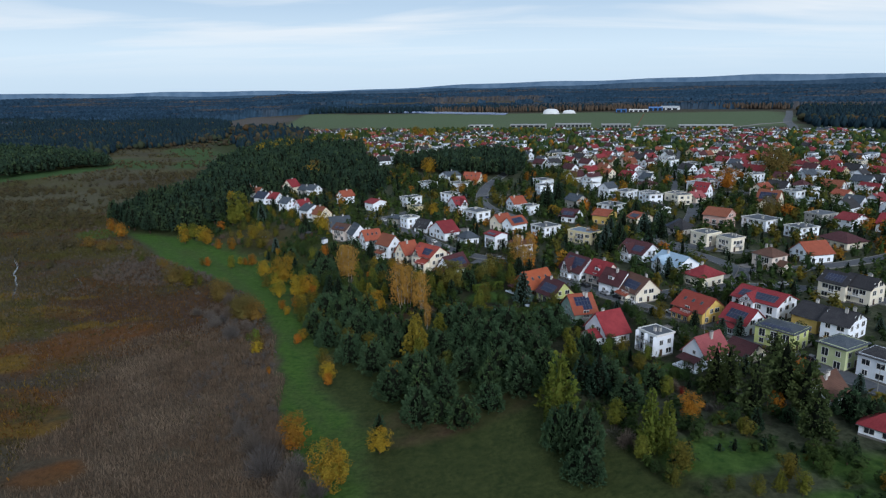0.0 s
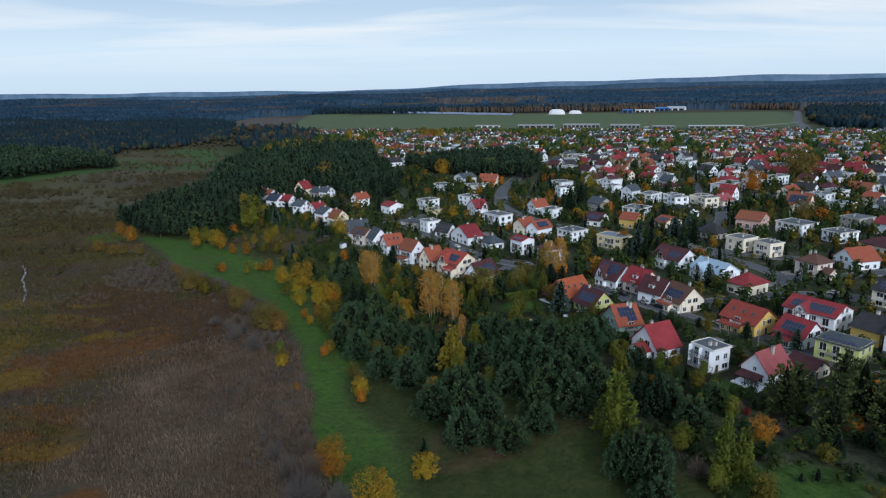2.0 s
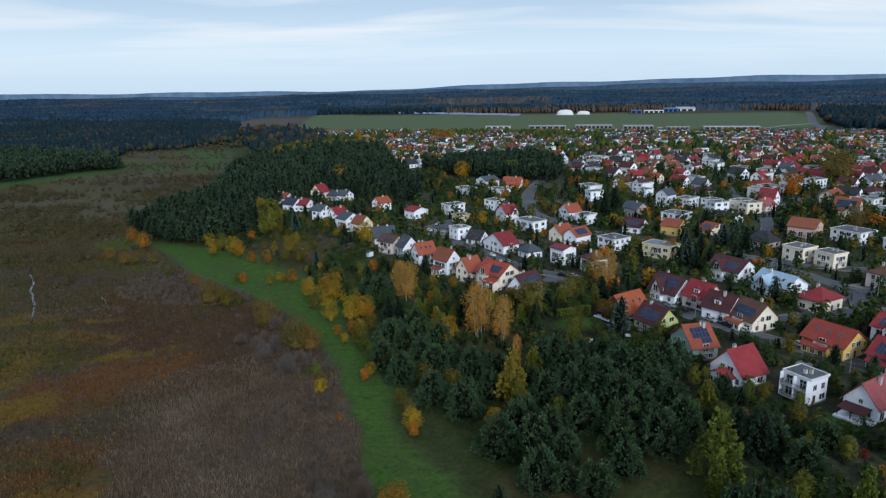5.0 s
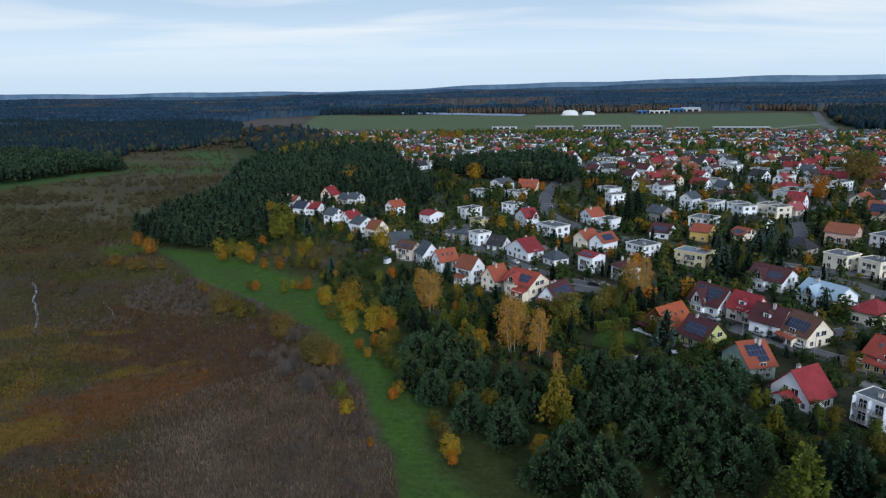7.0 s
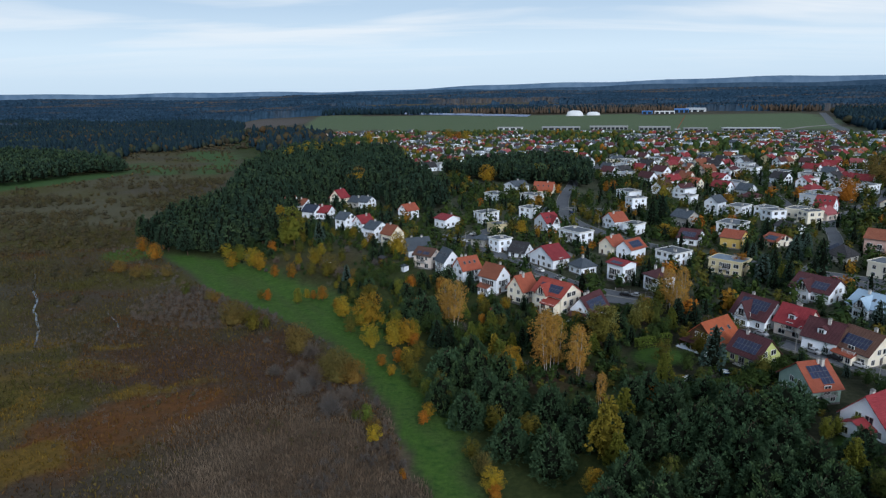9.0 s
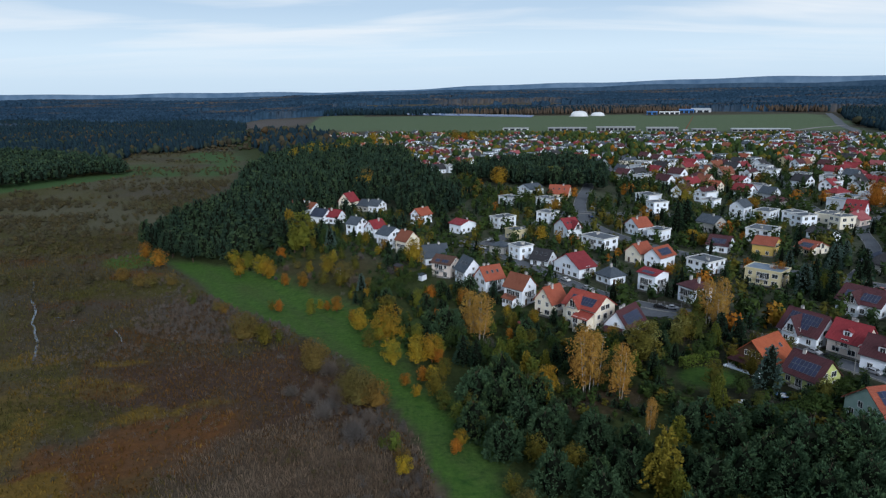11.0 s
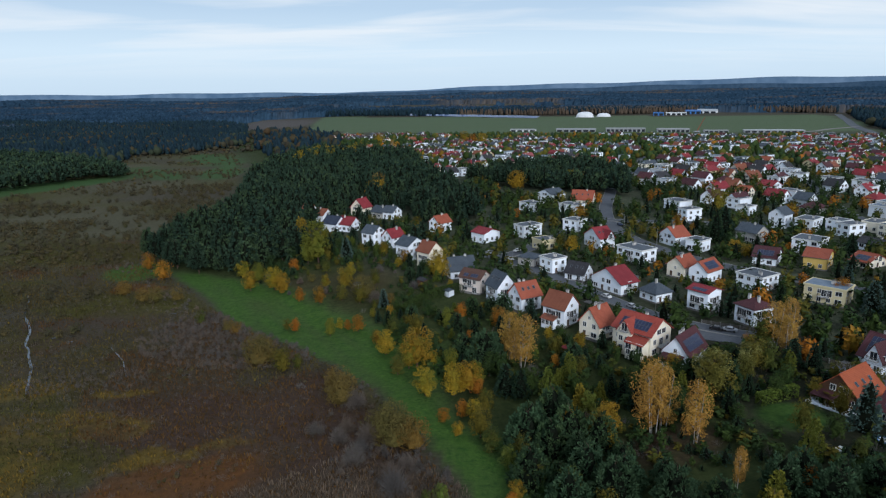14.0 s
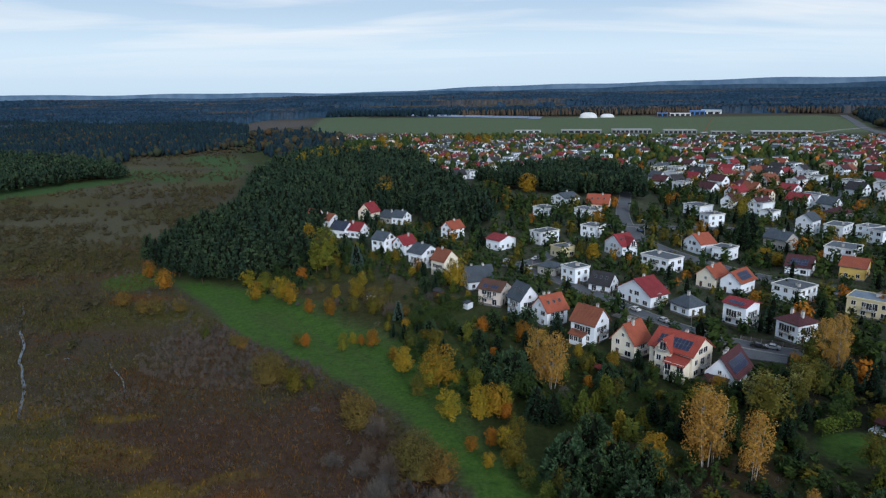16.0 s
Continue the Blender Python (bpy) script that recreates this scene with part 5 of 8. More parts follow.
# ---- trees: a trunk with limbs, and a crown of many small leaf sprays ----
def sprays(rs, centres, size, aspect=1.6, lift=0.35, heart=None, loose=0.55):
    """One small pointed spray (four corners) at each centre, lying roughly across the way out from the heart of the crown."""
    n = len(centres)
    out = rs.normal(size=(n, 3)) if heart is None else centres - np.asarray(heart, float) * np.stack([np.ones(n), np.ones(n), np.ones(n)], 1)
    out /= np.linalg.norm(out, axis=1, keepdims=True) + 1e-9
    nrm = out + rs.normal(size=(n, 3)) * loose
    nrm /= np.linalg.norm(nrm, axis=1, keepdims=True) + 1e-9
    a = rs.normal(size=(n, 3)) * 0.6 + out * 0.5
    a[:, 2] += lift
    a -= nrm * (a * nrm).sum(1, keepdims=True)
    a /= np.linalg.norm(a, axis=1, keepdims=True) + 1e-9
    b = np.cross(nrm, a)
    s = (np.broadcast_to(size, n) * rs.uniform(0.7, 1.3, n))[:, None]
    v = np.stack([centres - a * s * 0.5 * aspect, centres + b * s * 0.36, centres + a * s * 0.5 * aspect, centres - b * s * 0.36], 1).reshape(-1, 3)
    return v, np.arange(4 * n).reshape(n, 4)


def tuft_shell(rs, h, n, profile, base, rough=0.16, lift=0.8):
    """Feet of the tufts over a crown, and the way each one points. profile(f): radius at the share f of the height."""
    u = (np.arange(n) + 0.5) / n
    f = base + (1 - base) * (1 - np.sqrt(1 - 0.985 * u))
    a = np.arange(n) * 2.39996 + rs.uniform(-0.5, 0.5, n)
    bulge = 1 + rough * np.sin(3 * a + 8 * f + rs.uniform(0, 6)) + 0.7 * rough * rs.normal(size=n)
    r = profile(f) * np.clip(bulge, 0.5, 1.4)
    feet = np.stack([r * np.cos(a), r * np.sin(a), f * h + rs.normal(size=n) * 0.015 * h], 1)
    ways = np.stack([np.cos(a) * (1 - 0.6 * f), np.sin(a) * (1 - 0.6 * f), lift * (1 + f)], 1)
    return feet, ways / np.linalg.norm(ways, axis=1, keepdims=True)


def tufts(rs, feet, ways, k, reach, size, slim=3.6, spread=0.5):
    """Needle sprays fanning out of each foot, and a tone for each tuft."""
    n = len(feet) * k
    c, w = np.repeat(feet, k, 0), np.repeat(ways, k, 0)
    d = w + rs.normal(size=(n, 3)) * spread
    d /= np.linalg.norm(d, axis=1, keepdims=True) + 1e-9
    p = c + d * (reach * rs.uniform(0.05, 0.8, n))[:, None]
    b = np.cross(d, rs.normal(size=(n, 3)))
    b /= np.linalg.norm(b, axis=1, keepdims=True) + 1e-9
    s = (size * rs.uniform(0.7, 1.3, n))[:, None]
    v = np.stack([p - d * s * 0.5, p + b * s / slim, p + d * s * 0.5, p - b * s / slim], 1).reshape(-1, 3)
    return v, np.arange(4 * n).reshape(n, 4), np.repeat(rs.uniform(0, 0.3, len(feet)), 4 * k)


def lobe_crown(rs, h, r, lobes, leaves, low=0.3, squash=1.0):
    """Leaves on the shells of several lobes: broadleaved trees and bushes. Gives the leaves and a tone for each lobe."""
    pts, tone = [], []
    lobes = min(lobes, max(3, leaves // 5))
    per = max(2, leaves // lobes)
    for k in range(lobes):
        f = (k + rs.uniform(0, 1)) / lobes
        z = h * (low + (0.9 - low) * f)
        span = r * math.sqrt(max(0.05, 1 - (1.6 * f - 0.7) ** 2)) * rs.uniform(0.55, 0.92)
        a = k * 2.39996 + rs.uniform(-0.5, 0.5)
        q = span * math.sqrt(rs.uniform(0.25, 1))
        c = np.array([q * math.cos(a), q * math.sin(a), z])
        rad = r * rs.uniform(0.18, 0.4)
        d = rs.normal(size=(per, 3))
        d /= np.linalg.norm(d, axis=1, keepdims=True)
        d[:, 2] = (d[:, 2] * 0.8 + 0.25) * squash
        p = c + d * rad * rs.uniform(0.55, 1.08, (per, 1))
        p = p[p[:, 2] > 0.05 * h]
        pts.append(p)
        tone.append(np.full(len(p), rs.uniform(0, 0.25)))
    return np.concatenate(pts), np.repeat(np.concatenate(tone), 4)


def limbs(rs, g, h, r, n, low, thick, m=0):
    for i in range(n):
        f = low + (0.85 - low) * i / max(n - 1, 1)
        a = rs.uniform(0, 6.283)
        e = r * rs.uniform(0.5, 0.8) * (1 - 0.5 * f)
        p = [(0, 0, f * h), (e * 0.5 * math.cos(a), e * 0.5 * math.sin(a), f * h + e * 0.45), (e * math.cos(a), e * math.sin(a), f * h + e * 0.8)]
        g.tube(p, [thick * (1 - f) + 0.03, thick * 0.5 * (1 - f) + 0.02, 0.012], 4, m)


def twigs(rs, n, h, r):
    """Bare rods all through a rounded bush, pointing up and out."""
    d = rs.normal(size=(n, 3))
    d /= np.linalg.norm(d, axis=1, keepdims=True)
    d[:, 2] = np.abs(d[:, 2])
    q = rs.uniform(0.15, 0.85, n)[:, None]
    start = d * q * np.array([r * 0.6, r * 0.6, h * 0.8])
    way = d * np.array([1, 1, 1.0]) + np.array([0, 0, 0.8]) + rs.normal(size=(n, 3)) * 0.35
    way /= np.linalg.norm(way, axis=1, keepdims=True)
    L = h * rs.uniform(0.15, 0.4, n)[:, None]
    side = np.cross(way, rs.normal(size=(n, 3)))
    side /= np.linalg.norm(side, axis=1, keepdims=True) + 1e-9
    wdt = 0.036 * math.sqrt(1800 / n) if n > 300 else 0.11
    v = np.stack([start, start + way * L * 0.4 + side * wdt, start + way * L, start + way * L * 0.4 - side * wdt], 1).reshape(-1, 3)
    return v, np.arange(4 * n).reshape(n, 4)


def mass(rs, h, r, low, pointed, sides=7, rings=5):
    """A tree seen from far off: a knobbly closed crown."""
    v = []
    for j in range(rings):
        f = j / (rings - 1)
        k = (1 - f) ** 0.6 * min(1, 0.62 + 2.2 * f) if pointed else math.sin(math.pi * (0.1 + 0.86 * f)) ** 0.8
        for i in range(sides):
            a = 6.283 * (i + 0.5 * (j % 2)) / sides
            q = max(k, 0.03) * r * rs.uniform(0.72, 1.22)
            v.append((q * math.cos(a), q * math.sin(a), h * (low + (1 - low) * f) + rs.uniform(-0.05, 0.05) * h * (0 < j < rings - 1)))
    f = [(j * sides + i, j * sides + (i + 1) % sides, (j + 1) * sides + (i + 1) % sides, (j + 1) * sides + i) for j in range(rings - 1) for i in range(sides)]
    return np.array(v), np.array(f)


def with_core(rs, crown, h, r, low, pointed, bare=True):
    """Adds a closed core that keeps light from passing through the crown; its faces come last. In conifers it is
    near-black, standing in for shade.
    """
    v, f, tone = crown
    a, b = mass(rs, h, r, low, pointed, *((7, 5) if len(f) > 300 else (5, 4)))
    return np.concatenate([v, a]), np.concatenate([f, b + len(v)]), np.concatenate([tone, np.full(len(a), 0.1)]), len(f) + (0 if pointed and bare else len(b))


KINDS = {
    "pine": ("pine", "bark", "dark blue-green bushy pine tree"), "tallpine": ("woodpine", "bark", "tall dark green pine of the wood's edge"),
    "gardenpine": ("airypine", "bark", "tall airy green pine above the gardens"), "spruce": ("spruce", "bark", "dark green garden spruce with dense branches"), "bluespruce": ("bluespruce", "bark", "bluish green spruce standing in a garden"),
    "larch": ("larch", "bark", "yellow-green larch with a pointed crown"), "goldlarch": ("goldneedles", "bark", "golden larch with a pointed crown"),
    "larchbush": ("larch", "bark", "rounded yellow-green garden tree"), "birch": ("birch", "birchbark", "birch with pale trunk and orange-yellow leaves"),
    "yellow": ("yellow", "bark", "bushy tree with yellow autumn leaves"), "orange": ("orange", "bark", "bushy tree with orange autumn leaves"),
    "ochre": ("ochre", "bark", "thin ochre-coloured willow bush on wet ground"), "olive": ("olive", "bark", "olive-green tree turning yellow in autumn"),
    "green": ("green", "bark", "dark green leafy garden tree"), "willow": ("willow", "bark", "large pale yellow-green willow with drooping crown"),
    "bare": ("twig", "bark", "leafless grey-brown bush of thin twigs"), "redleaf": ("red_leaf", "bark", "garden bush with dark red leaves"),
    "bush": ("green", "bark", "clipped round dark green bush"), "scrub": ("scrub", "bark", "rounded brown wetland bush"), "far_conifer": ("hazed_pine", "bark", ""), "far_round": ("green", "bark", ""),
}
GROUPS = {"pine": "pines", "tallpine": "pines", "gardenpine": "pines", "spruce": "spruces", "bluespruce": "spruces", "larch": "larches", "goldlarch": "larches", "birch": "birches", "bare": "bare bushes"}
SIZE = 10.0  # height of the model trees


def tree_model(kind, seed, fine=1.0):
    """Trunk and crown (corners, faces, tones, number of leaf faces) of a tree 10 m high; fine: share of the leaf sprays."""
    rs = np.random.RandomState(seed)
    h = SIZE
    g = Geo()
    big = 1 / math.sqrt(fine)
    n = lambda v: max(int(round(v * fine)), 8)
    few = lambda v, least: max(least, int(round(v * math.sqrt(fine))))
    wide = fine ** -0.3
    core = None
    if kind == "pine":
        r = rs.uniform(4.5, 5.2)
        feet, ways = tuft_shell(rs, h * 0.95, few(170, 20), lambda f: r * (1 - f) ** 0.56 * np.minimum(1, 0.74 + 1.7 * f), 0.03, 0.15, 0.75)
        v, f, t = tufts(rs, feet * np.array([0.86, 0.86, 1]), ways, few(20, 3), 1.3 * wide, 0.66 * wide, 4.6, 0.42)
        core = (h * 0.84, r * 0.62, 0.02, True)
        g.tube([(0, 0, -0.6), (0, 0, 4), (0, 0, 9)], [0.2, 0.13, 0.03], 6)
        limbs(rs, g, h, r, 7, 0.12, 0.07)
    elif kind == "tallpine":
        r = rs.uniform(2.2, 2.8)
        low = rs.uniform(0.16, 0.3)
        feet, ways = tuft_shell(rs, h * 0.97, few(88, 16), lambda f: 1.12 * r * (1 - f) ** 0.72 * np.minimum(1, 0.6 + 2.5 * (f - low)), low, 0.2, 0.75)
        v, f, t = tufts(rs, feet * np.array([0.88, 0.88, 1]), ways, few(10, 4), 0.9 * wide, 0.66 * wide, 3.4)
        core = (h * 0.9, r * 0.62, low, True)
        g.tube([(0, 0, -0.5), (0, 0, 5), (0, 0, 9.5)], [0.16, 0.11, 0.03], 6)
        limbs(rs, g, h, r, 6, 0.25, 0.05)
    elif kind == "gardenpine":
        r = rs.uniform(2.3, 2.8)
        feet, ways = tuft_shell(rs, h * 0.96, 120, lambda f: r * (1 - f) ** 0.5 * np.minimum(1, 0.55 + 2.2 * (f - 0.12)), 0.12, 0.32, 0.45)
        v, f, t = tufts(rs, feet * np.array([0.86, 0.86, 1]), ways, 14, 0.85, 0.48, 3.0, 0.6)
        core = (h * 0.86, r * 0.45, 0.15, True)
        g.tube([(0, 0, -0.5), (0.1, 0, 5), (0, 0, 9.4)], [0.17, 0.12, 0.03], 6)
        limbs(rs, g, h, r, 10, 0.15, 0.06)
    elif kind in ("spruce", "bluespruce"):
        r = rs.uniform(2.3, 2.8)
        feet, ways = tuft_shell(rs, h, few(170, 14), lambda f: r * (1 - f) ** 0.85 * np.minimum(1, 0.8 + 2 * f), 0.03, 0.12, 0.12)
        v, f, t = tufts(rs, feet * np.array([0.9, 0.9, 1]), ways, few(12, 3), 0.7 * wide, 0.46 * wide, 3.0, 0.4)
        core = (h * 0.92, r * 0.64, 0.03, True)
        g.tube([(0, 0, -0.6), (0, 0, 9)], [0.17, 0.03], 6)
        limbs(rs, g, h, r, 6, 0.1, 0.05)
    elif kind in ("larch", "goldlarch"):
        r = rs.uniform(2.5, 3.1)
        feet, ways = tuft_shell(rs, h, few(190, 14), lambda f: r * (1 - f) ** 0.9 * np.minimum(1, 0.75 + 2 * f), 0.04, 0.3, 0.3)
        v, f, t = tufts(rs, feet * np.array([0.9, 0.9, 1]), ways, few(16, 3), 0.75 * wide, 0.40 * wide, 2.6)
        core = (h * 0.85, r * 0.34, 0.05, True, False)
        g.tube([(0, 0, -0.6), (0, 0, 9.3)], [0.17, 0.03], 6)
        limbs(rs, g, h, r, 8, 0.1, 0.05)
    elif kind == "birch":
        r = rs.uniform(2.1, 2.6)
        c, t = lobe_crown(rs, h, r, 46, n(4000), 0.15, 1.5)
        v, f = sprays(rs, c, 0.165 * big, 1.8, -0.4, (0, 0, 0.35 * h))
        for dx, dy in ((0, 0), (0.45, 0.2), (-0.3, 0.35)):
            g.tube([(dx, dy, -0.6), (dx * 2, dy * 2, 4.5), (dx * 2.6, dy * 2.6, 8.6)], [0.075, 0.05, 0.02], 6)
        limbs(rs, g, h, r, 16, 0.25, 0.07)
    elif kind == "bare":
        v, f = twigs(rs, n(1500), h, 7.0)
        t = np.zeros(len(v))
        g.tube([(0, 0, -0.4), (0.1, 0, 3)], [0.14, 0.03], 5)
    elif kind == "ochre":
        c, t = lobe_crown(rs, h, 6.4, 26, n(1900), 0.22)
        v1, f1 = sprays(rs, c, 0.34 * big, 1.6, 0.3, (0, 0, 0.2 * h))
        v2, f2 = twigs(rs, n(200), h, 8)
        v, f, t = np.concatenate([v1, v2]), np.concatenate([f1, f2 + len(v1)]), np.concatenate([t, np.zeros(len(v2))])
        core = (h * 0.5, 3.0, 0.05, False)
        g.tube([(0, 0, -0.4), (0.1, 0, 4)], [0.16, 0.04], 5)
    elif kind == "scrub":
        c, t = lobe_crown(rs, h, 7.5, 14, n(700), 0.2)
        v, f = sprays(rs, c, 0.5 * big, 1.5, 0.3, (0, 0, 0.1 * h), 0.5)
        core = (h * 0.5, 3.6, 0.0, False)
    elif kind in ("far_conifer", "far_round"):
        v, f = mass(rs, h, rs.uniform(2.0, 2.6), 0.1, True, 6, 5) if kind == "far_conifer" else mass(rs, h, rs.uniform(3.6, 4.6), 0.1, False, 6, 5)
        t = np.zeros(len(v))
    elif kind == "bush":
        c, t = lobe_crown(rs, h, 8, 18, n(900), 0.2)
        v, f = sprays(rs, c, 0.7 * big, 1.4, 0.2, (0, 0, 0.35 * h))
        core = (h * 0.7, 5.0, 0.0, False)
        g.tube([(0, 0, -0.4), (0, 0, 5)], [0.3, 0.1], 5)
    else:
        r = {"willow": 5.2, "larchbush": 3.4, "green": 3.9, "olive": 4.2}.get(kind, 4.4) * rs.uniform(0.9, 1.1)
        near = kind not in ("green", "olive")
        c, t = lobe_crown(rs, h, r, 34 if near else 26, n(2800 if near else 1500), 0.14 if kind != "willow" else 0.2, 1.0)
        v, f = sprays(rs, c, (0.30 if near else 0.37) * big, 1.5, -0.3 if kind == "willow" else 0.2, (0, 0, 0.2 * h), 0.45)
        core = (h * 0.74, r * 0.40, 0.18, False)
        g.tube([(0, 0, -0.6), (0.1, 0.1, 3), (0, 0.2, 8)], [0.24, 0.15, 0.03], 6)
        limbs(rs, g, h, r, 9, 0.15, 0.09)
    if core:
        return (g, *with_core(rs, (v, f, t), *core))
    return g, v, f, t, len(f)


MODELS = {}


def tree(kind, x, y, h, spread=1.0):
    """Set a tree of that height on the ground; the first of each model is built, the others are copied."""
    r = tree_rng
    i = r.randrange(4)
    z = ground_z(x, y)
    leaf, bark, label = KINDS[kind]
    s = h / SIZE
    w = s * r.uniform(0.92, 1.1) * spread
    m = pose(x, y, z, r.uniform(-2, 2), r.uniform(-2, 2), r.uniform(0, 360)) @ Matrix.Diagonal((w, w, s, 1))
    if (kind, i) not in MODELS:
        g, v, f, tone, leaves = tree_model(kind, 11 + 7 * i + 100 * list(KINDS).index(kind))
        name = "bush" if kind in ("bare", "bush", "ochre", "redleaf") else kind if kind in ("pine", "spruce", "larch", "birch", "willow") else {"bluespruce": "spruce", "goldlarch": "larch", "tallpine": "pine", "gardenpine": "pine"}.get(kind, "tree")
        t = tagged(new(name), label, name, GROUPS.get(kind, "autumn trees"))
        part("trunk", g.mesh("trunk", [bark], True), t)
        part("crown", bulk("crown", v, f, [M[leaf], M["shade_core"]], {"tint": tone}, inner=np.arange(len(f)) >= leaves), t)
        t.matrix_basis = m
        MODELS[(kind, i)] = t
        return t
    t = copy_thing(MODELS[(kind, i)], Matrix.Identity(4))
    t.matrix_basis = m
    return t


tree_rng = random.Random(21)


def scatter(name, kind, pts, heights, fine, seed, leaf=None, models=5, squat=1.0):
    """Many trees too many to count, joined into one object: pts is an array of x, y."""
    rs = np.random.RandomState(seed)
    sets = [tree_model(kind, seed + 31 * k, fine)[1:] for k in range(models)]
    z = land(pts[:, 0], pts[:, 1])
    which = rs.randint(0, models, len(pts))
    V, F, T, K, off = [], [], [], [], 0
    tint = rs.uniform(0, 1, len(pts))
    for k, (v, f, tone, leaves) in enumerate(sets):
        idx = np.where(which == k)[0]
        if not len(idx):
            continue
        a = rs.uniform(0, 6.283, len(idx))
        s = heights[idx] / SIZE
        wv = s * rs.uniform(0.85, 1.2, len(idx)) * squat
        x = (v[None, :, 0] * np.cos(a)[:, None] - v[None, :, 1] * np.sin(a)[:, None]) * wv[:, None] + pts[idx, 0][:, None]
        y = (v[None, :, 0] * np.sin(a)[:, None] + v[None, :, 1] * np.cos(a)[:, None]) * wv[:, None] + pts[idx, 1][:, None]
        zz = v[None, :, 2] * s[:, None] + z[idx][:, None]
        V.append(np.stack([x, y, zz], -1).reshape(-1, 3))
        F.append((f[None] + (np.arange(len(idx)) * len(v))[:, None, None] + off).reshape(-1, 4))
        T.append((tint[idx][:, None] + tone[None]).ravel())
        K.append(np.tile(np.arange(len(f)) >= leaves, len(idx)))
        off += len(idx) * len(v)
    me = bulk(name, np.concatenate(V), np.concatenate(F), [M[leaf or KINDS[kind][0]], M["shade_core"]], {"tint": np.concatenate(T)}, kind.startswith("far_"), np.concatenate(K))
    return new(name, me)


def spread_points(rs, poly, gap, keep=1.0):
    """A jittered grid of points inside a polygon."""
    p = np.array(poly)
    x, y = np.meshgrid(np.arange(p[:, 0].min(), p[:, 0].max(), gap), np.arange(p[:, 1].min(), p[:, 1].max(), gap))
    pts = np.stack([x.ravel(), y.ravel()], 1) + rs.uniform(-0.48, 0.48, (x.size, 2)) * gap
    pts = pts[inside(poly, pts[:, 0], pts[:, 1])]
    return pts[rs.uniform(size=len(pts)) < keep]


# ---- the trees that stand out ----
tree("olive", 15.1, 228.6, 8.2)
tree("olive", 20.8, 217.8, 4.6)
tree("birch", -5.3, 213.5, 9.5, 0.75)
tree("orange", 6.4, 210.2, 4.8)
tree("larch", -1.2, 206.9, 8.4)
tree("goldlarch", -28.3, 252.0, 8.0)
tree("yellow", -22.8, 241.0, 5.0)
tree("orange", -35.8, 146.0, 9.9)
tree("yellow", -25.1, 129.5, 12.1)
tree("yellow", -23.5, 133.3, 8.1)
tree("yellow", -15.4, 143.9, 6.9)
tree("spruce", -15.6, 147.6, 8.9)
tree("yellow", -60.7, 206.5, 4.8)
tree("olive", -66.5, 217.7, 3.3)
tree("orange", -52.8, 190.6, 1.7)
tree("goldlarch", -8.4, 193.6, 15.4)
tree("larch", -7.4, 188.8, 9.2)
tree("birch", -15.0, 236.9, 18.9)
tree("birch", -12.9, 236.8, 16.7)
tree("birch", -7.9, 230.0, 15.3)
tree("yellow", -24.4, 239.7, 8.7)
tree("birch", -42.7, 285.1, 15.5)
tree("olive", 2.4, 246.4, 13.0)
tree("larch", 12.3, 220.1, 9.2)
tree("birch", 31.5, 276.9, 15.0)
tree("birch", 37.4, 279.7, 14.7)
tree("birch", 33.5, 273.1, 11.3)
tree("olive", 29.4, 278.9, 11.5)
tree("olive", 19.7, 262.7, 10.4)
tree("olive", 14.8, 256.7, 7.3)
tree("larch", 27.8, 150.7, 16.1)
tree("larch", 25.5, 145.0, 10.1)
tree("pine", 27.4, 134.7, 12.4, 0.72)
tree("pine", 24.8, 136.5, 10.9, 0.72)
tree("pine", 30.9, 132.8, 12.0, 0.72)
tree("pine", 29.2, 124.3, 8.3)
tree("pine", 27.2, 126.2, 6.4)
tree("larchbush", 39.0, 140.9, 7.0)
tree("larch", 43.5, 129.8, 15.4, 0.72)
tree("larch", 46.6, 129.6, 13.0, 0.68)
tree("orange", 56.1, 141.1, 7.3)
tree("olive", 47.3, 121.7, 7.4)
tree("olive", 44.5, 118.4, 4.8)
tree("bare", 39.4, 132.7, 5.3)
tree("bluespruce", 28.1, 228.4, 12.8)
tree("gardenpine", 66.4, 154.1, 14.9)
tree("gardenpine", 71.4, 156.9, 13.1)
tree("gardenpine", 70.6, 142.3, 16.9)
tree("gardenpine", 80.2, 147.3, 18.2)
tree("gardenpine", 81.9, 141.6, 15.5)
tree("gardenpine", 78.0, 129.5, 14.3)
tree("gardenpine", 87.0, 165.8, 12.1)
tree("pine", 93.8, 135.7, 8.1)
tree("pine", 91.9, 141.0, 7.7)
tree("olive", 65.5, 133.6, 4.8)
tree("larchbush", 64.8, 134.9, 4.0)
tree("spruce", 66.5, 127.7, 3.3)
tree("olive", 66.1, 116.4, 6.2)
tree("larch", 63.2, 113.7, 4.6)
tree("green", 74.1, 118.0, 4.8)
tree("bush", 78.3, 115.4, 2.6)
tree("larchbush", 66.4, 111.7, 5.1)
tree("olive", 58.4, 112.5, 4.6)
tree("olive", 54.1, 114.9, 3.5)
tree("green", 49.5, 114.0, 3.5)
tree("larchbush", 37.0, 189.6, 5.5)
tree("larchbush", 40.2, 191.2, 4.8)
tree("larchbush", 44.7, 191.8, 4.8)
tree("larch", 35.5, 176.9, 8.6)
tree("larch", 59.2, 179.4, 5.9)
tree("larchbush", 56.4, 175.6, 5.1)
tree("green", 48.4, 184.4, 5.3)
tree("olive", 51.1, 182.1, 4.9)
tree("green", 53.0, 172.0, 5.0)
tree("orange", 42.4, 172.7, 2.7)
tree("spruce", 38.5, 155.5, 12.2)
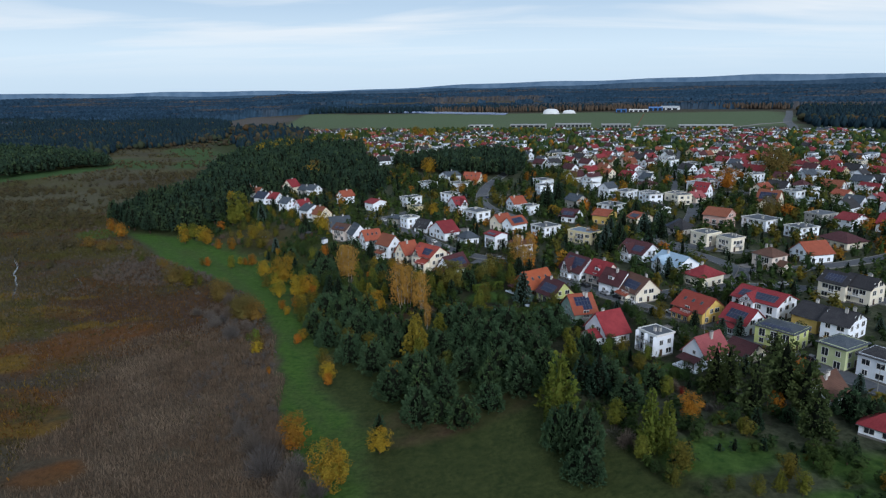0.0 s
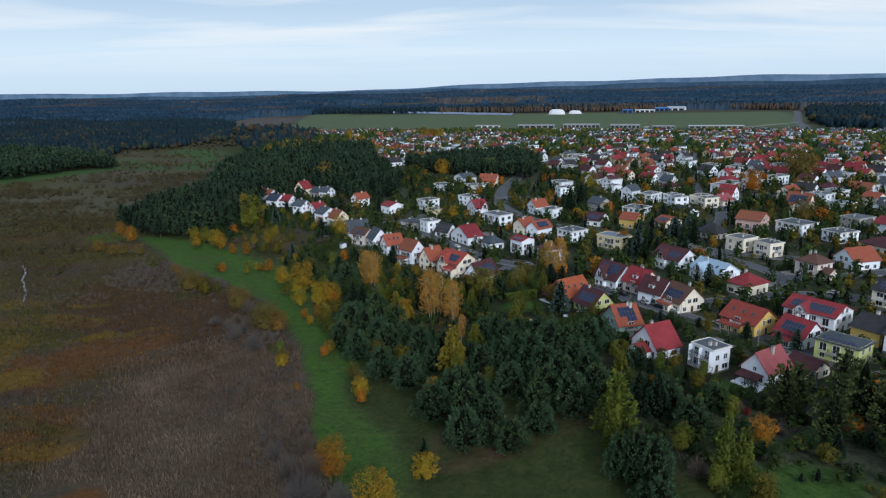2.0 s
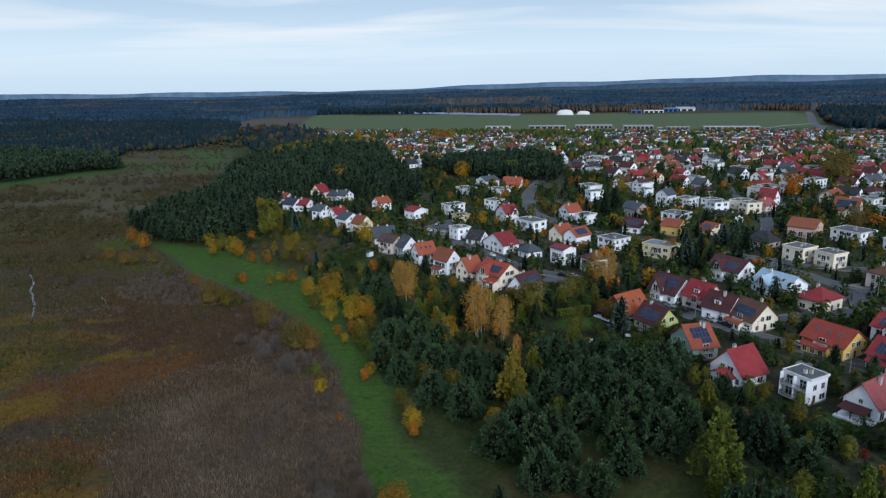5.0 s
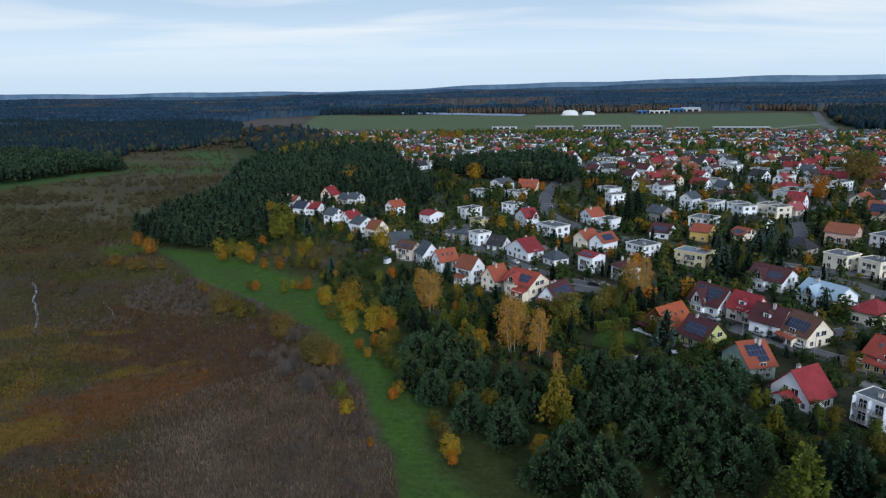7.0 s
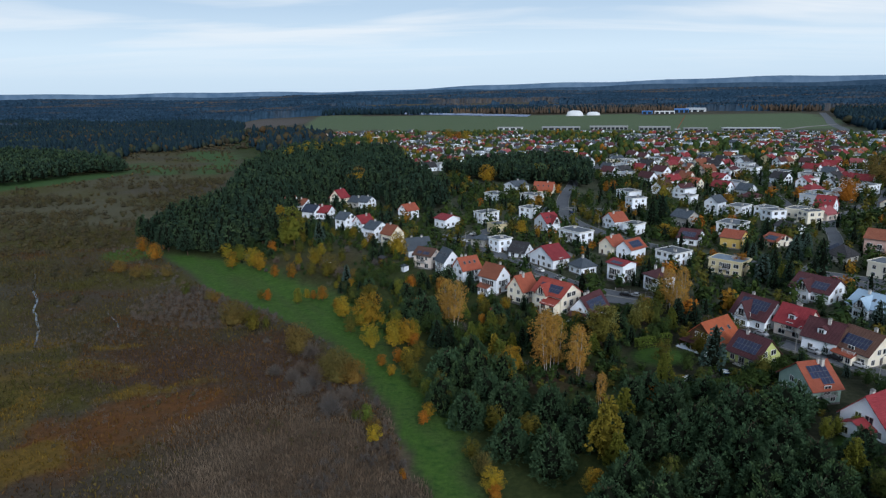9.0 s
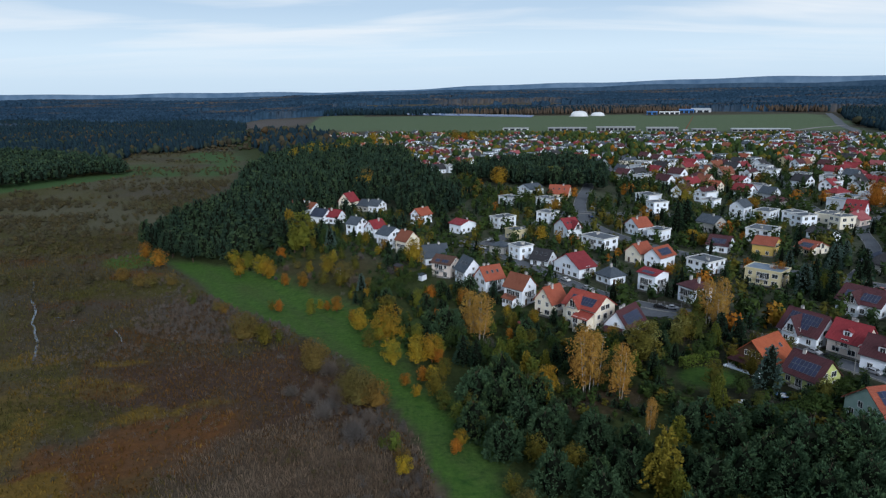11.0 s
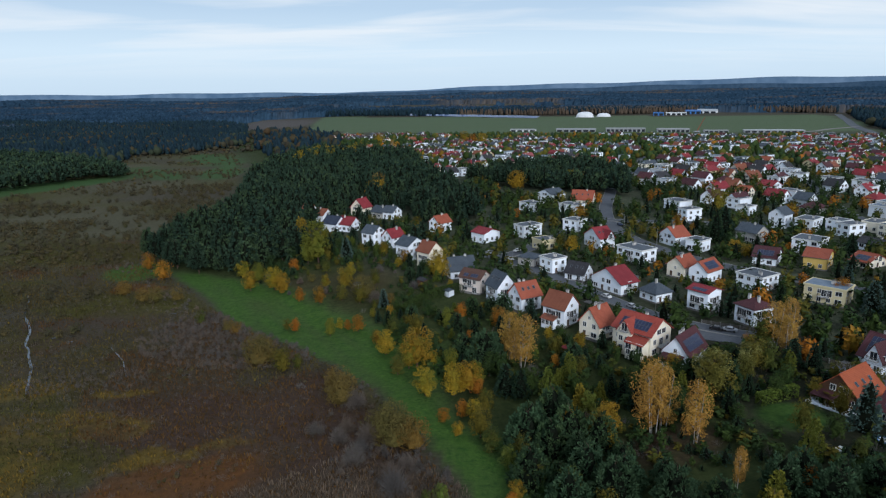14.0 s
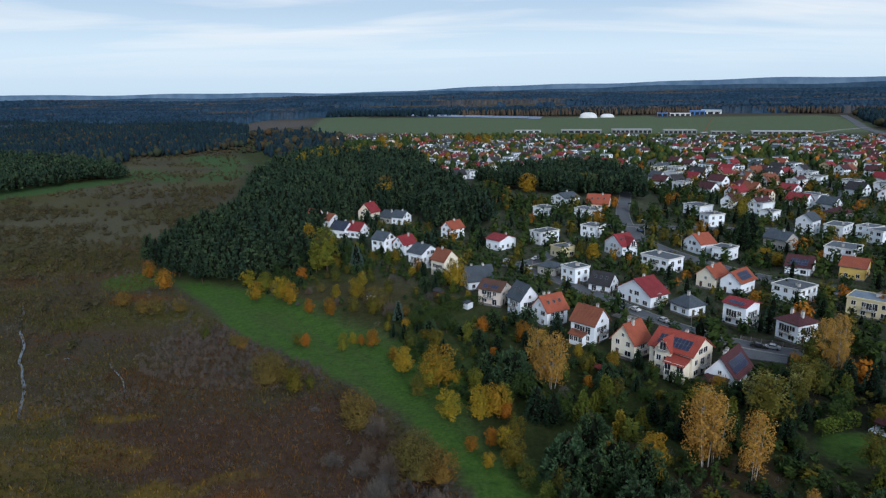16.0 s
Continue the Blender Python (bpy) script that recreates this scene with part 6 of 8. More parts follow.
tree("spruce", 35.0, 159.0, 10.9)
tree("pine", 43.8, 149.2, 8.8)
tree("pine", 41.3, 158.6, 9.3)
tree("bare", 57.5, 157.8, 3.7)
tree("pine", 52.6, 158.1, 7.8)
tree("redleaf", 58.6, 154.6, 2.4)
tree("green", 62.2, 160.8, 6.3)
tree("pine", 30.2, 194.6, 11.2)
tree("pine", 35.2, 199.2, 9.6)
tree("pine", 26.7, 194.8, 9.4)
tree("green", 19.9, 224.9, 6.4)
tree("yellow", -59.2, 245.4, 3.8)
tree("orange", -62.7, 252.3, 4.3)
tree("yellow", -67.7, 267.6, 8.6)
tree("yellow", -59.8, 267.4, 9.7)
tree("yellow", -55.4, 268.3, 9.4)
tree("orange", -57.9, 254.7, 4.9)
tree("yellow", -70.6, 287.5, 12.5)
tree("yellow", -73.0, 286.2, 8.6)
tree("yellow", -80.8, 297.3, 8.8)
tree("yellow", -65.8, 287.3, 4.5)
tree("olive", -76.1, 282.0, 6.8)
tree("orange", -84.7, 306.7, 5.0)
tree("orange", -92.0, 318.3, 6.4)
tree("olive", -94.1, 342.2, 8.0)
tree("orange", -95.9, 320.2, 4.1)
tree("orange", -114.4, 320.4, 4.9)
tree("olive", -117.6, 321.6, 4.5)
tree("larchbush", -101.2, 315.0, 7.1)
tree("yellow", -98.9, 321.5, 4.5)
tree("ochre", -90.2, 263.3, 8.9)
tree("bare", -85.9, 260.9, 6.8)
tree("ochre", -74.3, 240.9, 9.8)
tree("ochre", -78.2, 245.4, 6.9)
tree("ochre", -70.0, 239.7, 7.9)
tree("bare", -81.2, 243.2, 6.1)
tree("bare", -86.6, 248.0, 5.0)
tree("ochre", -119.5, 290.7, 9.9)
tree("olive", -111.3, 286.7, 7.6)
tree("olive", -106.7, 287.3, 5.2)
tree("larchbush", -118.5, 393.5, 20.2)
tree("larchbush", -123.5, 393.9, 13.3)
tree("goldlarch", -130.9, 418.4, 17.8)
tree("yellow", -132.7, 368.0, 10.3)
tree("yellow", -128.3, 363.1, 9.1)
tree("yellow", -143.3, 369.8, 8.9)
tree("larchbush", -142.4, 379.7, 9.2)
tree("yellow", -152.0, 389.2, 7.9)
tree("orange", -128.3, 386.8, 6.3)
tree("orange", -118.8, 351.2, 6.0)
tree("orange", -110.2, 346.8, 7.2)
tree("yellow", -110.2, 361.6, 6.2)
tree("yellow", -101.5, 357.2, 9.4)
tree("ochre", -92.9, 347.1, 9.0)
tree("bare", -87.9, 340.3, 6.6)
tree("orange", -187.6, 388.5, 9.5)
tree("orange", -201.5, 406.9, 8.9)
tree("ochre", -195.6, 367.2, 5.9)
tree("ochre", -178.2, 356.7, 6.6)
tree("ochre", -183.5, 357.6, 5.6)
tree("ochre", -170.0, 359.0, 5.2)
tree("ochre", -134.8, 319.2, 4.4)
tree("ochre", -138.5, 322.4, 4.1)
tree("olive", -150.2, 329.1, 5.5)
tree("birch", -40.1, 278.5, 16.2)
tree("birch", -42.0, 280.7, 11.7)
tree("pine", -50.4, 282.0, 12.7)
tree("pine", -55.5, 286.7, 10.4)
tree("willow", 4.4, 252.0, 10.5)
tree("willow", 18.6, 263.0, 8.0)
tree("olive", 22.6, 261.5, 9.0)
tree("orange", 25.3, 279.1, 4.3)
tree("yellow", 20.1, 264.8, 4.6)
tree("olive", 10.5, 265.2, 6.1)
tree("pine", -33.4, 237.9, 10.9)
tree("pine", -43.6, 237.7, 11.7)
tree("pine", -38.2, 235.0, 10.2)
tree("olive", -27.3, 236.4, 9.0)
tree("yellow", -25.6, 234.0, 5.1)
tree("bare", -28.5, 240.7, 7.3)
tree("yellow", -32.3, 244.9, 4.9)
tree("larchbush", -26.9, 248.7, 7.0)
tree("larch", -35.1, 261.8, 8.5)
tree("larch", -32.3, 262.2, 7.3)
tree("larch", -28.6, 266.0, 9.6)
tree("spruce", -45.8, 264.9, 10.2)
tree("spruce", -41.9, 262.6, 9.1)
tree("orange", -30.9, 275.1, 4.2)
tree("orange", -26.6, 282.6, 2.7)
tree("green", -9.5, 242.9, 6.7)
tree("spruce", -16.0, 247.2, 6.9)
tree("spruce", -17.5, 252.4, 7.1)
tree("green", -5.4, 264.0, 5.5)
tree("spruce", 31.0, 264.1, 9.1)
tree("spruce", 34.5, 260.8, 8.9)
tree("green", 17.2, 244.9, 6.7)
tree("spruce", 3.3, 239.3, 7.8)
tree("green", 3.5, 235.0, 5.1)
tree("yellow", -63.9, 357.2, 12.3)
tree("bluespruce", -105.6, 392.5, 11.5)
tree("bluespruce", -84.4, 335.6, 8.1)
tree("green", -109.8, 394.3, 8.1)
tree("green", -28.0, 362.9, 6.3)
tree("spruce", -0.9, 343.3, 8.3)
tree("spruce", -24.5, 333.7, 7.0)
tree("bluespruce", -33.4, 310.4, 7.3)
tree("orange", 71.2, 312.3, 8.6)
tree("olive", 37.5, 320.4, 7.6)
tree("spruce", 51.1, 336.4, 7.1)
tree("bluespruce", 84.1, 330.9, 8.4)
tree("bluespruce", 100.6, 328.2, 11.5)
tree("bluespruce", 108.6, 334.4, 10.3)
tree("spruce", 63.0, 399.0, 17.5)
tree("spruce", 70.9, 409.3, 16.8)
tree("spruce", 40.1, 403.2, 7.7)
tree("yellow", 62.9, 377.9, 7.1)
tree("yellow", 65.7, 372.5, 6.4)
tree("yellow", -4.5, 389.1, 8.5)
tree("olive", -8.8, 395.0, 8.1)
tree("ochre", -107.4, 577.5, 15.3)
tree("olive", 34.0, 416.1, 7.4)
tree("spruce", 52.6, 315.0, 7.4)
tree("bluespruce", 74.0, 299.8, 12.3)
tree("spruce", 17.4, 357.6, 7.7)
tree("larch", 87.4, 316.3, 7.5)
tree("larch", 83.3, 304.3, 6.3)
tree("orange", 189.0, 444.4, 15.5)
tree("yellow", 86.8, 456.6, 14.3)
tree("spruce", 106.9, 367.0, 10.8)
tree("ochre", 171.3, 348.4, 12.1)
tree("green", 156.0, 337.7, 10.0)
tree("ochre", 251.4, 503.5, 21.9)
tree("ochre", 261.7, 534.2, 20.5)
tree("spruce", 103.7, 314.4, 12.6)
tree("bluespruce", 99.1, 325.8, 11.3)
tree("bluespruce", 87.2, 252.3, 9.6)
tree("green", 88.8, 242.6, 6.3)
tree("bluespruce", 83.7, 192.6, 6.6)
tree("bluespruce", 88.8, 192.0, 7.3)
tree("bluespruce", 61.8, 234.5, 5.3)
tree("green", 61.9, 202.8, 7.0)
tree("green", 48.3, 236.0, 6.1)
tree("bare", -40.0, 145.7, 8.7)
tree("bare", -40.2, 135.6, 9.6)
tree("bare", -32.2, 133.1, 8.4)
tree("bare", -33.4, 127.2, 7.8)
tree("bare", -45.5, 145.8, 7.3)
tree("bare", -50.3, 153.5, 6.1)
tree("bare", -27.3, 126.7, 6.5)
tree("bare", -43.3, 156.7, 6.2)
tree("bare", -73.3, 221.2, 7.6)
tree("bare", -83.0, 232.9, 6.7)
tree("olive", -53.9, 244.2, 8.9)
tree("yellow", -55.1, 252.9, 6.2)
tree("orange", -53.4, 266.8, 5.0)
tree("olive", -51.7, 257.1, 6.4)
tree("olive", -51.7, 237.6, 6.6)
tree("ochre", -91.9, 268.7, 7.8)
tree("ochre", -75.8, 250.5, 7.1)
tree("ochre", -72.0, 244.8, 6.3)
tree("ochre", -118.5, 293.6, 7.7)
tree("olive", -110.4, 284.7, 7.4)
tree("bare", -87.8, 242.5, 5.3)
tree("bare", -82.0, 238.5, 4.3)
tree("bare", -94.0, 246.8, 4.5)
tree("bare", -71.1, 230.9, 4.6)
tree("bare", -74.5, 226.5, 5.3)
tree("olive", -37.8, 198.6, 5.2)
tree("ochre", -35.5, 192.4, 5.2)
tree("yellow", -34.1, 184.4, 6.6)
tree("orange", -33.6, 182.2, 4.2)
tree("yellow", -14.1, 181.1, 6.2)
tree("larchbush", -63.4, 216.1, 5.6)
tree("ochre", -61.5, 210.9, 4.5)
tree("orange", -53.2, 191.6, 2.1)
tree("olive", -44.4, 223.1, 6.3)
tree("olive", -45.2, 235.4, 6.5)
tree("yellow", -47.9, 218.7, 4.5)
tree("larchbush", -48.5, 230.4, 5.7)
tree("orange", -49.1, 215.3, 3.9)

# ---- the young pines on the slope, one by one, then the small ones between them ----
tree("pine", -42, 242.8, 10.6)
tree("pine", -35.5, 248.7, 10.6)
tree("pine", -27.5, 234.4, 10.2)
tree("pine", -44.6, 222.8, 10.6)
tree("pine", -38.1, 213.4, 10.6)
tree("pine", -32.8, 222.9, 10.6)
tree("pine", -26.3, 218.8, 9.6)
tree("pine", -29.1, 215.7, 10.6)
tree("pine", -29.2, 198.8, 10.6)
tree("pine", -21.1, 189.5, 10.6)
tree("pine", -17.9, 211.1, 10.3)
tree("pine", -14.1, 196.9, 9.3)
tree("pine", -13.9, 170.4, 10.6)
tree("pine", -9.5, 177, 10.3)
tree("pine", -5.8, 169.6, 10.6)
tree("pine", -6.4, 156.6, 10.6)
tree("pine", -0.9, 155.1, 6.7)
tree("pine", 4, 151.9, 8.5)
tree("pine", 6.1, 174.7, 9.6)
tree("pine", 11.5, 163.5, 9.7)
tree("pine", 11.1, 156.3, 7.9)
tree("pine", 20, 161.5, 10.6)
tree("pine", 19, 174.1, 10.3)
tree("pine", 26.8, 167.9, 9.1)
tree("pine", 23.7, 193.5, 9.6)
tree("pine", 13.4, 188.9, 10.6)
tree("pine", 5.3, 190.1, 10)
tree("pine", -0.3, 189.4, 9.3)
tree("pine", 7.9, 203.5, 9.2)
tree("pine", 20.3, 201.2, 9.2)
tree("pine", 28.9, 194.1, 8.7)
tree("pine", 1.3, 209.8, 9.1)
tree("pine", -6.5, 182.2, 8)
tree("pine", 0.1, 165.2, 7.4)
tree("pine", 9.4, 192.1, 10.1)
tree("pine", 19.5, 194.7, 10.6)
tree("pine", 15.6, 180.1, 10.4)
tree("pine", 24.3, 182, 9.9)
tree("pine", 25.7, 174, 10.3)
tree("pine", -1.8, 173.8, 8.5)
tree("pine", 14.3, 169.9, 9.9)
tree("pine", 20.3, 166.5, 9.1)
tree("pine", 5.9, 211, 8.5)
tree("pine", -1.4, 194.2, 7.2)
tree("pine", 11.5, 207.3, 7.8)
tree("pine", 12.1, 185.1, 8.4)
place_rs = np.random.RandomState(3)
STANDING = [(o.matrix_basis.translation.x, o.matrix_basis.translation.y) for o in scene.objects if not o.parent and o.get("category") in ("pine", "tree", "larch", "birch", "spruce", "bush", "willow")]


def open_ground(x, y):
    """The garden lawn, the paved yard, and the ground about the clipped hedge, widened so that trees don't hide them
    from the camera.
    """
    return float(np.maximum(lump(x, y, 16, 235.5, 11.5, 11, 10), np.maximum(lump(x, y, 20, 287, 10, 10), lump(x, y, -58, 335, 22, 9, 15)))) > 0.5


def clear(x, y, gap, houses=9.0):
    return not open_ground(x, y) and all(math.hypot(x - a, y - b) > gap for a, b in STANDING) and all(math.hypot(x - a, y - b) > houses for a, b in TAKEN) and free_of_roads(x, y, 1.2)


def clearing(x, y):
    """The bare ground below the birches and the bays of grass between the pines."""
    return ((x + 8) / 17) ** 2 + ((y - 230) / 9) ** 2 < 1 or ((x + 27) / 7) ** 2 + ((y - 192) / 6) ** 2 < 1


PINES = ((-46, 234), (-34, 206), (-24, 196), (-12, 172), (-2, 160), (10, 158), (18, 170), (27, 168), (35, 180), (34, 196), (24, 206), (10, 212), (-2, 214), (-14, 214), (-22, 228), (-32, 250), (-44, 250))
for x, y in spread_points(place_rs, PINES, 5.0):
    if clear(x, y, 5.2) and not clearing(x, y):
        tree("pine" if place_rs.uniform() < 0.85 else "olive", x, y, place_rs.uniform(5.5, 8))
        STANDING.append((x, y))

# ---- mixed scrub and garden trees between the strip and the houses ----
BELT = ((-36, 260), (-20, 248), (0, 232), (30, 226), (42, 208), (52, 228), (40, 258), (20, 270), (6, 276), (-18, 288), (-32, 308), (-47, 332), (-60, 352), (-76, 382), (-100, 420), (-122, 440), (-130, 408),
        (-150, 386), (-128, 362), (-100, 345), (-84, 318), (-74, 296), (-62, 276), (-48, 262))
mix_kinds = ("green", "spruce", "olive", "yellow", "orange", "pine", "larch", "bare", "ochre", "larchbush", "bluespruce")
mix_share = np.array([27, 20, 12, 5, 2, 18, 4, 6, 2, 3, 1]) / 100
for x, y in spread_points(place_rs, BELT, 5.2, 0.96):
    if clear(x, y, 3.0, 7.4) and not clearing(x, y):
        k = place_rs.choice(mix_kinds, p=mix_share)
        if lump(x, y, -112, 352, 34, 34, 35) > 0.3:
            # open grass here, with a few bushes
            if place_rs.uniform() < 0.72:
                continue
            k = place_rs.choice(("olive", "ochre", "bare", "yellow"), p=(0.4, 0.3, 0.2, 0.1))
        tree(k, x, y, place_rs.uniform(3.2, 8.0) * (0.6 if k in ("bare", "ochre") else 1))
        STANDING.append((x, y))

# ---- gardens below the nearer houses ----
GARDENS = ((30, 178), (40, 168), (55, 176), (66, 160), (78, 142), (92, 128), (110, 112), (96, 84), (80, 100), (60, 128), (44, 118), (36, 140), (28, 152))
THICKET = ((35, 160), (35, 172), (36, 186), (44, 190), (54, 182), (60, 172), (52, 160), (42, 152))
for x, y in spread_points(place_rs, THICKET, 4.6):
    if clear(x, y, 2.6, 8):
        k = place_rs.choice(("green", "spruce", "olive", "larch", "pine", "larchbush"), p=(0.36, 0.2, 0.14, 0.1, 0.14, 0.06))
        tree(k, x, y, place_rs.uniform(3.5, 7.5))
        STANDING.append((x, y))
for x, y in spread_points(place_rs, GARDENS, 6.2, 0.88):
    if clear(x, y, 3.4, 8.5):
        k = place_rs.choice(("green", "spruce", "olive", "bare", "larchbush", "bush", "pine", "orange"), p=(0.3, 0.16, 0.18, 0.1, 0.08, 0.08, 0.06, 0.04))
        tree(k, x, y, place_rs.uniform(2.2, 6.0) * (0.55 if k in ("bush", "bare") else 1))
        STANDING.append((x, y))

# ---- garden trees between the nearer houses ----
NEAR_TOWN = ((52, 228), (40, 258), (15, 268), (0, 300), (-25, 310), (-50, 350), (-60, 385), (-110, 470), (-70, 440), (-36, 460), (-20, 540), (40, 500), (80, 470), (200, 420), (230, 320), (190, 190), (130, 110), (110, 125), (70, 175))
pts = spread_points(place_rs, NEAR_TOWN, 6.6, 0.97)
pts = pts[np.argsort(np.hypot(pts[:, 0], pts[:, 1] - 60))]
rest, town_kinds = [], ("green", "spruce", "olive", "yellow", "orange", "bluespruce", "larchbush", "bush", "redleaf")
for x, y in pts:
    if clear(x, y, 3.6, 8.2):
        if math.hypot(x, y - 60) < 186:
            k = place_rs.choice(town_kinds, p=(0.33, 0.27, 0.15, 0.04, 0.02, 0.07, 0.05, 0.06, 0.01))
            tree(k, x, y, place_rs.uniform(3.0, 8.0) * (0.4 if k in ("bush", "redleaf") else 1))
        else:
            rest.append((x, y))
        STANDING.append((x, y))

# ---- conifers and leafy trees between the houses below the wood ----
row_rs = np.random.RandomState(57)
HOUSE_ROW = ((-152, 520), (-160, 500), (-128, 442), (-106, 408), (-80, 396), (-58, 424), (-46, 462), (-72, 446), (-92, 490), (-118, 520))
planted = {}
for x, y in spread_points(row_rs, HOUSE_ROW, 5.6):
    if clear(x, y, 3.2, 6.6):
        low = any(abs(a - x - 0.2 * (b - y)) < 9 and 0 < b - y < 24 for a, b in TAKEN)
        k = row_rs.choice(("tallpine", "spruce", "green", "olive", "yellow"), p=(0, 0.3, 0.4, 0.2, 0.1) if low else (0.34, 0.3, 0.24, 0.08, 0.04))
        planted.setdefault(str(k), []).append((x, y, row_rs.uniform(2, 4) if low else row_rs.uniform(9, 15) if k == "tallpine" else row_rs.uniform(4, 9)))
        STANDING.append((x, y))
for k, name, label in (("tallpine", "row_pines", "dark pines between the houses below the wood"), ("spruce", "row_spruces", "dark spruces between the houses below the wood"), ("green", "row_trees", "dark green trees between the houses below the wood"),
                       ("olive", "row_olive_trees", "olive bushes between the houses below the wood"), ("yellow", "row_yellow_trees", "yellow bushes between the houses below the wood")):
    q = np.array(planted[k])
    tagged(scatter(name, k, q[:, :2], q[:, 2], 0.35, 58), label, "trees", kind="stuff")
for x, y in ((82.8, 309.5), (88.1, 306.6), (94.5, 303.0), (74.6, 292.3), (81.0, 294.4), (84.9, 321.7), (98.6, 329.3), (78, 302)):
    if free_of_roads(x, y, 1.5) and min(math.hypot(x - a, y - b) for a, b in TAKEN) > 7:
        tree("spruce", x, y, row_rs.uniform(7.5, 11))
        STANDING.append((x, y))
# tall golden and orange trees about the copse and beyond it
for k, x, y, h in (("yellow", -104.9, 546.7, 15), ("yellow", -30.3, 629.2, 15), ("yellow", -10.0, 563.9, 14), ("yellow", 29.5, 566.4, 13), ("orange", 36, 560, 12), ("yellow", -142.4, 1000, 15), ("yellow", -33.4, 948.2, 17),
                   ("orange", -22, 936, 14), ("yellow", -12.4, 921.2, 16), ("yellow", -76, 618, 11), ("birch", -118, 890, 15)):
    tree(k, x, y, h, 1.15)
    STANDING.append((x, y))

# ---- garden trees of the further town: too many to count ----
far_pts = spread_points(place_rs, TOWN, 7.6, 0.95)
far_pts = far_pts[~inside(WOOD, far_pts[:, 0], far_pts[:, 1])]
T = np.array(TAKEN)
far_pts = np.array([q for q in far_pts if np.min(np.hypot(T[:, 0] - q[0], T[:, 1] - q[1])) > (6.5 if math.hypot(*q) < 760 else 5.5) and free_of_roads(q[0], q[1], 1.0)] + rest)
fill = np.concatenate([spread_points(place_rs, p, 5.5, 0.9) for p in (((72, 575), (108, 570), (92, 488), (60, 490)), ((-46, 600), (-25, 592), (-22, 500), (-44, 500)))])
far_pts = np.concatenate([far_pts, [q for q in fill if np.min(np.hypot(T[:, 0] - q[0], T[:, 1] - q[1])) > 7 and free_of_roads(q[0], q[1], 1.5)]])
pick = place_rs.uniform(size=len(far_pts))
for lo, hi, kind, name, label in ((0, 0.52, "green", "garden_trees", "dark green garden trees among the far houses"), (0.52, 0.74, "spruce", "garden_conifers", "dark conifers among the far houses"),
                                  (0.74, 0.94, "olive", "garden_olive_trees", "olive-brown trees among the far houses"), (0.94, 1, "orange", "garden_autumn_trees", "orange and yellow trees among the far houses")):
    q = far_pts[(pick >= lo) & (pick < hi)]
    shape = "far_conifer" if kind == "spruce" else "far_round"
    near = np.hypot(q[:, 0], q[:, 1]) < 700
    tagged(scatter(name, kind, q[near], place_rs.uniform(3.5, 9.0, near.sum()), 0.045, 40 + int(lo * 100)), label, "trees", kind="stuff")
    tagged(scatter(name, shape, q[~near], place_rs.uniform(3.5, 8.5, (~near).sum()), 1, 45 + int(lo * 100), KINDS[kind][0]), label, "trees", kind="stuff")

SLOPE_GARDEN = ((12, 204), (26, 203), (36, 196), (44, 200), (40, 212), (50, 224), (38, 226), (26, 222), (12, 218))
GLADE = ((-28, 234), (-14, 221), (2, 219), (16, 220), (14, 234), (0, 240), (-14, 244), (-26, 244))
# ---- shrubs that fill the gardens and the slope ----
for poly, gap, keep, seed in ((NEAR_TOWN, 4.3, 0.62, 61), (BELT, 3.2, 0.8, 62), (GARDENS, 3.0, 0.55, 63), (GLADE, 2.3, 0.8, 64), (SLOPE_GARDEN, 2.0, 0.8, 65)):
    q = spread_points(place_rs, poly, gap, keep)
    q = np.array([a for a in q if np.min(np.hypot(T[:, 0] - a[0], T[:, 1] - a[1])) > 6.6 and free_of_roads(a[0], a[1], 0.8) and not open_ground(a[0], a[1]) and lump(a[0], a[1], -112, 352, 34, 34, 35) < place_rs.uniform(0.1, 1.1)])
    u = place_rs.uniform(size=len(q))
    for lo, hi, kind, label in ((0, 0.62, "green", "low dark green shrubs filling the gardens"), (0.62, 0.78, "olive", "olive and brown shrubs filling the gardens"), (0.78, 0.9, "spruce", "small dark conifers in the gardens"),
                                (0.9, 1, "bare", "leafless shrubs in the gardens")):
        a = q[(u >= lo) & (u < hi)]
        tagged(scatter("shrubs", kind, a, place_rs.uniform(1.1, 3.6, len(a)), 0.02 if gap > 3 else 0.04, seed + int(lo * 50), squat=1.3), label, "shrubs", kind="stuff")

# ---- the pine wood and the copse ----
p = spread_points(place_rs, WOOD, 6.9)
keep = np.array([np.min(np.hypot(T[:, 0] - q[0], T[:, 1] - q[1])) > 10 and free_of_roads(q[0], q[1], 2) for q in p])
p = p[keep]
dist = np.hypot(p[:, 0] + 60, p[:, 1] - 100)
edge = np.array([not all(inside(WOOD, np.array([q[0] + a]), np.array([q[1] + b]))[0] for a, b in ((5, 0), (-5, 0), (0, -5))) for q in p])
rim = edge & (p[:, 1] < 475) & (p[:, 0] < -100)
for x, y in p[rim]:
    tree("tallpine", x, y, place_rs.uniform(13, 18))
tagged(scatter("pine_wood", "tallpine", p[~rim & (dist < 480)], place_rs.uniform(9.5, 18.5, (~rim & (dist < 480)).sum()), 0.38, 71), "dense dark green pine wood beside the wetland", "wood", kind="stuff")
tagged(scatter("pine_wood", "tallpine", p[~rim & (dist >= 480)], place_rs.uniform(10.5, 18.5, (~rim & (dist >= 480)).sum()), 0.13, 72), "further part of the dark pine wood", "wood", kind="stuff")
p = spread_points(place_rs, COPSE, 6.0)
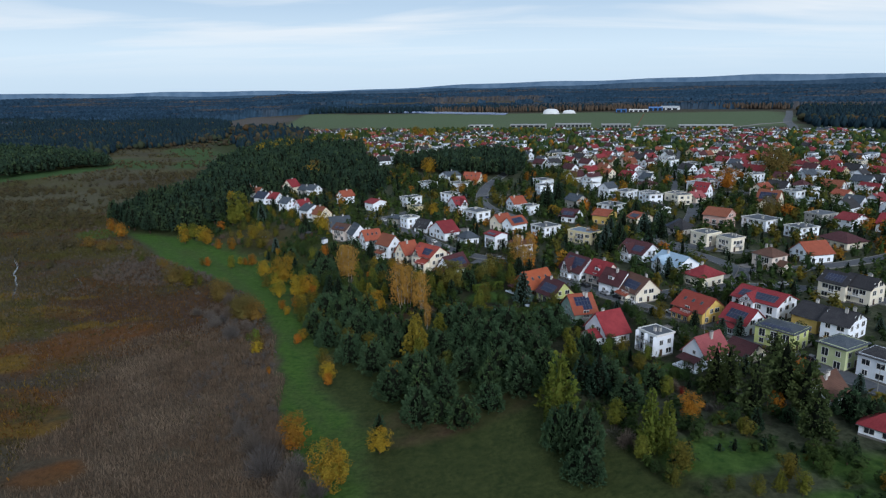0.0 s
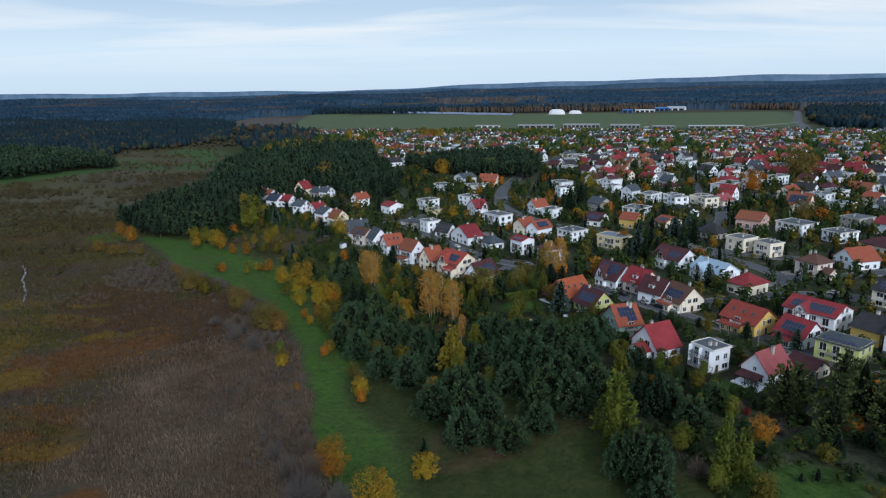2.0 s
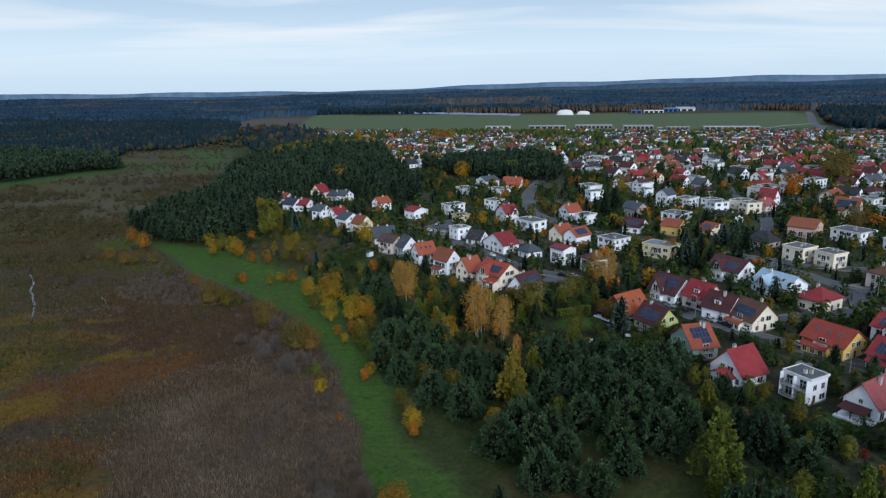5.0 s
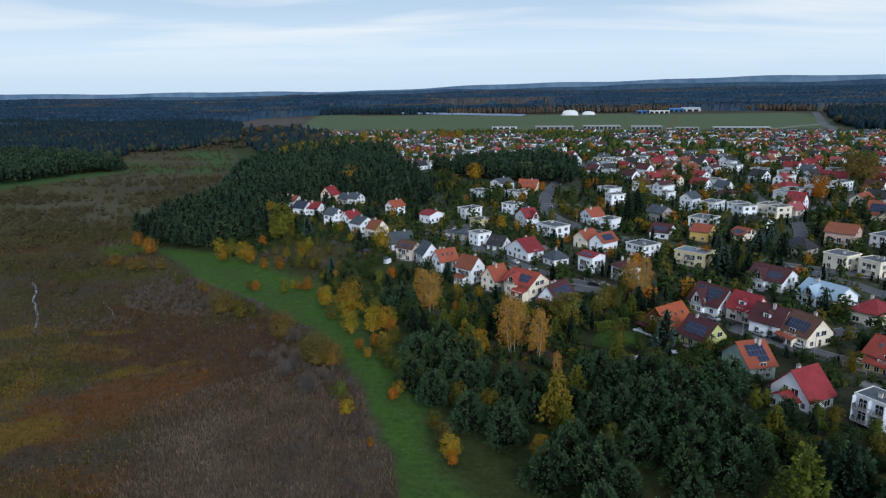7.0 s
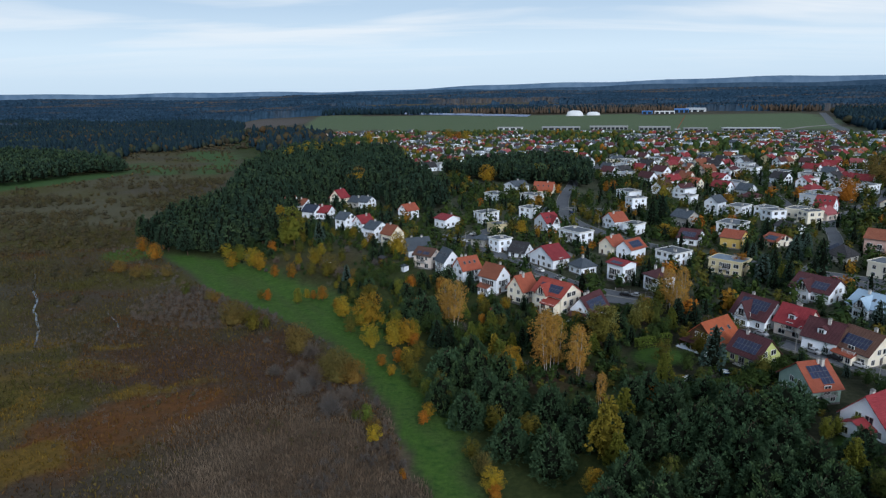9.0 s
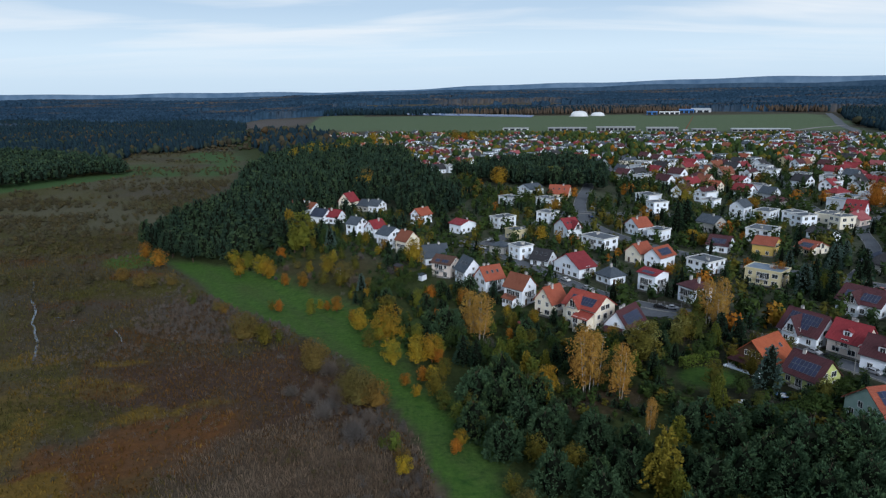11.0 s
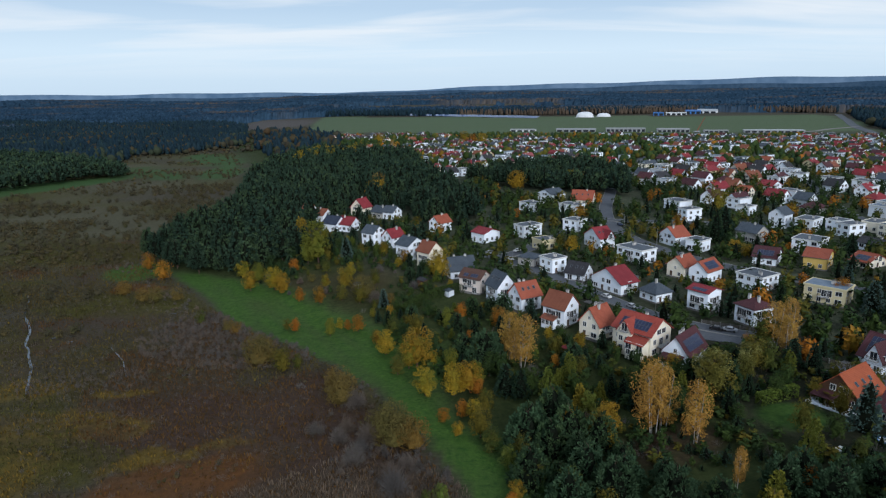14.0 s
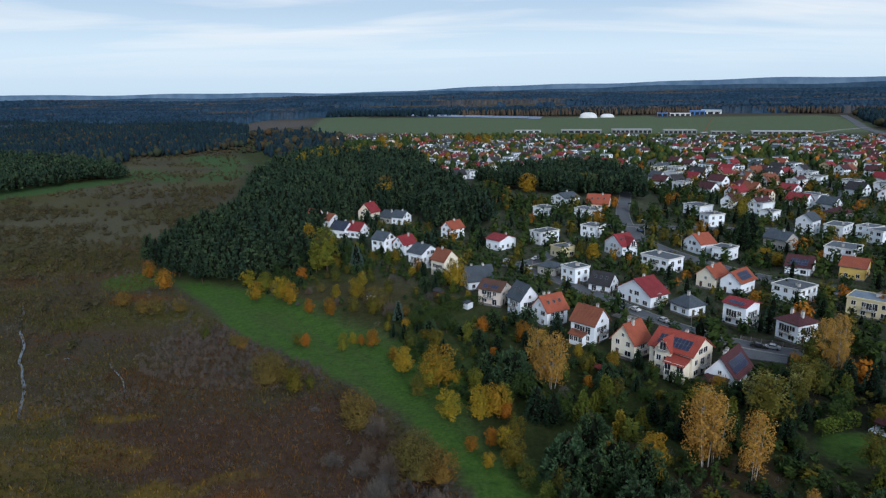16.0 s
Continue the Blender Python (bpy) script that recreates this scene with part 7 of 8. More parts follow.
tagged(scatter("pine_copse", "tallpine", p, place_rs.uniform(12, 16, len(p)), 0.15, 73), "dark green pine copse among the houses", "wood", kind="stuff")
a = np.stack([place_rs.uniform(-205, -150, 26), place_rs.uniform(760, 860, 26)], 1)
tagged(scatter("yellow_larches", "goldlarch", a, place_rs.uniform(15, 19, 26), 0.3, 74), "yellow trees along the far edge of the pine wood", "trees", kind="stuff")

# ---- wetland cover: reeds, sedge and bushes ----
def blades(name, pts, h, w, lean, mat, seed, label, category, tone=None):
    rs = np.random.RandomState(seed)
    n = len(pts)
    z = land(pts[:, 0], pts[:, 1])
    a = rs.uniform(0, 6.283, n)
    hh = h * rs.uniform(0.6, 1.25, n)
    foot = np.stack([pts[:, 0], pts[:, 1], z - 0.1], 1)
    tip = foot + np.stack([rs.normal(size=n) * lean * hh, rs.normal(size=n) * lean * hh, hh], 1)
    side = np.stack([np.cos(a), np.sin(a), 0 * a], 1) * (w * rs.uniform(0.6, 1.4, n))[:, None]
    mid = foot * 0.4 + tip * 0.6
    v = np.stack([foot, mid + side, tip, mid - side], 1).reshape(-1, 3)
    # patches of paler and darker growth
    t = np.clip(wobble(pts[:, 0], pts[:, 1], 0.11, seed) * 0.8 + rs.uniform(0, 0.2, n), 0, 0.99)
    if tone is not None:
        t = np.clip(tone + rs.normal(size=n) * 0.07, 0, 0.99)
    ob = new(name, bulk(name, v, np.arange(4 * n).reshape(n, 4), [M[mat]], {"tint": np.repeat(t, 4)}))
    return tagged(ob, label, category, kind="stuff")


def sedge_tone(x, y):
    """Along the sedge's colours: olive, brown, gold, rust, dark brown."""
    beds = np.stack([olive_bed(x, y) * 0.9, np.full(len(x), 0.42), gold_bed(x, y) * 1.5, rust_bed(x, y) * 1.1, peat_bed(x, y)], 0)
    return np.array([0.08, 0.28, 0.5, 0.74, 0.95])[np.argmax(beds, 0)]


rs = np.random.RandomState(17)
def wet_points(n, box, test):
    q = np.stack([rs.uniform(box[0], box[1], n), rs.uniform(box[2], box[3], n)], 1)
    return q[test(q[:, 0], q[:, 1])]


q = wet_points(260000, (-150, 0, 55, 250), lambda x, y: (inland(x, y) < -1 + 2 * np.sin(x * 0.5)) & (reed_bed(x, y) * (0.55 + 0.45 * wobble(x, y, 0.07, 3)) > rs.uniform(0, 1, len(x))))
blades("reed_bed", q[:150000], 1.35, 0.085, 0.28, "reed", 5, "dense bed of dry brown reeds", "reeds")
q = wet_points(300000, (-330, -20, 60, 520), lambda x, y: (inland(x, y) < -2) & (wobble(x, y, 0.05, 6) > rs.uniform(0, 0.9, len(x))) & (np.hypot(x + 60, y - 90) < 420) & (lump(x, y, -69, 158, 36, 66, 16) < 0.5) & (lump(x, y, -130, 216, 34, 17, 25) < rs.uniform(0.3, 2.0, len(x))))
blades("sedge", q[:130000], 0.95, 0.17, 0.35, "sedge", 9, "brown and olive sedge tussocks on wet ground", "sedge", sedge_tone(q[:130000, 0], q[:130000, 1]))

# bushes over the wetland: grey and leafless, brown or ochre, in drifts
def wet_bush(n, box, thick, lo, hi, scale, k):
    return wet_points(n, box, lambda x, y: (inland(x, y) < -5) & (wobble(x * 0.55, y * 1.25, scale, k) * 0.8 + 0.2 * wobble(x, y, 0.35, k + 3) > thick) & (lump(x, y, -430, 690, 110, 30, 58) < 0.3) & (lump(x, y, -206, 404, 17, 19, 30) < 0.3) & (x > -0.68 * y) & (np.hypot(x + 60, y - 100) > lo) & (np.hypot(x + 60, y - 100) < hi))


def cover(name, kind, q, h0, h1, fine, seed, label, leaf=None, squat=1.0):
    return tagged(scatter(name, kind, q, rs.uniform(h0, h1, len(q)), fine, seed, leaf, 6, squat), label, "bushes", kind="stuff")


cover("bare_bushes", "bare", wet_bush(15000, (-330, -20, 60, 480), 0.52, 0, 300, 0.075, 1), 0.7, 2.0, 0.035, 91, "leafless grey bushes scattered over the wetland")
grey = wet_points(2600, (-175, -92, 276, 352), lambda x, y: (inland(x, y) < 0) & (lump(x, y, -134, 316, 40, 28, -30) * wobble(x, y, 0.12, 21) > 0.25))
cover("grey_thicket", "bare", grey, 1.2, 2.8, 0.10, 90, "thicket of grey leafless shrubs on the wetland", None, 0.7)
grey = wet_points(900, (-190, -140, 262, 300), lambda x, y: (inland(x, y) < 0) & (lump(x, y, -166, 279, 20, 9, 10) * wobble(x, y, 0.14, 22) > 0.25))
cover("grey_thicket", "bare", grey, 0.8, 2.0, 0.08, 89, "low grey leafless shrubs among sedge", None, 0.7)
cover("scrub_bushes", "ochre", wet_bush(9000, (-330, -20, 120, 480), 0.60, 60, 330, 0.06, 4), 0.5, 1.4, 0.05, 92, "low brown scrub on the wetland", "scrub")
cover("scrub_bushes", "scrub", wet_bush(12000, (-560, -120, 300, 860), 0.46, 320, 640, 0.028, 6), 1.5, 4.0, 0.07, 93, "drifts of brown and olive bushes over the wetland")
cover("scrub_bushes", "far_round", wet_bush(9000, (-620, -120, 500, 1250), 0.50, 640, 1300, 0.028, 6), 0.8, 2.4, 1, 98, "drifts of brown and olive bushes over the far wetland", "scrub", 1.5)
cover("bare_bushes", "bare", wet_bush(9000, (-560, -120, 300, 1150), 0.50, 250, 900, 0.035, 8), 1.2, 2.8, 0.016, 94, "leafless grey bushes over the far wetland")
cover("low_scrub", "bare", wet_bush(9000, (-330, -20, 150, 480), 0.33, 60, 340, 0.06, 13), 0.5, 1.3, 0.03, 97, "low grey-brown scrub covering the wetland", "scrub")
cover("low_scrub", "bare", wet_bush(13000, (-560, -120, 300, 1100), 0.28, 320, 800, 0.05, 13), 0.8, 1.9, 0.014, 100, "low grey-brown scrub covering the further wetland", "scrub")
cover("willow_bushes", "ochre", wet_bush(1500, (-500, -60, 300, 1150), 0.52, 200, 1100, 0.035, 11), 2.0, 4.2, 0.08, 96, "olive-brown willow bushes on the wetland", "scrub")
thicket_pts = wet_points(1500, (-98, -38, 150, 250), lambda x, y: (inland(x, y) < -1) & (inland(x, y) > -26) & (wobble(x, y, 0.1, 5) > 0.4))
cover("twig_thicket", "bare", thicket_pts, 1.2, 3.0, 0.22, 99, "thicket of pale grey leafless twigs beside the reeds", None, 0.7)
edge_pts = wet_points(3200, (-260, 0, 70, 430), lambda x, y: (inland(x, y) < -1) & (inland(x, y) > -17) & (wobble(x, y, 0.09, 2) > 0.48))
cover("edge_bushes", "bare", edge_pts, 1.0, 2.8, 0.14, 95, "grey leafless bushes along the edge of the reeds")

# ---- the airfield and its buildings ----
def dome_hall(x, y, turn, length, width, height, colour="white"):
    """An air-supported hall: a membrane over a long rounded form."""
    g = Geo()
    n, m = 18, 9
    for i in range(n + 1):
        u = -1 + 2 * i / n
        k = (1 - abs(u) ** 3.2) ** 0.5
        for j in range(m + 1):
            a = math.pi * j / m
            g.v.append((u * length / 2, math.cos(a) * width / 2 * max(k, 0.02), math.sin(a) ** 0.8 * height * max(k, 0.02)))
    for i in range(n):
        for j in range(m):
            p = i * (m + 1) + j
            g.f.append((p, p + m + 1, p + m + 2, p + 1))
            g.m.append(0)
    ob = root("sports_dome", x, y, ground_z(x, y) - 0.2, turn, "white air-supported dome hall on the airfield's far side", "dome hall", "dome halls")
    part("membrane", g.mesh("membrane", [colour], True), ob)
    part("base_ring", Geo().box(-length / 2 - 0.5, -width / 2 - 0.5, -0.5, length / 2 + 0.5, width / 2 + 0.5, 0.8).mesh("base_ring", ["balcony"]), ob)
    return ob


def shed(x, y, turn, length, width, height, wall, roof="steel", doors=4, label="", rise=0.0):
    ob = root("hangar", x, y, ground_z(x, y), turn, label or "long low hall with a pale metal roof", "hall", "halls at the airfield")
    part("wall", Geo().box(-length / 2, -width / 2, -1.5, length / 2, width / 2, height).mesh("wall", [wall]), ob)
    g = Geo()
    o = 0.6
    if rise:
        g.slab((-length / 2 - o, -width / 2 - o, height), (length / 2 + o, -width / 2 - o, height), (length / 2 + o, 0, height + rise), (-length / 2 - o, 0, height + rise), 0.3)
        g.slab((length / 2 + o, width / 2 + o, height), (-length / 2 - o, width / 2 + o, height), (-length / 2 - o, 0, height + rise), (length / 2 + o, 0, height + rise), 0.3)
        for s in (-1, 1):
            g.face([(s * length / 2, -width / 2, height - 0.1), (s * length / 2, width / 2, height - 0.1), (s * length / 2, 0, height + rise - 0.2)])
    else:
        g.box(-length / 2 - o, -width / 2 - o, height, length / 2 + o, width / 2 + o, height + 0.7)
    part("roof", g.mesh("roof", [roof]), ob)
    for i in range(doors):
        u = (i - (doors - 1) / 2) * length / doors
        for s in (-1, 1):
            part("hall_door", Geo().box(u - length / doors * 0.36, s * width / 2 - 0.12, 0, u + length / doors * 0.36, s * width / 2 + 0.12, height * 0.78).mesh("hall_door", ["glass"]), ob)
    return ob


dome_hall(268, 1668, -20, 40, 28, 12.5)
dome_hall(315, 1686, -20, 32, 22, 8.5)
shed(448, 1706, -18, 24, 14, 7, "bluepaint", "bluepaint", 2, "blue metal hall beside the airfield")
shed(496, 1726, -18, 46, 18, 5.5, "white", "white", 4, "long white hall beside the airfield")
shed(554, 1776, -18, 34, 18, 8, "bluepaint", "bluepaint", 3, "blue hangar beside the airfield", 2)
shed(604, 1815, -30, 46, 24, 6.5, "white", "steel", 3, "white hangar with curved pale roof", 4)
shed(708, 1838, -18, 64, 16, 5, "bluepaint", "steel", 5, "low blue and white sheds beside the airfield")
# the row of halls being built along the near edge of the airfield
shed(70, 1190, -12, 40, 14, 3.0, "white", "bare_frame", 4, "pale low hall at the edge of the airfield")
shed(150, 1170, -12, 60, 18, 4.0, "bare_frame", "bare_frame", 6, "unfinished pale hall at the edge of the airfield", 1.2)
shed(222, 1150, -12, 58, 20, 4.4, "bare_frame", "bare_frame", 9, "long pale hall with a row of dark doors")
shed(290, 1135, -12, 46, 20, 4.4, "bare_frame", "bare_frame", 7, "long pale hall with a row of dark doors")
shed(345, 1110, -12, 34, 12, 2.6, "bare_frame", "bare_frame", 5, "low grey hall under construction")
shed(420, 1088, -14, 80, 14, 3.2, "bare_frame", "steel", 9, "long pale hall at the edge of the airfield")
# strip of blue solar tables beyond the grass
for i in range(12):
    x, y = -140 + i * 26, 1880 - i * 20
    st = root("solar_table", x, y, ground_z(x, y), -37, "long blue solar table on the airfield's edge", "solar table", "solar tables")
    part("table", Geo().slab((-16.5, -8, 1.0), (16.5, -8, 1.0), (16.5, 8, 5.0), (-16.5, 8, 5.0), 0.3).mesh("table", ["solar_field"]), st)
    for s in (-10, 0, 10):
        part("post", Geo().box(s - 0.15, 5, -1, s + 0.15, 5.3, 4.1).mesh("post", ["alloy"]), st)
road([(830, 1640), (700, 1380), (612, 1216), (560, 1090), (530, 1027)], 14, "runway_road", "asphalt", False, "grey road along the end of the airfield")
road([(612, 1200), (540, 1150), (470, 1085), (380, 1085)], 8, "track", "paving", False, "pale sandy track at the airfield's edge")
# tower crane-like boom beside the halls
crane = root("mobile_crane", 318, 1112, ground_z(318, 1112), 20, "yellow mobile crane with a raised lattice boom", "crane")
part("chassis", Geo().box(-5, -1.4, 0.6, 5, 1.4, 2.2).mesh("chassis", ["car_silver"]), crane)
part("boom", Geo().slab((0, -0.5, 2.2), (0, 0.5, 2.2), (13, 0.4, 22), (13, -0.4, 22), 0.9).mesh("boom", ["roof_orange"]), crane)
for u in (-3.5, -1.5, 1.5, 3.5):
    part("wheel", Geo().box(u - 0.6, -1.55, 0, u + 0.6, 1.55, 1.1, top=0.15).mesh("wheel", ["tyre"]), crane)

# ---- distant woods ----
far_rs = np.random.RandomState(29)


def woods(name, poly, gap, h0, h1, fine, kind, label, leaf=None, keep=1.0, seed=1, drift=0.0, squat=1.45):
    """A far wood; drift above 0 keeps the trees in long patches."""
    q = spread_points(far_rs, poly, gap, keep)
    if drift:
        q = q[wobble(q[:, 0] * 0.5, q[:, 1] * 1.3, 0.016, seed * 0.37) > drift]
    q = q[~inside(AIRFIELD, q[:, 0], q[:, 1])]
    return tagged(scatter(name, kind, q, far_rs.uniform(h0, h1, len(q)), fine, seed, leaf, 4, squat if kind.startswith("far") else 1.0), label, "wood", kind="stuff")


LEFT_WOOD = ((-372, 772), (-403, 744), (-420, 712), (-440, 668), (-520, 640), (-760, 820), (-620, 960), (-515, 905), (-412, 826))
woods("far_pine_wood", LEFT_WOOD, 8, 13, 18, 0.05, "tallpine", "dark pine wood beyond the wetland meadow", leaf="woodpine", seed=201)
LEFT_FAR = ((-416, 1330), (-537, 1300), (-620, 1180), (-780, 1190), (-1400, 1500), (-1700, 2100), (-900, 2050), (-560, 1760), (-470, 1560))
woods("far_pine_wood", LEFT_FAR, 9.5, 10, 16, 1, "far_conifer", "dark far pine wood", "hazed_pine", keep=0.85, seed=202)
woods("far_autumn_wood", LEFT_FAR, 13, 8, 13, 1, "far_round", "ochre and orange trees mixed in the far wood", "farautumn", seed=203, drift=0.70, squat=1.1)
MIDDLE = ((-640, 960), (-440, 900), (-470, 1000), (-420, 1000), (-362, 1150), (-400, 1330), (-537, 1300), (-620, 1180), (-780, 1190))
woods("far_mixed_wood", MIDDLE, 8, 8, 16, 1, "far_conifer", "dark conifers of the wood behind the wetland", "hazed_pine", keep=0.85, seed=211)
woods("far_mixed_wood", MIDDLE, 11, 6, 12, 1, "far_round", "olive and brown trees of the wood behind the wetland", "farautumn", keep=0.8, seed=212, drift=0.62, squat=1.1)
woods("far_mixed_wood", MIDDLE, 10, 6, 13, 1, "far_round", "dull green leafy trees of the wood behind the wetland", "farleaf", keep=0.7, seed=213, drift=0.5, squat=1.15)
LEFT_GAP = ((-470, 960), (-640, 990), (-900, 1100), (-640, 1180), (-430, 1330), (-330, 1200), (-300, 1050))
woods("far_scrub", LEFT_GAP, 13, 3, 7, 1, "far_round", "olive and brown scrub at the head of the wetland", "farautumn", keep=0.5, seed=204)
BY_FIELD = ((-250, 880), (-180, 900), (-215, 1130), (-300, 1290), (-400, 1330), (-330, 1080))
woods("far_pine_wood", BY_FIELD, 11, 8, 16, 1, "far_conifer", "dark pines between the wetland and the airfield", "hazed_pine", keep=0.55, seed=205)
woods("far_autumn_wood", BY_FIELD, 26, 9, 13, 1, "far_round", "orange trees between the wetland and the airfield", "farautumn", seed=206)
ROW = ((-360, 1905), (-100, 1830), (200, 1800), (430, 1790), (640, 1900), (860, 1720), (1000, 1800), (820, 2050), (300, 2000), (-360, 2060))
FRONT = ((-20, 1805), (200, 1790), (430, 1780), (640, 1885), (860, 1705), (880, 1730), (650, 1915), (430, 1812), (200, 1822), (-20, 1838))
woods("birch_row", FRONT, 7, 12, 19, 1, "far_conifer", "brown-orange birch wood behind the airfield", "farbirch", 0.75, 207, squat=1.0)
woods("far_pine_wood", ROW, 12, 14, 19, 1, "far_conifer", "dark pines behind the airfield", "hazed_pine", 0.75, 208)
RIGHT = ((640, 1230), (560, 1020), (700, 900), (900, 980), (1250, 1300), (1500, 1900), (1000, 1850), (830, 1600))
woods("far_pine_wood", RIGHT, 12, 12, 18, 1, "far_conifer", "dark far pine wood beyond the town", "hazed_pine", 0.9, 209)
woods("far_autumn_wood", RIGHT, 18, 11, 16, 1, "far_round", "yellow and orange trees in the far wood", "farautumn", 0.9, 210, 0.58)


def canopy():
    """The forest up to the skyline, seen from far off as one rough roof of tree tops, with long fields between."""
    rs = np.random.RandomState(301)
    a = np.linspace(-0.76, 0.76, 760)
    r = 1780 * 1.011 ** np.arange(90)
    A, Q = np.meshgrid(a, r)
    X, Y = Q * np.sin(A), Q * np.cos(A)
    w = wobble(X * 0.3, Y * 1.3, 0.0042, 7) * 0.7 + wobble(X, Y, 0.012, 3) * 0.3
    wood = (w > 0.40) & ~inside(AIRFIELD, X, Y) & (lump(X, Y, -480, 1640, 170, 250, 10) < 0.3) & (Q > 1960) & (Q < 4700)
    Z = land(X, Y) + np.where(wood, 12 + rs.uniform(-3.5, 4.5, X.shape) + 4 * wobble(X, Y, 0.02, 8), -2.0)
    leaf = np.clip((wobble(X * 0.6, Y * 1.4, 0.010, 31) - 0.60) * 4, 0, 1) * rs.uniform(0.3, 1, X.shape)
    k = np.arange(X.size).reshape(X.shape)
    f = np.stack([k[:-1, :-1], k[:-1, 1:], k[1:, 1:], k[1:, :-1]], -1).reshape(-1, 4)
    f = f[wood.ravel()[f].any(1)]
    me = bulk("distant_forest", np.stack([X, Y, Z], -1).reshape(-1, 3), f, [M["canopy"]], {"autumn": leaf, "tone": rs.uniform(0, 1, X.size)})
    return tagged(new("distant_forest", me), "dark and ochre forest up to the skyline, its conifers tinted with blue haze", "wood", kind="stuff")


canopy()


def skyline(radius, base, seed, mat, label):
    """A far ridge: too distant to shift."""
    n = 240
    g = Geo()
    for i in range(n + 1):
        a = -0.95 + 1.9 * i / n
        x, y = radius * math.sin(a), radius * math.cos(a)
        h = base + 9 * math.sin(a * 7 + seed) + 5 * math.sin(a * 17 + 2 * seed) + 2.5 * math.sin(a * 47 + seed) + 54 * float(step(-0.15, 0.62, a))
        g.v += [(x, y, -20), (x, y, h), (x * 1.02, y * 1.02, h - 6)]
    for i in range(n):
        k = 3 * i
        g.f += [(k, k + 3, k + 4, k + 1), (k + 1, k + 4, k + 5, k + 2)]
        g.m += [0, 0]
    return tagged(new("backdrop", g.mesh("backdrop", [mat], True)), label, "backdrop", kind="structure")


skyline(4720, 50, 1.3, "ridge_near", "wooded ridge at the skyline, coloured with blue-grey haze")
skyline(4850, 74, 0.2, "ridge_far", "distant hills at the skyline, coloured with pale blue haze")

# ---- small things ----
def car(x, y, turn, paint):
    c = root("car", x, y, ground_z(x, y) + 0.30, turn, f"{paint} parked car on the street", "car", "parked cars")
    bm = bmesh.new()
    prof = [(-2.1, 0.35), (-2.15, 0.75), (-1.9, 0.95), (-1.1, 1.0), (-0.65, 1.42), (0.85, 1.45), (1.45, 1.0), (2.05, 0.9), (2.15, 0.45), (2.0, 0.3)]
    a = [bm.verts.new((u, -0.85, v)) for u, v in prof]
    b = [bm.verts.new((u, 0.85, v)) for u, v in prof]
    bm.faces.new(a); bm.faces.new(b[::-1])
    for i in range(len(prof)):
        j = (i + 1) % len(prof)
        bm.faces.new((a[j], a[i], b[i], b[j]))
    bmesh.ops.bevel(bm, geom=bm.edges[:], offset=0.06, segments=1, affect="EDGES")
    me = bpy.data.meshes.new("body")
    bm.to_mesh(me); bm.free()
    me.materials.append(M["car_" + paint])
    part("body", me, c)
    part("windscreen", Geo().slab((0.93, -0.7, 1.44), (1.46, -0.72, 1.05), (1.46, 0.72, 1.05), (0.93, 0.7, 1.44), 0.03).mesh("windscreen", ["glass"]), c)
    part("rear_window", Geo().slab((-1.1, -0.7, 1.05), (-0.72, -0.68, 1.42), (-0.72, 0.68, 1.42), (-1.1, 0.7, 1.05), 0.03).mesh("rear_window", ["glass"]), c)
    for s in (-1, 1):
        part("side_window", Geo().box(-0.7, s * 0.86 - 0.02, 1.03, 0.95, s * 0.86 + 0.02, 1.36).mesh("side_window", ["glass"]), c)
        for u in (-1.3, 1.3):
            g = Geo()
            for k in range(12):
                a0, a1 = 2 * math.pi * k / 12, 2 * math.pi * (k + 1) / 12
                p = [(u + 0.32 * math.cos(t), v, 0.32 + 0.32 * math.sin(t)) for v in (s * 0.72, s * 0.9) for t in (a0, a1)]
                g.face([p[0], p[1], p[3], p[2]]).face([(u, s * 0.9, 0.32), p[2], p[3]])
            part("wheel", g.mesh("wheel", ["tyre"]), c)
    return c


def hedge(pts, width, height, label="clipped dark green hedge round a garden", leaf="green", seed=1):
    rs = np.random.RandomState(seed)
    p = smooth_line(pts)
    L = np.sum(np.linalg.norm(np.diff(p, axis=0), axis=1))
    n = int(L * (width + 2 * height) * 14)
    t = rs.uniform(0, len(p) - 1.001, n)
    i = t.astype(int)
    f = (t - i)[:, None]
    c = p[i] * (1 - f) + p[i + 1] * f
    d = p[i + 1] - p[i]
    d /= np.linalg.norm(d, axis=1, keepdims=True) + 1e-9
    a = rs.uniform(0, math.pi, n)
    off = np.cos(a) * width / 2
    zz = np.clip(np.sin(a) * 1.5, 0, 1) * height * rs.uniform(0.9, 1.03, n)
    low = rs.uniform(size=n) < 0.3
    zz = np.where(low, rs.uniform(0, height, n), zz)
    off = np.where(low, np.sign(off) * width / 2, off)
    xy = c + np.stack([-d[:, 1], d[:, 0]], 1) * off[:, None]
    pts3 = np.stack([xy[:, 0], xy[:, 1], land(xy[:, 0], xy[:, 1]) + zz], 1)
    v, fc = sprays(rs, pts3, 0.42, 1.4, 0.3)
    return tagged(new("hedge", bulk("hedge", v, fc, [M[leaf]])), label, "hedge", "garden hedges")


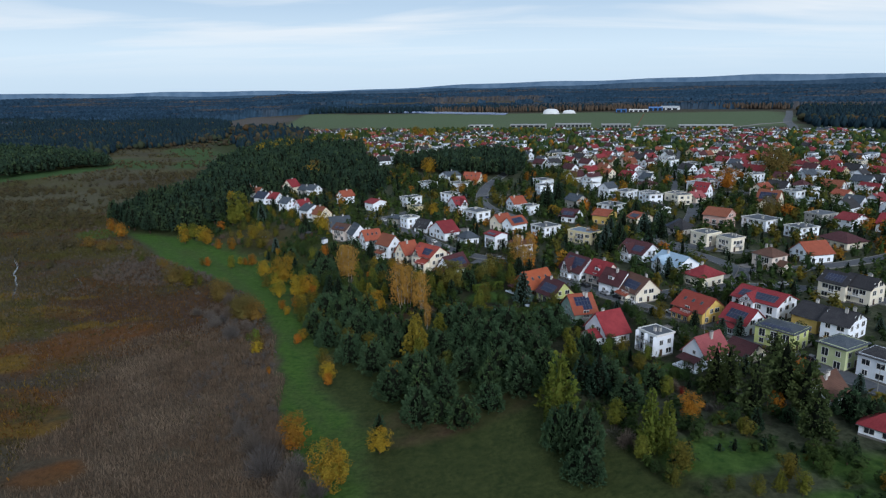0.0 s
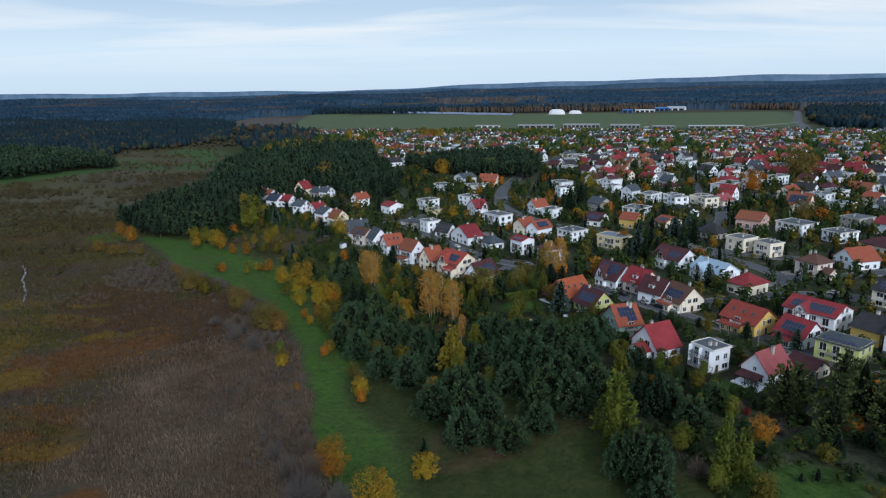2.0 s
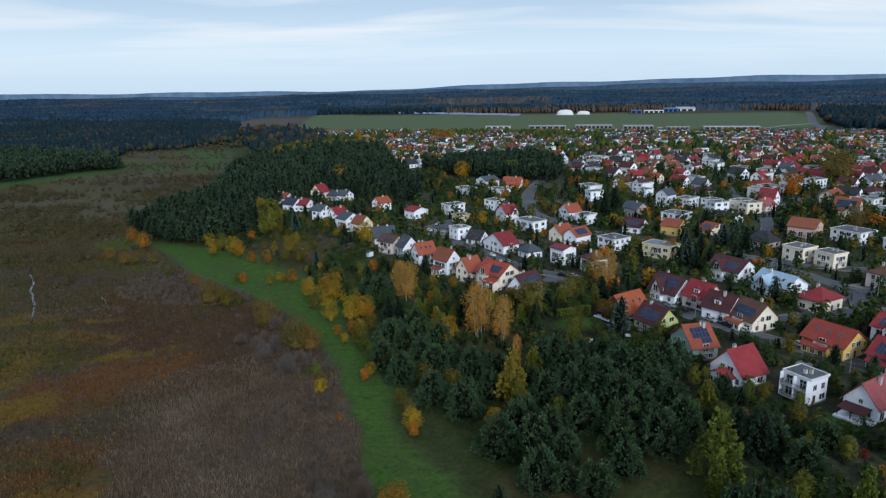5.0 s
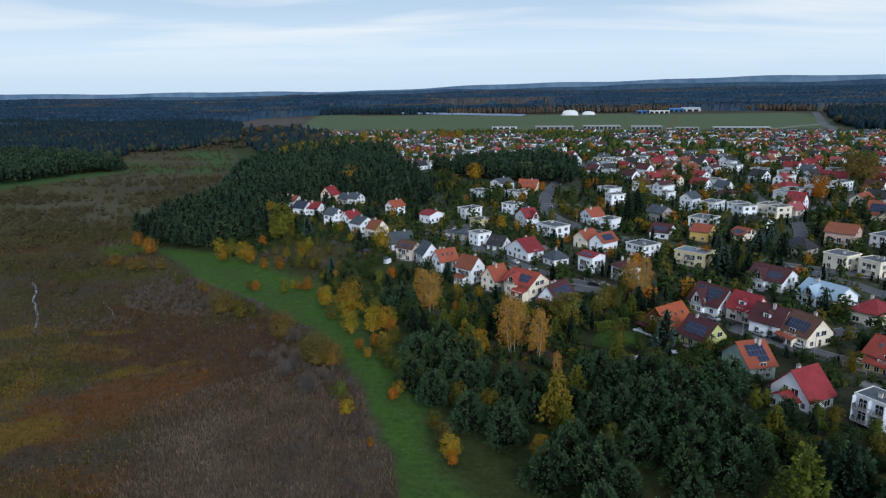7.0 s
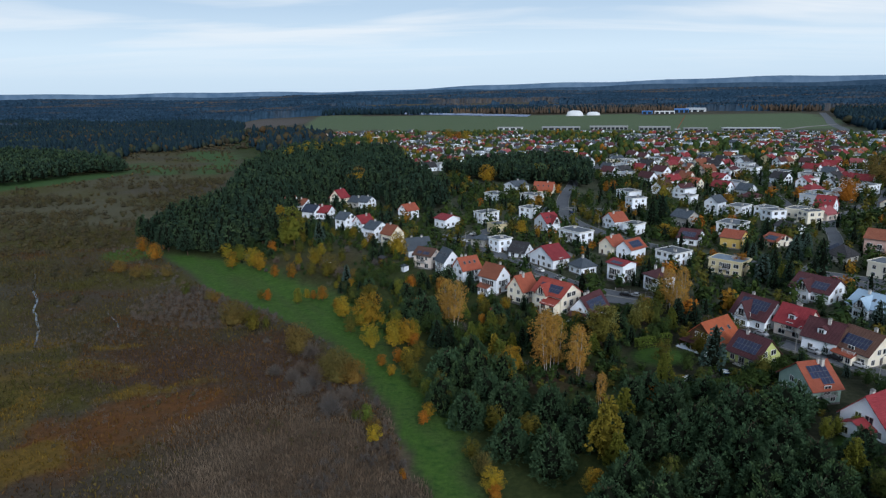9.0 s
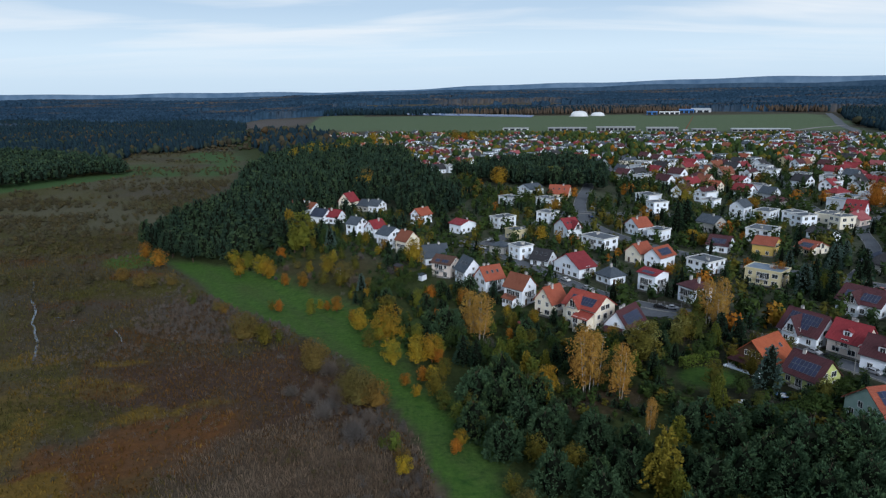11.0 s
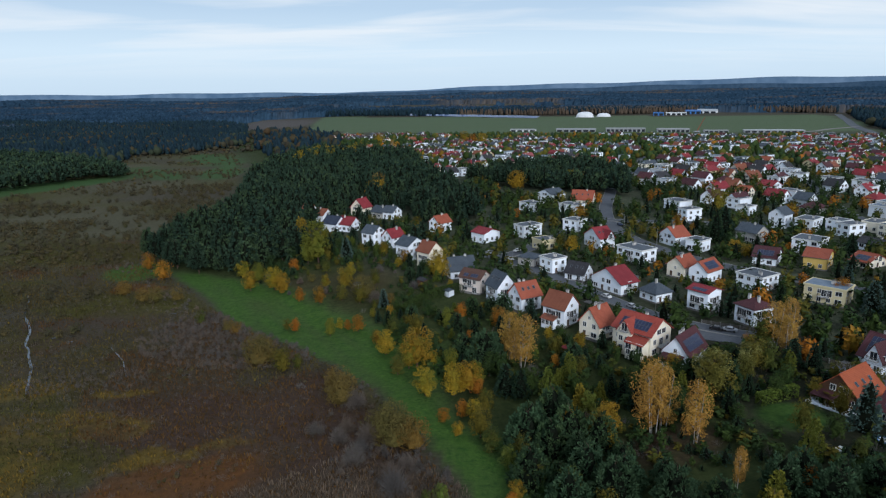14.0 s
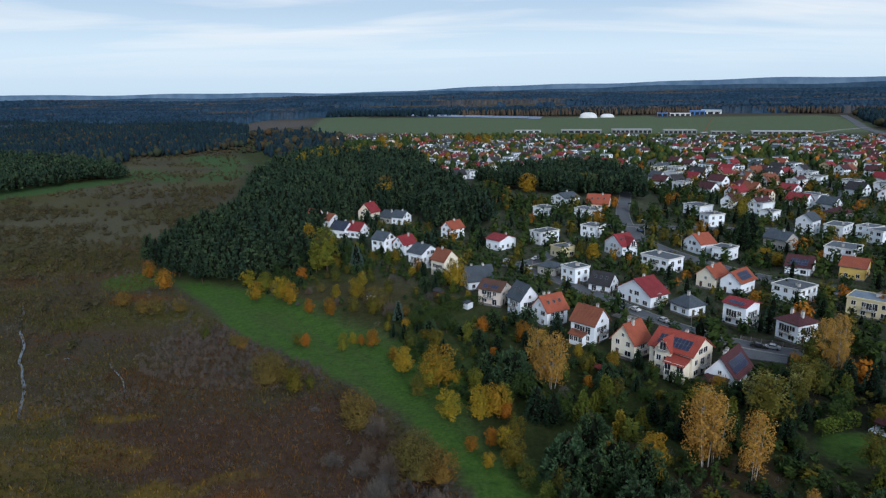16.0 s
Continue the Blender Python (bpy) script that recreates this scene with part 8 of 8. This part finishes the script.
def fence(a, b, height=1.4, label="low dark metal garden fence with slats", mat="rail"):
    (x0, y0), (x1, y1) = a, b
    L = math.hypot(x1 - x0, y1 - y0)
    f = root("fence", x0, y0, 0, math.degrees(math.atan2(y1 - y0, x1 - x0)), label, "fence", "garden fences")
    n = max(2, int(L / 2.5))
    zs = [ground_z(x0 + (x1 - x0) * i / n, y0 + (y1 - y0) * i / n) for i in range(n + 1)]
    for i in range(n + 1):
        part("post", FENCE_POST, f, m=pose(L * i / n, 0, zs[i]))
    for i in range(n):
        u0, u1 = L * i / n, L * (i + 1) / n
        for k in (0.35, 0.7, 1.05):
            part("slat", Geo().slab((u0, -0.03, zs[i] + k + 0.2), (u1, -0.03, zs[i + 1] + k + 0.2), (u1, 0.03, zs[i + 1] + k + 0.2), (u0, 0.03, zs[i] + k + 0.2), 0.26).mesh("slat", [mat]), f)
    return f


FENCE_POST = Geo().box(-0.08, -0.08, -0.6, 0.08, 0.08, 1.45).mesh("post", ["kerb"])


def garden_shed(x, y, turn, wall="wall_wood", roof="roof_dark", w=3.0, l=4.0, label="small dark timber garden shed"):
    s = root("garden_shed", x, y, ground_z(x, y), turn, label, "shed", "garden sheds")
    part("wall", Geo().box(-l / 2, -w / 2, -0.6, l / 2, w / 2, 2.2).mesh("wall", [wall]), s)
    g = Geo().slab((-l / 2 - 0.3, -w / 2 - 0.3, 2.1), (l / 2 + 0.3, -w / 2 - 0.3, 2.1), (l / 2 + 0.3, 0, 3.0), (-l / 2 - 0.3, 0, 3.0), 0.12)
    g.slab((l / 2 + 0.3, w / 2 + 0.3, 2.1), (-l / 2 - 0.3, w / 2 + 0.3, 2.1), (-l / 2 - 0.3, 0, 3.0), (l / 2 + 0.3, 0, 3.0), 0.12)
    for q in (-1, 1):
        g.face([(q * l / 2, -w / 2, 2.15), (q * l / 2, w / 2, 2.15), (q * l / 2, 0, 2.9)])
    part("roof", g.mesh("roof", [roof]), s)
    part("door", DOOR, s, m=pose(0, -w / 2, 0, 0, 0, 0) @ Matrix.Diagonal((0.8, 1, 0.85, 1)))
    return s


# the narrow ditch and the pools of the wetland
def water(name, pts, width, label):
    p = smooth_line(pts)
    d = np.gradient(p, axis=0)
    d /= np.linalg.norm(d, axis=1, keepdims=True) + 1e-9
    nrm = np.stack([-d[:, 1], d[:, 0]], 1)
    p = np.concatenate([p[:-1] * (1 - f) + p[1:] * f for f in (0, 0.25, 0.5, 0.75)], 1).reshape(-1, 2)
    d = np.gradient(p, axis=0)
    d /= np.linalg.norm(d, axis=1, keepdims=True) + 1e-9
    nrm = np.stack([-d[:, 1], d[:, 0]], 1)
    k = (0.7 + 0.4 * wobble(p[:, 0], p[:, 1], 0.15, 2))[:, None] * width / 2
    side = (wobble(p[:, 0], p[:, 1], 0.07, 4) - 0.5)[:, None] * 2.5
    c = p + nrm * side
    a, b = c + nrm * k, c - nrm * k
    g = Geo()
    z = land(p[:, 0], p[:, 1]) + 0.25
    for i in range(len(p) - 1):
        g.face([(*b[i], z[i]), (*b[i + 1], z[i + 1]), (*a[i + 1], z[i + 1]), (*a[i], z[i])])
    return tagged(new(name, g.mesh(name, ["water"])), label, "water", kind="structure")


water("ditch_water", [(-240, 374), (-235, 366), (-224, 346), (-211, 326), (-202, 311), (-195, 300), (-185, 282), (-179, 272)], 0.95, "narrow winding ditch of pale open water")
water("ditch_water", [(-172, 308), (-168, 302), (-163, 296), (-160, 289), (-156, 282)], 0.45, "narrow strip of open water in the sedge")
for cx, cy in ((-200, 319), (-197, 317), (-194, 316), (-191, 318), (-189, 313), (-141, 288), (-139, 283), (-165, 341), (-163, 345)):
    water("pool_water", [(cx - 1.0, cy - 0.4), (cx, cy + 0.2), (cx + 1.0, cy)], 0.6, "small dark pool among sedge")

hedge([(-77, 327), (-70, 336), (-56, 341), (-42, 338), (-38, 330)], 3.0, 3.4, "tall clipped dark green hedge round a garden", "green", 2)
hedge([(11.5, 242.0), (16, 244.0), (22.5, 246.6)], 2.0, 3.0, "bright yellow-green clipped hedge beside a lawn", "larch", 3)
hedge([(13, 211.5), (20, 211.8), (27, 214), (34, 218), (41, 222.5), (49, 228.5)], 3.6, 2.8, "thick dark green hedge below the gardens", "green", 4)
hedge([(36, 176), (46, 182), (56, 176)], 1.4, 1.5, seed=5)
hedge([(62, 190), (72, 180), (84, 160)], 1.4, 1.6, seed=6)
hedge([(88, 226), (104, 232), (122, 228)], 1.5, 1.7, seed=7)
hedge([(120, 268), (140, 266), (160, 270)], 1.5, 1.7, seed=8)
hedge([(44, 205), (52, 214), (58, 226)], 1.5, 1.6, seed=9)
hedge([(-8, 268), (6, 270), (16, 278)], 1.2, 1.4, seed=10)
hedge([(60, 340), (80, 336), (96, 320)], 1.4, 1.6, seed=11)
fence((62, 222), (74, 214)); fence((74, 208), (84, 196)); fence((90, 240), (104, 245)); fence((40, 268), (52, 250)); fence((20, 300), (34, 290)); fence((-24, 376), (-8, 342)); fence((110, 246), (116, 256))
for x, y, t, p in ((59, 236, 118, "silver"), (62.5, 231, 118, "black"), (66, 226, 120, "white"), (54, 246, 118, "black"), (51, 250, 118, "silver"), (22, 293, 150, "black"), (25.5, 291.5, 150, "silver"),
                   (-33, 382, 120, "white"), (-41, 394, 60, "silver"), (-28, 396, 45, "white"), (2, 316, 118, "silver"), (-4, 327, 118, "white"), (76, 214, 120, "white"), (112, 243, 20, "black"),
                   (124, 236, -30, "silver"), (100, 298, 130, "red"), (30, 440, 95, "blue"), (100, 172, 115, "black"), (140, 222, -40, "white")):
    car(x, y, t, p)
garden_shed(-96, 356, 120, "wall_bluewhite", "roof_slate", 2.5, 3.0, "small pale blue garden shed")
garden_shed(-60, 338, 130, "wall_bluewhite", "roof_slate", 2.5, 2.5, "small pale garden shed beside a hedge")
garden_shed(-70, 352, 130)
garden_shed(72, 150, 110)
garden_shed(34, 246, 130, "wall_white", "roof_slate", 2.2, 2.4, "small white garden shed on the grass")


def street_lamp(x, y, turn):
    l = root("street_lamp", x, y, ground_z(x, y), turn, "tall grey street lamp with a curved arm", "street lamp", "street lamps")
    part("pole", LAMP_POLE, l)
    part("arm", LAMP_ARM, l)
    part("lamp_head", LAMP_HEAD, l)
    return l


LAMP_POLE = Geo().tube([(0, 0, -0.5), (0, 0, 4), (0, 0, 7.6)], [0.11, 0.09, 0.06], 8).mesh("pole", ["kerb"], True)
LAMP_ARM = Geo().slab((-0.05, -0.04, 7.6), (1.3, -0.04, 8.0), (1.3, 0.04, 8.0), (-0.05, 0.04, 7.6), 0.09).mesh("arm", ["kerb"])
LAMP_HEAD = Geo().box(1.1, -0.14, 7.86, 1.8, 0.14, 8.02, top=0.04).mesh("lamp_head", ["gutter"])
for x, y, t in ((54, 236, 30), (64, 215, 30), (80, 196, 30), (92, 243, -90), (118, 246, -60), (140, 220, -30), (-33, 370, 30), (-12, 330, 30), (6, 303, 30), (30, 432, 180), (36, 398, 160), (62, 343, 200), (90, 309, 200), (104, 150, 30)):
    street_lamp(x, y, t)


def parasol(x, y):
    p = root("parasol", x, y, ground_z(x, y), 0, "open red garden parasol over a table", "parasol")
    g = Geo()
    for k in range(8):
        a, b = 2 * math.pi * k / 8, 2 * math.pi * (k + 1) / 8
        g.face([(0, 0, 2.7), (1.7 * math.cos(a), 1.7 * math.sin(a), 2.1), (1.7 * math.cos(b), 1.7 * math.sin(b), 2.1)])
    part("canopy", g.mesh("canopy", ["roof_red"]), p)
    part("pole", Geo().tube([(0, 0, 0), (0, 0, 2.7)], [0.04, 0.03], 6).mesh("pole", ["trim"]), p)
    part("table", Geo().box(-0.7, -0.7, 0.7, 0.7, 0.7, 0.76).mesh("table", ["trim"]), p)
    return p


def trampoline(x, y):
    t = root("trampoline", x, y, ground_z(x, y), 0, "round garden trampoline with a pale mat", "trampoline")
    g, rim = Geo(), Geo()
    n = 16
    ring = [(1.3 * math.cos(2 * math.pi * k / n), 1.3 * math.sin(2 * math.pi * k / n)) for k in range(n)]
    part("mat", g.face([(a, b, 0.8) for a, b in ring]).mesh("mat", ["trim"]), t)
    for k in range(n):
        (a, b), (c, d) = ring[k], ring[(k + 1) % n]
        rim.slab((a, b, 0.86), (c, d, 0.86), (c * 1.14, d * 1.14, 0.86), (a * 1.14, b * 1.14, 0.86), 0.1)
    part("rim", rim.mesh("rim", ["bluepaint"]), t)
    for k in range(0, n, 4):
        part("leg", Geo().tube([(ring[k][0], ring[k][1], 0), (ring[k][0], ring[k][1], 0.8)], [0.04, 0.04], 6).mesh("leg", ["alloy"]), t)
    return t


def tarp(x, y, turn):
    t = root("covered_table", x, y, ground_z(x, y), turn, "garden table under a white cover on the lawn", "table")
    part("cover", Geo().box(-1.1, -0.7, 0.1, 1.1, 0.7, 0.85, top=0.12).mesh("cover", ["white"]), t)
    return t


parasol(-26.3, 281.9)
trampoline(29.4, 223.3)
tarp(18.3, 220.3, 30)
tarp(17.4, 220.0, 20)


def yard(x, y, turn, length, width, mat="paving", label="paved yard beside a house"):
    """A paved yard with a raised edge."""
    g = Geo()
    m = pose(x, y, 0, 0, 0, turn)
    k = 4
    for i in range(k):
        for j in range(2):
            c = [m @ Vector((-length / 2 + length * (i + a) / k, -width / 2 + width * (j + b) / 2, 0)) for a, b in ((0, 0), (1, 0), (1, 1), (0, 1))]
            g.slab(*[(p.x, p.y, ground_z(p.x, p.y) + 0.2) for p in c], 0.8)
    return tagged(new("yard", g.mesh("yard", [mat])), label, "yard", kind="structure")


for x, y, t, l, w in ((66, 234, 120, 9, 5), (90, 222, 120, 8, 5), (72, 200, 120, 8, 5), (88, 186, 118, 9, 6), (46, 262, 120, 8, 5),  (-9, 322, 130, 7, 5), (-22, 352, 130, 8, 5), (30, 310, 125, 8, 5), (60, 352, 125, 9, 5),
                      (108, 254, 120, 9, 6), (124, 262, 110, 9, 6), (-38, 350, 130, 7, 5), (104, 186, 120, 8, 5), (12, 352, 125, 8, 5)):
    yard(x, y, t, l, w)
yard(20.5, 288.5, 152, 14, 9, "asphalt", "grey paved parking yard between the houses")
